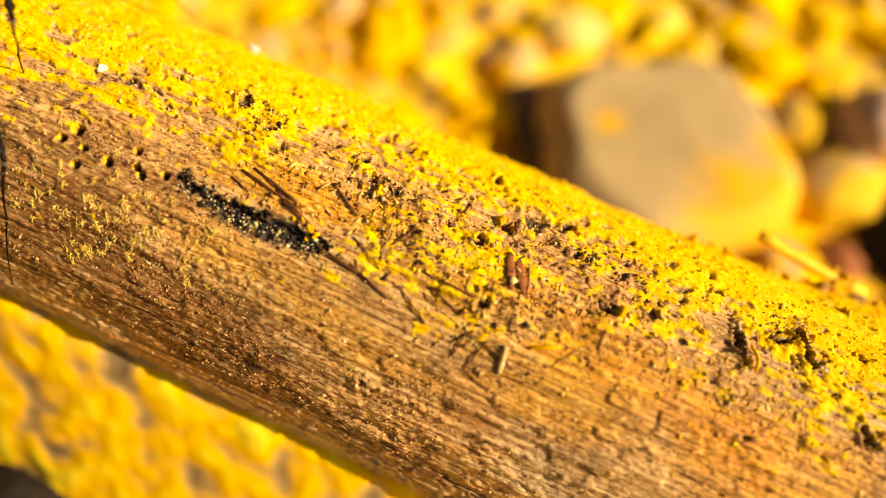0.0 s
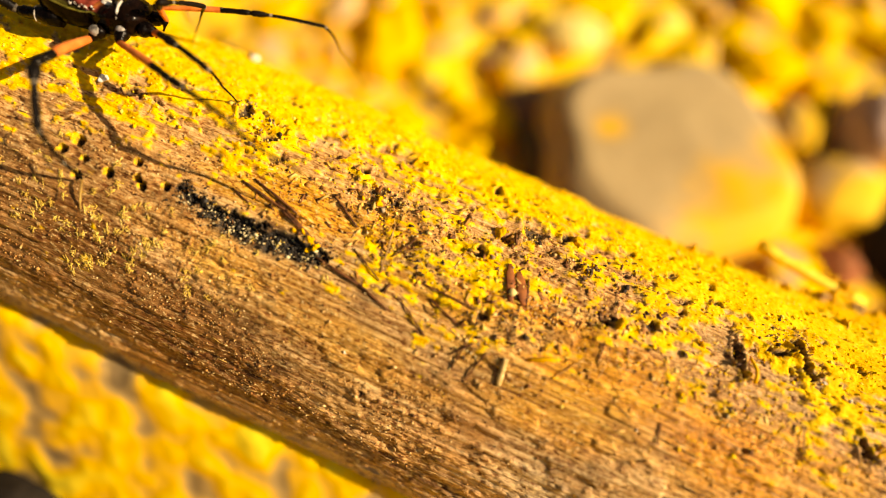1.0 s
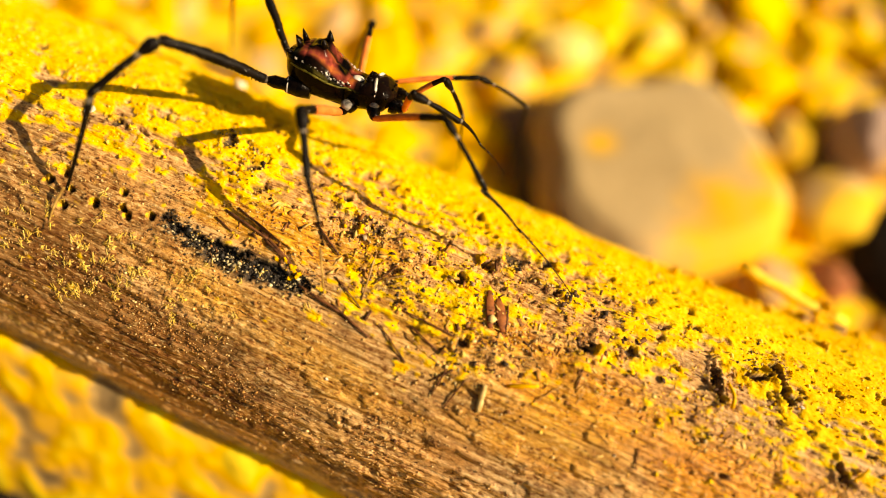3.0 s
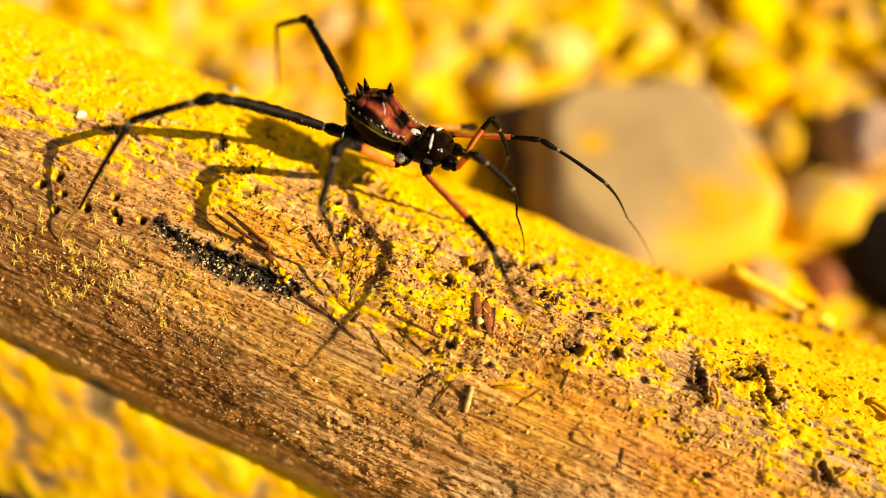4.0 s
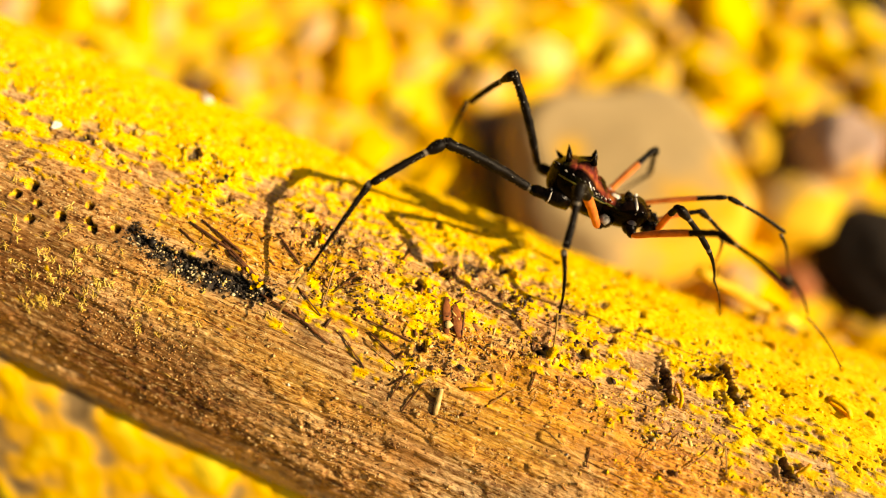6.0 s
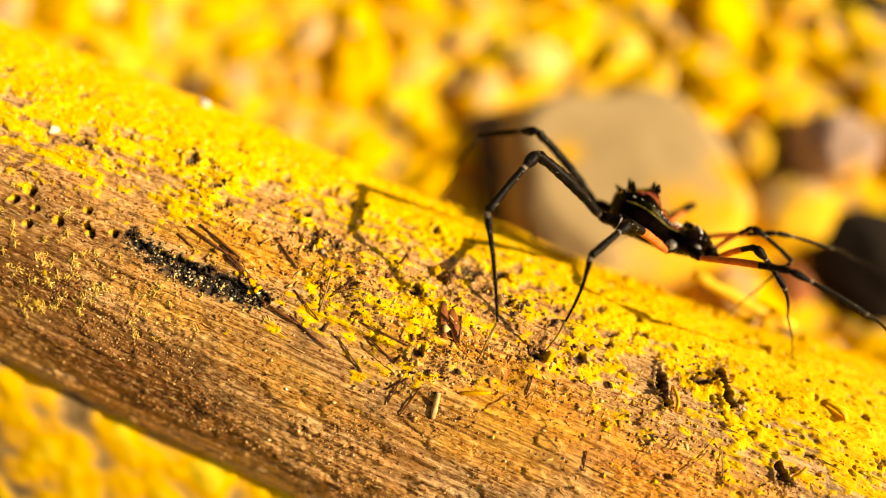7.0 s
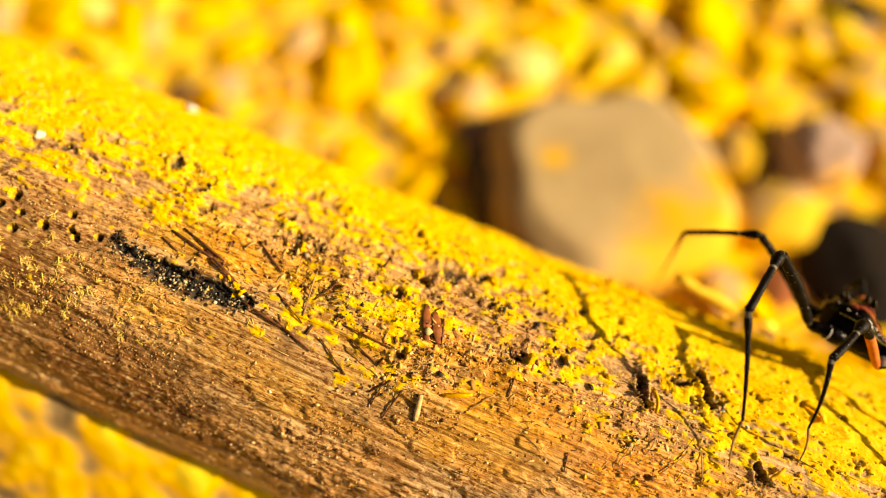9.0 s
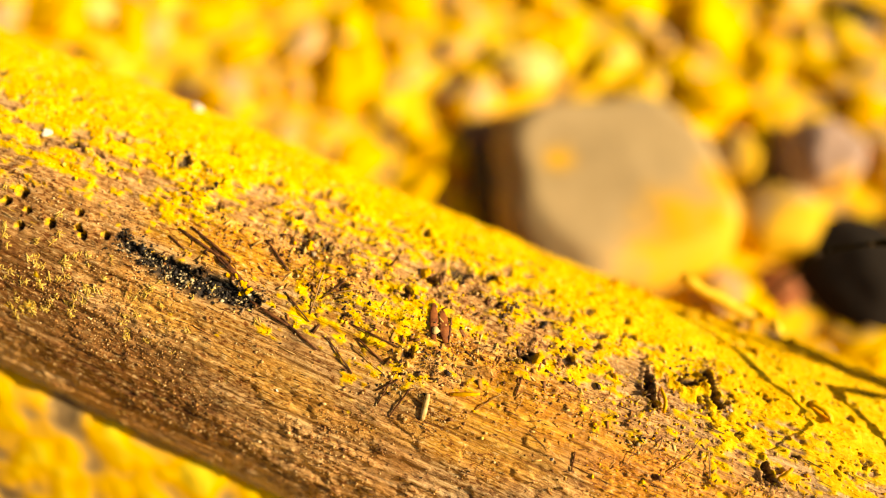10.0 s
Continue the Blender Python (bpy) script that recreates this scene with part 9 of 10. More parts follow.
    walk(legs["L3"]["tibia"], [
        (0, pose(-0.00217, 0.00800, 0.00236, -0.0, 66.2, 101.4)),
        (0.3, pose(-0.00212, 0.00798, 0.00240, -1.4, 67.3, 99.8)),
        (0.5, pose(-0.00197, 0.00800, 0.00243, -1.2, 68.1, 100.1)),
        (0.8, pose(-0.00140, 0.00812, 0.00243, 1.6, 71.2, 103.1)),
        (1, pose(-0.00056, 0.00833, 0.00225, 7.6, 75.1, 109.4)),
        (1.2, pose(0.00116, 0.00841, 0.00176, 24.0, 78.8, 126.2)),
        (1.5, pose(0.00519, 0.00614, 0.00013, -22.0, 58.4, 70.3)),
        (1.7, pose(0.00291, 0.00808, 0.00090, 14.9, 68.1, 111.1)),
        (2, pose(0.00195, 0.00913, -0.00114, 6.8, 43.4, 104.3)),
        (2.2, pose(0.00151, 0.00930, -0.00201, 6.6, 41.7, 107.2)),
        (2.5, pose(-0.00040, 0.00950, -0.00057, 7.3, 46.5, 111.7)),
        (2.7, pose(-0.00235, 0.00930, -0.00083, 4.7, 45.5, 110.2)),
        (3.25, pose(0.00041, 0.00909, 0.00070, 9.9, 62.0, 120.7)),
        (3.8, pose(0.00391, 0.00724, -0.00457, -34.8, 61.4, 58.1)),
        (4, pose(0.00345, 0.00801, -0.00377, 31.1, 45.5, 146.2)),
        (4.2, pose(0.00222, 0.00874, -0.00374, 10.9, 44.3, 122.8)),
        (4.5, pose(0.00192, 0.00902, -0.00318, 3.1, 38.3, 112.7)),
        (4.8, pose(0.00077, 0.00937, -0.00304, -3.0, 28.9, 100.0)),
        (5, pose(-0.00031, 0.00949, -0.00303, -4.0, 18.4, 94.0)),
        (5.2, pose(-0.00123, 0.00920, -0.00402, -3.5, 2.5, 90.6)),
        (5.5, pose(0.00031, 0.00935, -0.00346, -37.9, 38.7, 10.8)),
        (5.7, pose(-0.00024, 0.00954, -0.00273, -76.8, 66.4, -12.3)),
        (5.975, pose(0.00239, 0.00699, 0.00282, -9.6, 48.8, 63.1)),
        (6.25, pose(0.00277, 0.00750, 0.00198, 40.3, 59.3, 137.5)),
        (6.8, pose(0.00377, 0.00690, 0.00169, 38.9, 51.6, 151.4)),
        (7, pose(0.00321, 0.00751, 0.00152, 34.1, 53.1, 159.7)),
        (7.2, pose(0.00237, 0.00806, 0.00151, 26.9, 57.8, 161.8)),
        (7.5, pose(-0.00014, 0.00815, 0.00247, 7.5, 71.7, 140.6)),
        (7.8, pose(-0.00129, 0.00803, 0.00257, -13.3, 73.2, 118.8)),
        (8, pose(-0.00163, 0.00792, 0.00263, -18.9, 74.5, 112.9)),
        (8.2, pose(-0.00177, 0.00785, 0.00267, -21.0, 76.6, 110.8)),
        (8.5, pose(-0.00183, 0.00780, 0.00271, -20.5, 80.8, 111.3)),
        (8.8, pose(-0.00186, 0.00782, 0.00268, -20.1, 79.8, 111.7)),
        (9, pose(-0.00191, 0.00782, 0.00267, -23.4, 76.5, 108.4)),
        (9.2, pose(-0.00197, 0.00785, 0.00262, -25.7, 72.9, 106.0)),
        (9.5, pose(-0.00205, 0.00791, 0.00252, -27.1, 70.0, 104.5)),
        (9.8, pose(-0.00209, 0.00796, 0.00244, -27.4, 69.0, 104.2)),
        (10, pose(-0.00208, 0.00798, 0.00242, -27.1, 68.8, 104.5)),
    ])
    walk(legs["L3"]["metatarsus"], [
        (0, pose(-0.00258, 0.01008, -0.00244, -0.0, 71.7, 99.7)),
        (0.3, pose(-0.00247, 0.00998, -0.00244, -0.5, 68.9, 99.2)),
        (0.5, pose(-0.00231, 0.00993, -0.00244, 0.0, 68.7, 99.7)),
        (0.8, pose(-0.00179, 0.00977, -0.00253, 2.2, 67.6, 102.1)),
        (1, pose(-0.00100, 0.00960, -0.00282, 3.2, 68.2, 103.1)),
        (1.2, pose(0.00056, 0.00923, -0.00339, -1.6, 66.4, 97.4)),
        (1.5, pose(0.00612, 0.00873, -0.00434, -4.7, 69.9, 94.0)),
        (1.7, pose(0.00221, 0.00991, -0.00396, 30.8, 72.7, 131.4)),
        (2, pose(0.00100, 0.01282, -0.00474, 70.2, 55.4, -160.9)),
        (2.2, pose(0.00035, 0.01304, -0.00551, 59.2, 47.2, -149.7)),
        (2.5, pose(-0.00174, 0.01286, -0.00437, 59.0, 63.6, -126.4)),
        (2.7, pose(-0.00361, 0.01275, -0.00457, 71.9, 65.6, -86.0)),
        (3.25, pose(-0.00084, 0.01121, -0.00394, 10.8, 71.4, -150.6)),
        (3.8, pose(0.00523, 0.00937, -0.00917, -11.1, 21.4, 177.6)),
        (4, pose(0.00040, 0.01005, -0.00751, -7.5, 35.6, 179.8)),
        (4.2, pose(0.00019, 0.01189, -0.00740, 0.7, 30.8, -164.9)),
        (4.5, pose(0.00033, 0.01282, -0.00642, 1.5, 32.3, -162.4)),
        (4.8, pose(-0.00002, 0.01389, -0.00557, 5.1, 37.9, -153.2)),
        (5, pose(-0.00066, 0.01446, -0.00468, 10.5, 46.9, -140.1)),
        (5.2, pose(-0.00128, 0.01444, -0.00425, 22.0, 55.0, -116.0)),
        (5.5, pose(0.00433, 0.01012, -0.00673, -50.2, 74.5, 167.1)),
        (5.7, pose(0.00181, 0.00909, -0.00754, -158.3, 49.4, 34.6)),
        (5.975, pose(0.00396, 0.01007, -0.00112, -37.8, 66.2, 162.8)),
        (6.25, pose(0.00080, 0.00931, -0.00253, -54.3, 55.2, 123.7)),
        (6.8, pose(0.00091, 0.00846, -0.00242, -36.0, 49.0, 131.6)),
        (7, pose(0.00025, 0.00861, -0.00267, -29.2, 47.1, 127.7)),
        (7.2, pose(-0.00029, 0.00893, -0.00292, -22.7, 49.6, 126.3)),
        (7.5, pose(-0.00142, 0.00920, -0.00251, -23.8, 55.0, 115.0)),
        (7.8, pose(-0.00202, 0.00936, -0.00245, -21.0, 58.8, 110.0)),
        (8, pose(-0.00217, 0.00921, -0.00243, -17.3, 56.1, 107.4)),
        (8.2, pose(-0.00220, 0.00898, -0.00243, -13.6, 52.3, 106.4)),
        (8.5, pose(-0.00214, 0.00858, -0.00246, -10.5, 44.3, 106.0)),
        (8.8, pose(-0.00220, 0.00868, -0.00248, -7.6, 45.5, 106.5)),
        (9, pose(-0.00229, 0.00898, -0.00242, -5.8, 51.4, 106.3)),
        (9.2, pose(-0.00240, 0.00933, -0.00239, -4.7, 58.1, 105.7)),
        (9.5, pose(-0.00250, 0.00965, -0.00241, -4.2, 63.1, 104.7)),
        (9.8, pose(-0.00254, 0.00977, -0.00245, -3.4, 64.1, 104.3)),
        (10, pose(-0.00256, 0.00982, -0.00247, -2.4, 64.5, 104.6)),
    ])
    walk(legs["L3"]["tarsus"], [
        (0, pose(-0.00291, 0.01195, -0.00820, 0.0, 71.5, 99.5)),
        (0.3, pose(-0.00282, 0.01213, -0.00810, -0.7, 68.3, 98.8)),
        (0.5, pose(-0.00268, 0.01210, -0.00809, -0.2, 68.0, 99.3)),
        (0.8, pose(-0.00227, 0.01203, -0.00814, 2.0, 67.3, 101.7)),
        (1, pose(-0.00152, 0.01179, -0.00845, 3.0, 68.0, 102.8)),
        (1.2, pose(0.00025, 0.01164, -0.00895, -2.1, 65.7, 96.5)),
        (1.5, pose(0.00598, 0.01081, -0.01003, -38.8, 66.7, 56.6)),
        (1.7, pose(0.00102, 0.01126, -0.00976, 31.9, 72.9, 130.7)),
        (2, pose(-0.00225, 0.01170, -0.00974, 70.5, 56.1, -162.5)),
        (2.2, pose(-0.00321, 0.01096, -0.00995, 60.7, 47.9, -149.2)),
        (2.5, pose(-0.00334, 0.01069, -0.00981, 59.8, 63.8, -126.5)),
        (2.7, pose(-0.00344, 0.01024, -0.01010, 71.7, 65.4, -87.2)),
        (3.25, pose(-0.00253, 0.01026, -0.00969, 12.4, 71.4, -150.1)),
        (3.8, pose(-0.00041, 0.00960, -0.01138, -9.8, 24.0, 178.7)),
        (4, pose(-0.00453, 0.01006, -0.01105, -6.5, 37.0, -179.2)),
        (4.2, pose(-0.00484, 0.01053, -0.01051, 1.4, 32.2, -164.6)),
        (4.5, pose(-0.00456, 0.01127, -0.00966, 1.8, 33.1, -162.6)),
        (4.8, pose(-0.00430, 0.01173, -0.00930, 5.4, 38.7, -153.5)),
        (5, pose(-0.00384, 0.01180, -0.00911, 10.8, 47.5, -140.4)),
        (5.2, pose(-0.00281, 0.01131, -0.00922, 22.3, 55.3, -116.3)),
        (5.5, pose(0.00275, 0.01048, -0.01258, -15.0, -10.4, -172.5)),
        (5.7, pose(0.00507, 0.01134, -0.01214, -7.2, -16.3, -122.9)),
        (5.97, pose(0.00198, 0.01176, -0.00983, -11.5, 30.1, -160.0)),
        (5.975, pose(0.00162, 0.01079, -0.00667, -54.7, 70.0, 163.1)),
        (6.25, pose(-0.00112, 0.01219, -0.00752, -68.0, 54.1, 123.0)),
        (6.8, pose(-0.00173, 0.01143, -0.00700, -46.4, 48.5, 131.0)),
        (7, pose(-0.00228, 0.01187, -0.00711, -37.0, 45.9, 126.9)),
        (7.2, pose(-0.00262, 0.01210, -0.00754, -28.5, 48.6, 125.5)),
        (7.5, pose(-0.00289, 0.01235, -0.00748, -28.0, 53.7, 114.3)),
        (7.8, pose(-0.00309, 0.01232, -0.00764, -23.8, 57.8, 109.7)),
        (8, pose(-0.00319, 0.01244, -0.00746, -19.4, 54.9, 107.2)),
        (8.2, pose(-0.00325, 0.01254, -0.00723, -15.2, 50.9, 106.2)),
        (8.5, pose(-0.00333, 0.01276, -0.00670, -11.6, 42.6, 105.8)),
        (8.8, pose(-0.00341, 0.01276, -0.00680, -8.4, 43.8, 106.4)),
        (9, pose(-0.00335, 0.01261, -0.00717, -6.4, 50.0, 106.2)),
        (9.2, pose(-0.00326, 0.01242, -0.00754, -5.2, 57.3, 105.5)),
        (9.5, pose(-0.00320, 0.01230, -0.00782, -4.5, 62.5, 104.6)),
        (9.8, pose(-0.00320, 0.01234, -0.00791, -3.6, 63.5, 104.3)),
        (10, pose(-0.00322, 0.01235, -0.00795, -2.5, 63.8, 104.6)),
    ])
    walk(legs["L4"]["femur"], [
        (0, pose(-0.00720, 0.00224, -0.00104, 0.0, -39.6, 138.5)),
        (0.3, pose(-0.00720, 0.00224, -0.00104, -1.0, -40.5, 140.5)),
        (0.5, pose(-0.00720, 0.00224, -0.00104, -1.3, -40.9, 141.7)),
        (0.8, pose(-0.00720, 0.00224, -0.00104, -1.2, -41.3, 142.2)),
        (1, pose(-0.00720, 0.00224, -0.00104, -1.5, -41.5, 143.3)),
        (1.2, pose(-0.00720, 0.00224, -0.00104, -2.1, -41.6, 145.3)),
        (1.5, pose(-0.00720, 0.00224, -0.00104, -1.2, -41.7, 144.7)),
        (1.7, pose(-0.00720, 0.00224, -0.00104, -0.6, -41.8, 144.0)),
        (2, pose(-0.00720, 0.00224, -0.00104, 0.3, -41.8, 142.6)),
        (2.2, pose(-0.00720, 0.00224, -0.00104, 1.1, -41.3, 140.8)),
        (2.5, pose(-0.00720, 0.00224, -0.00104, 1.8, -39.9, 138.7)),
        (2.7, pose(-0.00720, 0.00224, -0.00104, 2.9, -36.4, 135.5)),
        (3.25, pose(-0.00720, 0.00224, -0.00104, 0.8, -30.4, 138.7)),
        (3.8, pose(-0.00720, 0.00224, -0.00104, 0.2, -15.9, 140.0)),
        (4, pose(-0.00720, 0.00224, -0.00104, -0.5, -15.1, 143.2)),
        (4.2, pose(-0.00720, 0.00224, -0.00104, -0.5, -14.7, 143.9)),
        (4.5, pose(-0.00720, 0.00224, -0.00104, -0.5, -20.5, 144.4)),
        (4.8, pose(-0.00720, 0.00224, -0.00104, -1.6, -22.4, 148.8)),
        (5, pose(-0.00720, 0.00224, -0.00104, -1.5, -18.7, 150.0)),
        (5.2, pose(-0.00720, 0.00224, -0.00104, -37.4, -68.9, -164.1)),
        (5.5, pose(-0.00720, 0.00224, -0.00104, -50.4, -67.7, -150.1)),
        (5.7, pose(-0.00720, 0.00224, -0.00104, -40.0, -61.2, -146.9)),
        (6.25, pose(-0.00720, 0.00224, -0.00104, 1.2, -47.4, 163.3)),
        (6.8, pose(-0.00720, 0.00224, -0.00104, -16.7, -33.1, -161.3)),
        (7, pose(-0.00720, 0.00224, -0.00104, -9.0, -29.6, -170.3)),
        (7.2, pose(-0.00720, 0.00224, -0.00104, -7.5, -26.7, -168.0)),
        (7.5, pose(-0.00720, 0.00224, -0.00104, -3.3, -15.8, -176.9)),
        (7.8, pose(-0.00720, 0.00224, -0.00104, -7.5, -47.7, -164.6)),
        (8, pose(-0.00720, 0.00224, -0.00104, -12.8, -48.7, -151.8)),
        (8.2, pose(-0.00720, 0.00224, -0.00104, -12.0, -45.3, -147.4)),
        (8.5, pose(-0.00720, 0.00224, -0.00104, -9.8, -44.6, -145.8)),
        (8.8, pose(-0.00720, 0.00224, -0.00104, -0.6, -35.9, -159.6)),
        (9, pose(-0.00720, 0.00224, -0.00104, 0.1, -33.3, -161.1)),
        (9.2, pose(-0.00720, 0.00224, -0.00104, 0.4, -28.6, -162.0)),
        (9.5, pose(-0.00720, 0.00224, -0.00104, 0.6, -37.3, -162.6)),
        (9.8, pose(-0.00720, 0.00224, -0.00104, 19.1, -42.8, 159.6)),
        (10, pose(-0.00720, 0.00224, -0.00104, 20.3, -41.6, 147.8)),
    ])
    walk(legs["L4"]["tibia"], [
        (0, pose(-0.01258, 0.00700, 0.00490, -0.0, 44.7, 133.8)),
        (0.3, pose(-0.01267, 0.00675, 0.00501, -1.7, 44.5, 130.6)),
        (0.5, pose(-0.01273, 0.00660, 0.00507, -2.1, 44.2, 128.9)),
        (0.8, pose(-0.01273, 0.00653, 0.00511, -1.4, 43.5, 129.2)),
        (1, pose(-0.01280, 0.00641, 0.00513, -1.7, 43.2, 128.0)),
        (1.2, pose(-0.01293, 0.00620, 0.00515, -2.9, 42.9, 124.9)),
        (1.5, pose(-0.01288, 0.00627, 0.00516, -1.3, 42.3, 126.6)),
        (1.7, pose(-0.01282, 0.00632, 0.00517, -0.2, 41.6, 128.2)),
        (2, pose(-0.01272, 0.00646, 0.00517, 1.1, 40.9, 130.8)),
        (2.2, pose(-0.01262, 0.00667, 0.00511, 2.0, 40.8, 133.2)),
        (2.5, pose(-0.01257, 0.00696, 0.00494, 2.5, 42.0, 135.2)),
        (2.7, pose(-0.01255, 0.00750, 0.00449, 4.5, 45.5, 140.2)),
        (3.25, pose(-0.01324, 0.00754, 0.00367, -0.4, 53.6, 133.6)),
        (3.8, pose(-0.01407, 0.00800, 0.00151, 11.2, 41.1, 154.3)),
        (4, pose(-0.01440, 0.00763, 0.00138, 7.8, 36.3, 152.9)),
        (4.2, pose(-0.01449, 0.00755, 0.00132, 6.0, 31.1, 153.2)),
        (4.5, pose(-0.01430, 0.00732, 0.00223, 4.3, 26.5, 152.7)),
        (4.8, pose(-0.01457, 0.00670, 0.00252, 2.2, 25.5, 149.6)),
        (5, pose(-0.01485, 0.00665, 0.00195, 3.9, 21.9, 157.0)),
        (5.2, pose(-0.01042, 0.00132, 0.00766, -14.8, 48.6, 118.1)),
        (5.5, pose(-0.01026, 0.00047, 0.00759, -10.5, 52.5, 119.2)),
        (5.7, pose(-0.01096, -0.00022, 0.00713, 0.9, 49.9, 134.1)),
        (6.25, pose(-0.01324, 0.00405, 0.00583, 2.1, 50.4, 136.5)),
        (6.8, pose(-0.01459, -0.00026, 0.00406, 2.9, 30.1, 139.3)),
        (7, pose(-0.01518, 0.00087, 0.00357, 4.0, 26.1, 144.5)),
        (7.2, pose(-0.01535, 0.00051, 0.00315, 2.8, 24.0, 143.8)),
        (7.5, pose(-0.01616, 0.00174, 0.00149, 10.3, 14.7, 176.0)),
        (7.8, pose(-0.01324, 0.00057, 0.00586, -21.8, 53.6, 113.9)),
        (8, pose(-0.01262, -0.00067, 0.00597, -14.2, 48.4, 117.6)),
        (8.2, pose(-0.01272, -0.00130, 0.00559, -7.2, 42.5, 124.0)),
        (8.5, pose(-0.01269, -0.00149, 0.00551, -4.2, 35.9, 126.5)),
        (8.8, pose(-0.01428, -0.00039, 0.00443, 5.4, 30.7, 147.2)),
        (9, pose(-0.01457, -0.00029, 0.00407, 9.8, 29.1, 162.4)),
        (9.2, pose(-0.01498, -0.00030, 0.00342, 6.6, 31.8, 160.4)),
        (9.5, pose(-0.01428, 0.00001, 0.00460, -8.0, 42.1, 132.3)),
        (9.8, pose(-0.01361, 0.00462, 0.00530, -7.4, 45.7, 129.6)),
        (10, pose(-0.01310, 0.00595, 0.00515, -2.9, 45.3, 134.5)),
    ])
    walk(legs["L4"]["metatarsus"], [
        (0, pose(-0.01596, 0.01053, 0.00006, 0.0, 73.8, 126.5)),
        (0.3, pose(-0.01586, 0.01048, 0.00019, -6.0, 70.0, 120.2)),
        (0.5, pose(-0.01582, 0.01044, 0.00027, -8.7, 68.3, 117.4)),
        (0.8, pose(-0.01589, 0.01040, 0.00038, -9.3, 69.0, 116.6)),
        (1, pose(-0.01589, 0.01036, 0.00042, -11.7, 68.1, 114.1)),
        (1.2, pose(-0.01581, 0.01033, 0.00046, -11.5, 65.0, 110.1)),
        (1.5, pose(-0.01591, 0.01035, 0.00053, -11.2, 67.4, 110.4)),
        (1.7, pose(-0.01600, 0.01036, 0.00060, -10.3, 69.3, 111.4)),
        (2, pose(-0.01612, 0.01040, 0.00066, -7.9, 72.6, 114.0)),
        (2.2, pose(-0.01619, 0.01046, 0.00062, -2.9, 75.5, 119.1)),
        (2.5, pose(-0.01620, 0.01056, 0.00033, 4.6, 77.6, 126.9)),
        (2.7, pose(-0.01625, 0.01058, -0.00042, 28.8, 80.2, 151.5)),
        (3.25, pose(-0.01606, 0.01050, -0.00187, 7.2, 69.7, 129.2)),
        (3.8, pose(-0.01873, 0.01025, -0.00302, 43.2, 80.9, 166.2)),
        (4, pose(-0.01934, 0.01016, -0.00270, 18.7, 85.3, 141.6)),
        (4.2, pose(-0.01975, 0.01020, -0.00223, -130.3, 77.0, -7.7)),
        (4.5, pose(-0.01977, 0.01014, -0.00085, -3.2, 79.7, 120.3)),
        (4.8, pose(-0.01993, 0.00984, -0.00044, 10.3, 62.1, 138.1)),
        (5, pose(-0.02073, 0.00914, -0.00061, 7.7, 56.1, 138.1)),
        (5.2, pose(-0.01257, 0.00534, 0.00250, -26.8, 67.7, 99.4)),
        (5.5, pose(-0.01231, 0.00413, 0.00213, -23.7, 63.1, 94.1)),
        (5.7, pose(-0.01405, 0.00296, 0.00186, -11.3, 62.2, 103.8)),
        (6.25, pose(-0.01642, 0.00706, 0.00052, -3.2, 71.5, 112.6)),
        (6.8, pose(-0.01911, 0.00362, 0.00060, -10.8, 50.6, 100.1)),
        (7, pose(-0.02022, 0.00445, 0.00054, -6.6, 48.1, 102.6)),
        (7.2, pose(-0.02042, 0.00422, 0.00034, 1.0, 44.2, 113.7)),
        (7.5, pose(-0.02280, 0.00221, -0.00025, -24.7, 36.6, 63.4)),
        (7.8, pose(-0.01490, 0.00430, 0.00032, -16.9, 51.8, 66.4)),
        (8, pose(-0.01473, 0.00338, 0.00083, -7.8, 50.7, 74.8)),
        (8.2, pose(-0.01556, 0.00291, 0.00094, -4.1, 47.0, 78.0)),
        (8.5, pose(-0.01600, 0.00299, 0.00147, 0.4, 45.2, 84.3)),
        (8.8, pose(-0.01925, 0.00282, 0.00092, -4.3, 47.6, 75.9)),
        (9, pose(-0.02030, 0.00153, 0.00073, -0.9, 45.7, 80.1)),
        (9.2, pose(-0.02049, 0.00166, -0.00020, -3.0, 43.6, 75.7)),
        (9.5, pose(-0.01771, 0.00379, -0.00001, -6.9, 48.8, 67.2)),
        (9.8, pose(-0.01667, 0.00833, 0.00037, 15.3, 71.3, 92.2)),
        (10, pose(-0.01649, 0.00941, 0.00026, 30.9, 77.0, 108.4)),
    ])
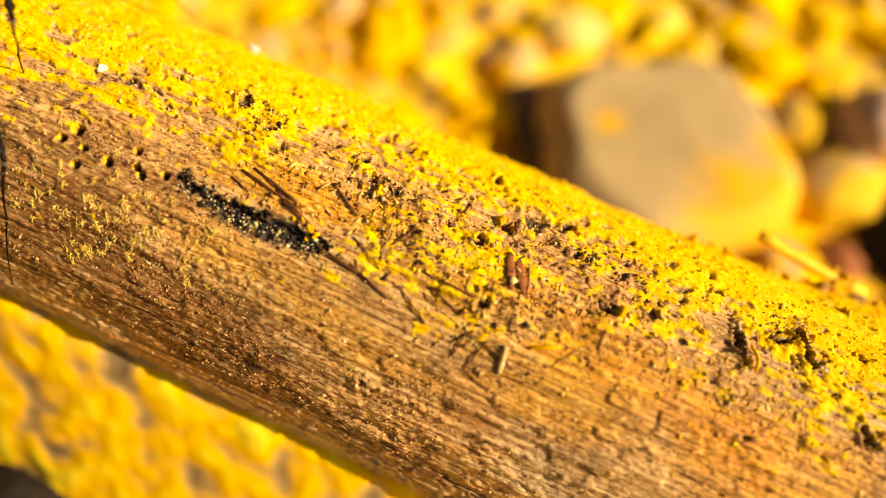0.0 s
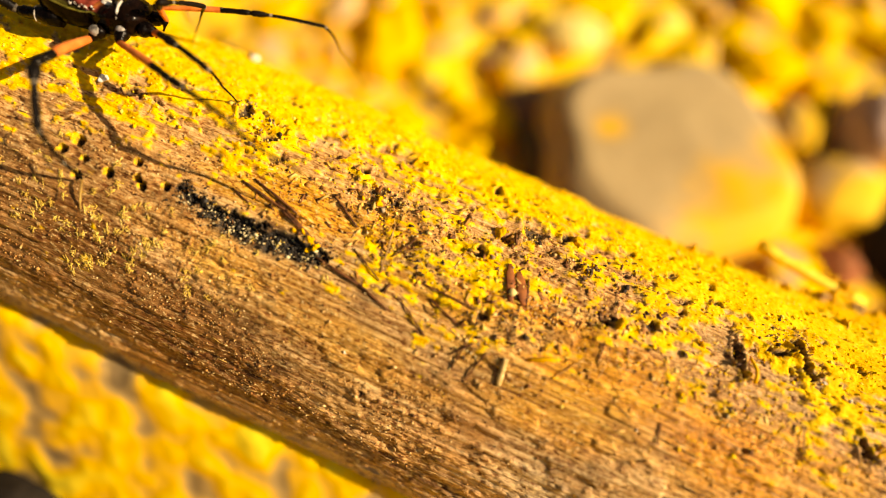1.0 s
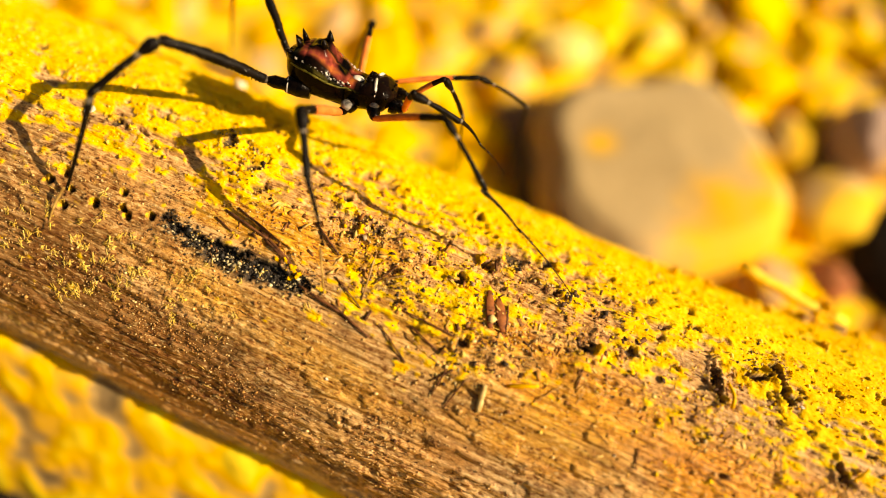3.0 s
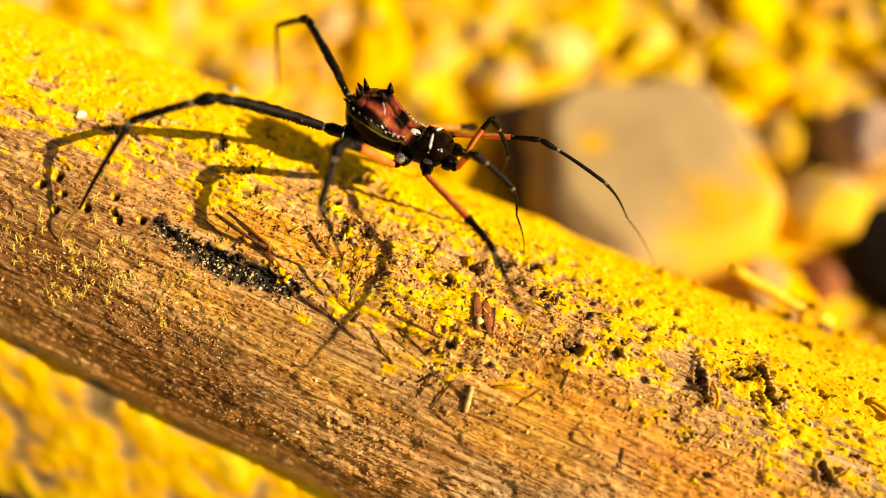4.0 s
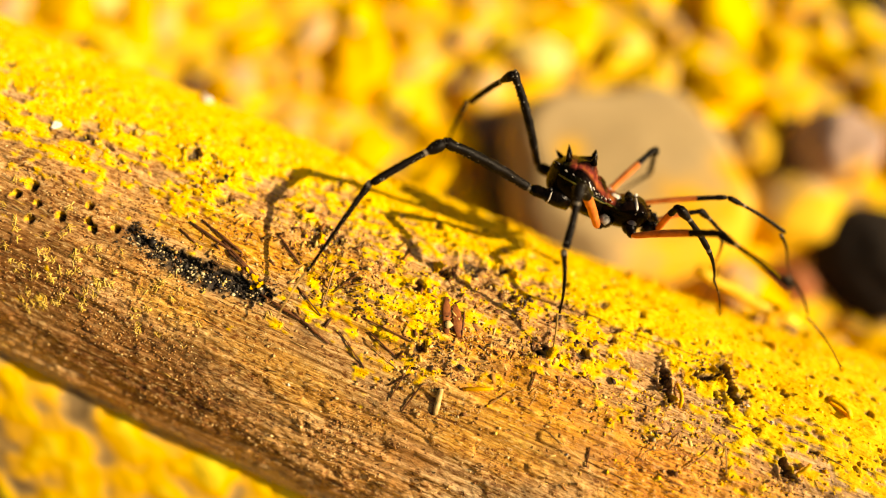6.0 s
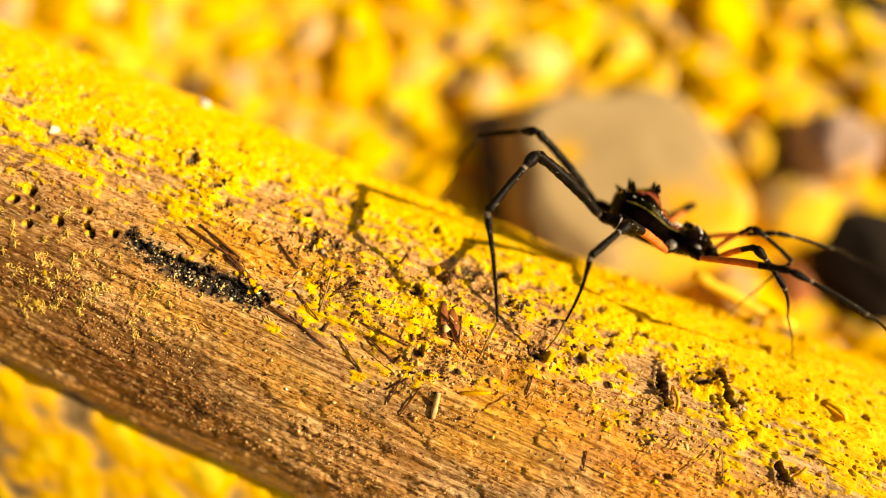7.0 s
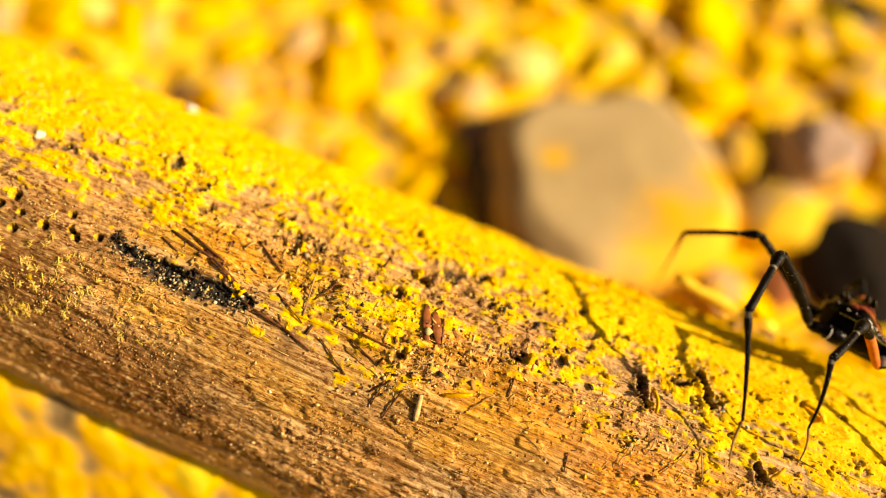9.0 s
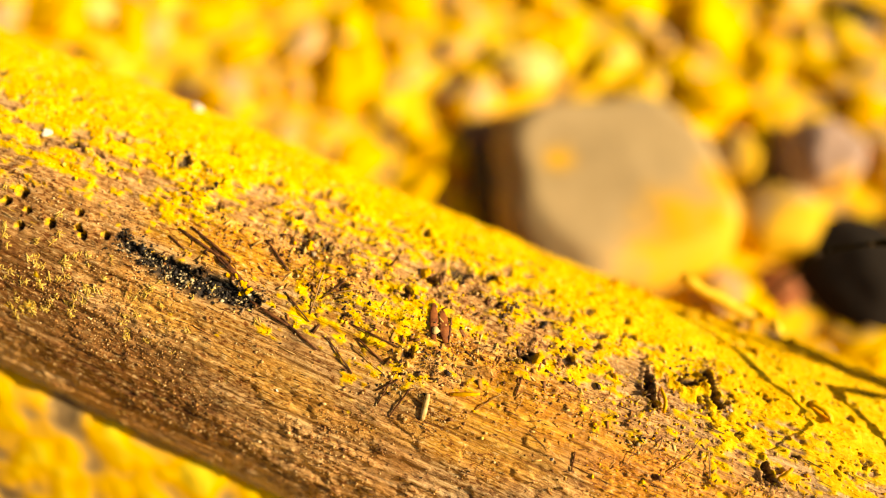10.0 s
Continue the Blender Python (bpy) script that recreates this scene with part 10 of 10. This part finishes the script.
    walk(legs["L4"]["tarsus"], [
        (0, pose(-0.01748, 0.01258, -0.00870, 0.0, 73.2, 126.1)),
        (0.3, pose(-0.01743, 0.01317, -0.00839, -6.4, 69.0, 119.3)),
        (0.5, pose(-0.01738, 0.01344, -0.00821, -9.3, 66.9, 116.1)),
        (0.8, pose(-0.01736, 0.01332, -0.00815, -9.0, 68.5, 116.5)),
        (1, pose(-0.01728, 0.01347, -0.00805, -11.6, 67.3, 113.7)),
        (1.2, pose(-0.01714, 0.01396, -0.00781, -11.9, 63.5, 109.0)),
        (1.5, pose(-0.01714, 0.01364, -0.00790, -8.5, 66.2, 109.6)),
        (1.7, pose(-0.01718, 0.01336, -0.00794, -7.4, 68.5, 110.8)),
        (2, pose(-0.01722, 0.01289, -0.00805, -5.1, 71.9, 113.2)),
        (2.2, pose(-0.01730, 0.01246, -0.00822, 0.3, 75.1, 118.9)),
        (2.5, pose(-0.01738, 0.01213, -0.00859, 6.4, 76.9, 125.1)),
        (2.7, pose(-0.01762, 0.01132, -0.00941, 35.9, 80.2, 155.2)),
        (3.25, pose(-0.01806, 0.01295, -0.01043, 8.5, 68.1, 126.9)),
        (3.8, pose(-0.02014, 0.01060, -0.01203, 50.3, 76.4, 170.5)),
        (4, pose(-0.01992, 0.01062, -0.01180, 32.4, 54.6, 162.9)),
        (4.2, pose(-0.01771, 0.00993, -0.01113, 28.8, -5.6, 175.3)),
        (4.5, pose(-0.02059, 0.01155, -0.00983, 17.6, 31.2, 152.7)),
        (4.8, pose(-0.02311, 0.01269, -0.00851, 9.6, 49.9, 145.4)),
        (5, pose(-0.02451, 0.01254, -0.00819, 11.5, 35.5, 153.8)),
        (5.2, pose(-0.01313, 0.00875, -0.00594, -53.6, 69.1, 78.5)),
        (5.5, pose(-0.01260, 0.00825, -0.00601, -35.3, 62.6, 85.5)),
        (5.7, pose(-0.01507, 0.00709, -0.00621, -12.3, 63.6, 106.7)),
        (6.25, pose(-0.01753, 0.00973, -0.00814, -6.4, 71.4, 113.1)),
        (6.8, pose(-0.02012, 0.00932, -0.00646, -11.4, 49.4, 103.1)),
        (7, pose(-0.02155, 0.01040, -0.00625, -7.2, 45.5, 105.6)),
        (7.2, pose(-0.02306, 0.01022, -0.00602, 1.9, 40.5, 119.8)),
        (7.5, pose(-0.01952, 0.00876, -0.00570, -25.5, 35.6, 64.3)),
        (7.8, pose(-0.01264, 0.00948, -0.00685, -21.2, 49.2, 60.2)),
        (8, pose(-0.01322, 0.00896, -0.00624, -9.4, 49.4, 71.6)),
        (8.2, pose(-0.01426, 0.00900, -0.00574, -4.8, 44.6, 75.7)),
        (8.5, pose(-0.01536, 0.00939, -0.00500, -2.9, 33.9, 77.3)),
        (8.8, pose(-0.01775, 0.00879, -0.00583, 4.2, 38.3, 91.6)),
        (9, pose(-0.01921, 0.00780, -0.00581, -0.2, 44.8, 84.9)),
        (9.2, pose(-0.01886, 0.00807, -0.00650, -2.7, 43.3, 80.1)),
        (9.5, pose(-0.01538, 0.00934, -0.00687, -13.4, 43.6, 58.2)),
        (9.8, pose(-0.01678, 0.01125, -0.00827, 16.6, 70.3, 92.7)),
        (10, pose(-0.01713, 0.01136, -0.00864, 32.1, 76.5, 108.8)),
    ])


motions()
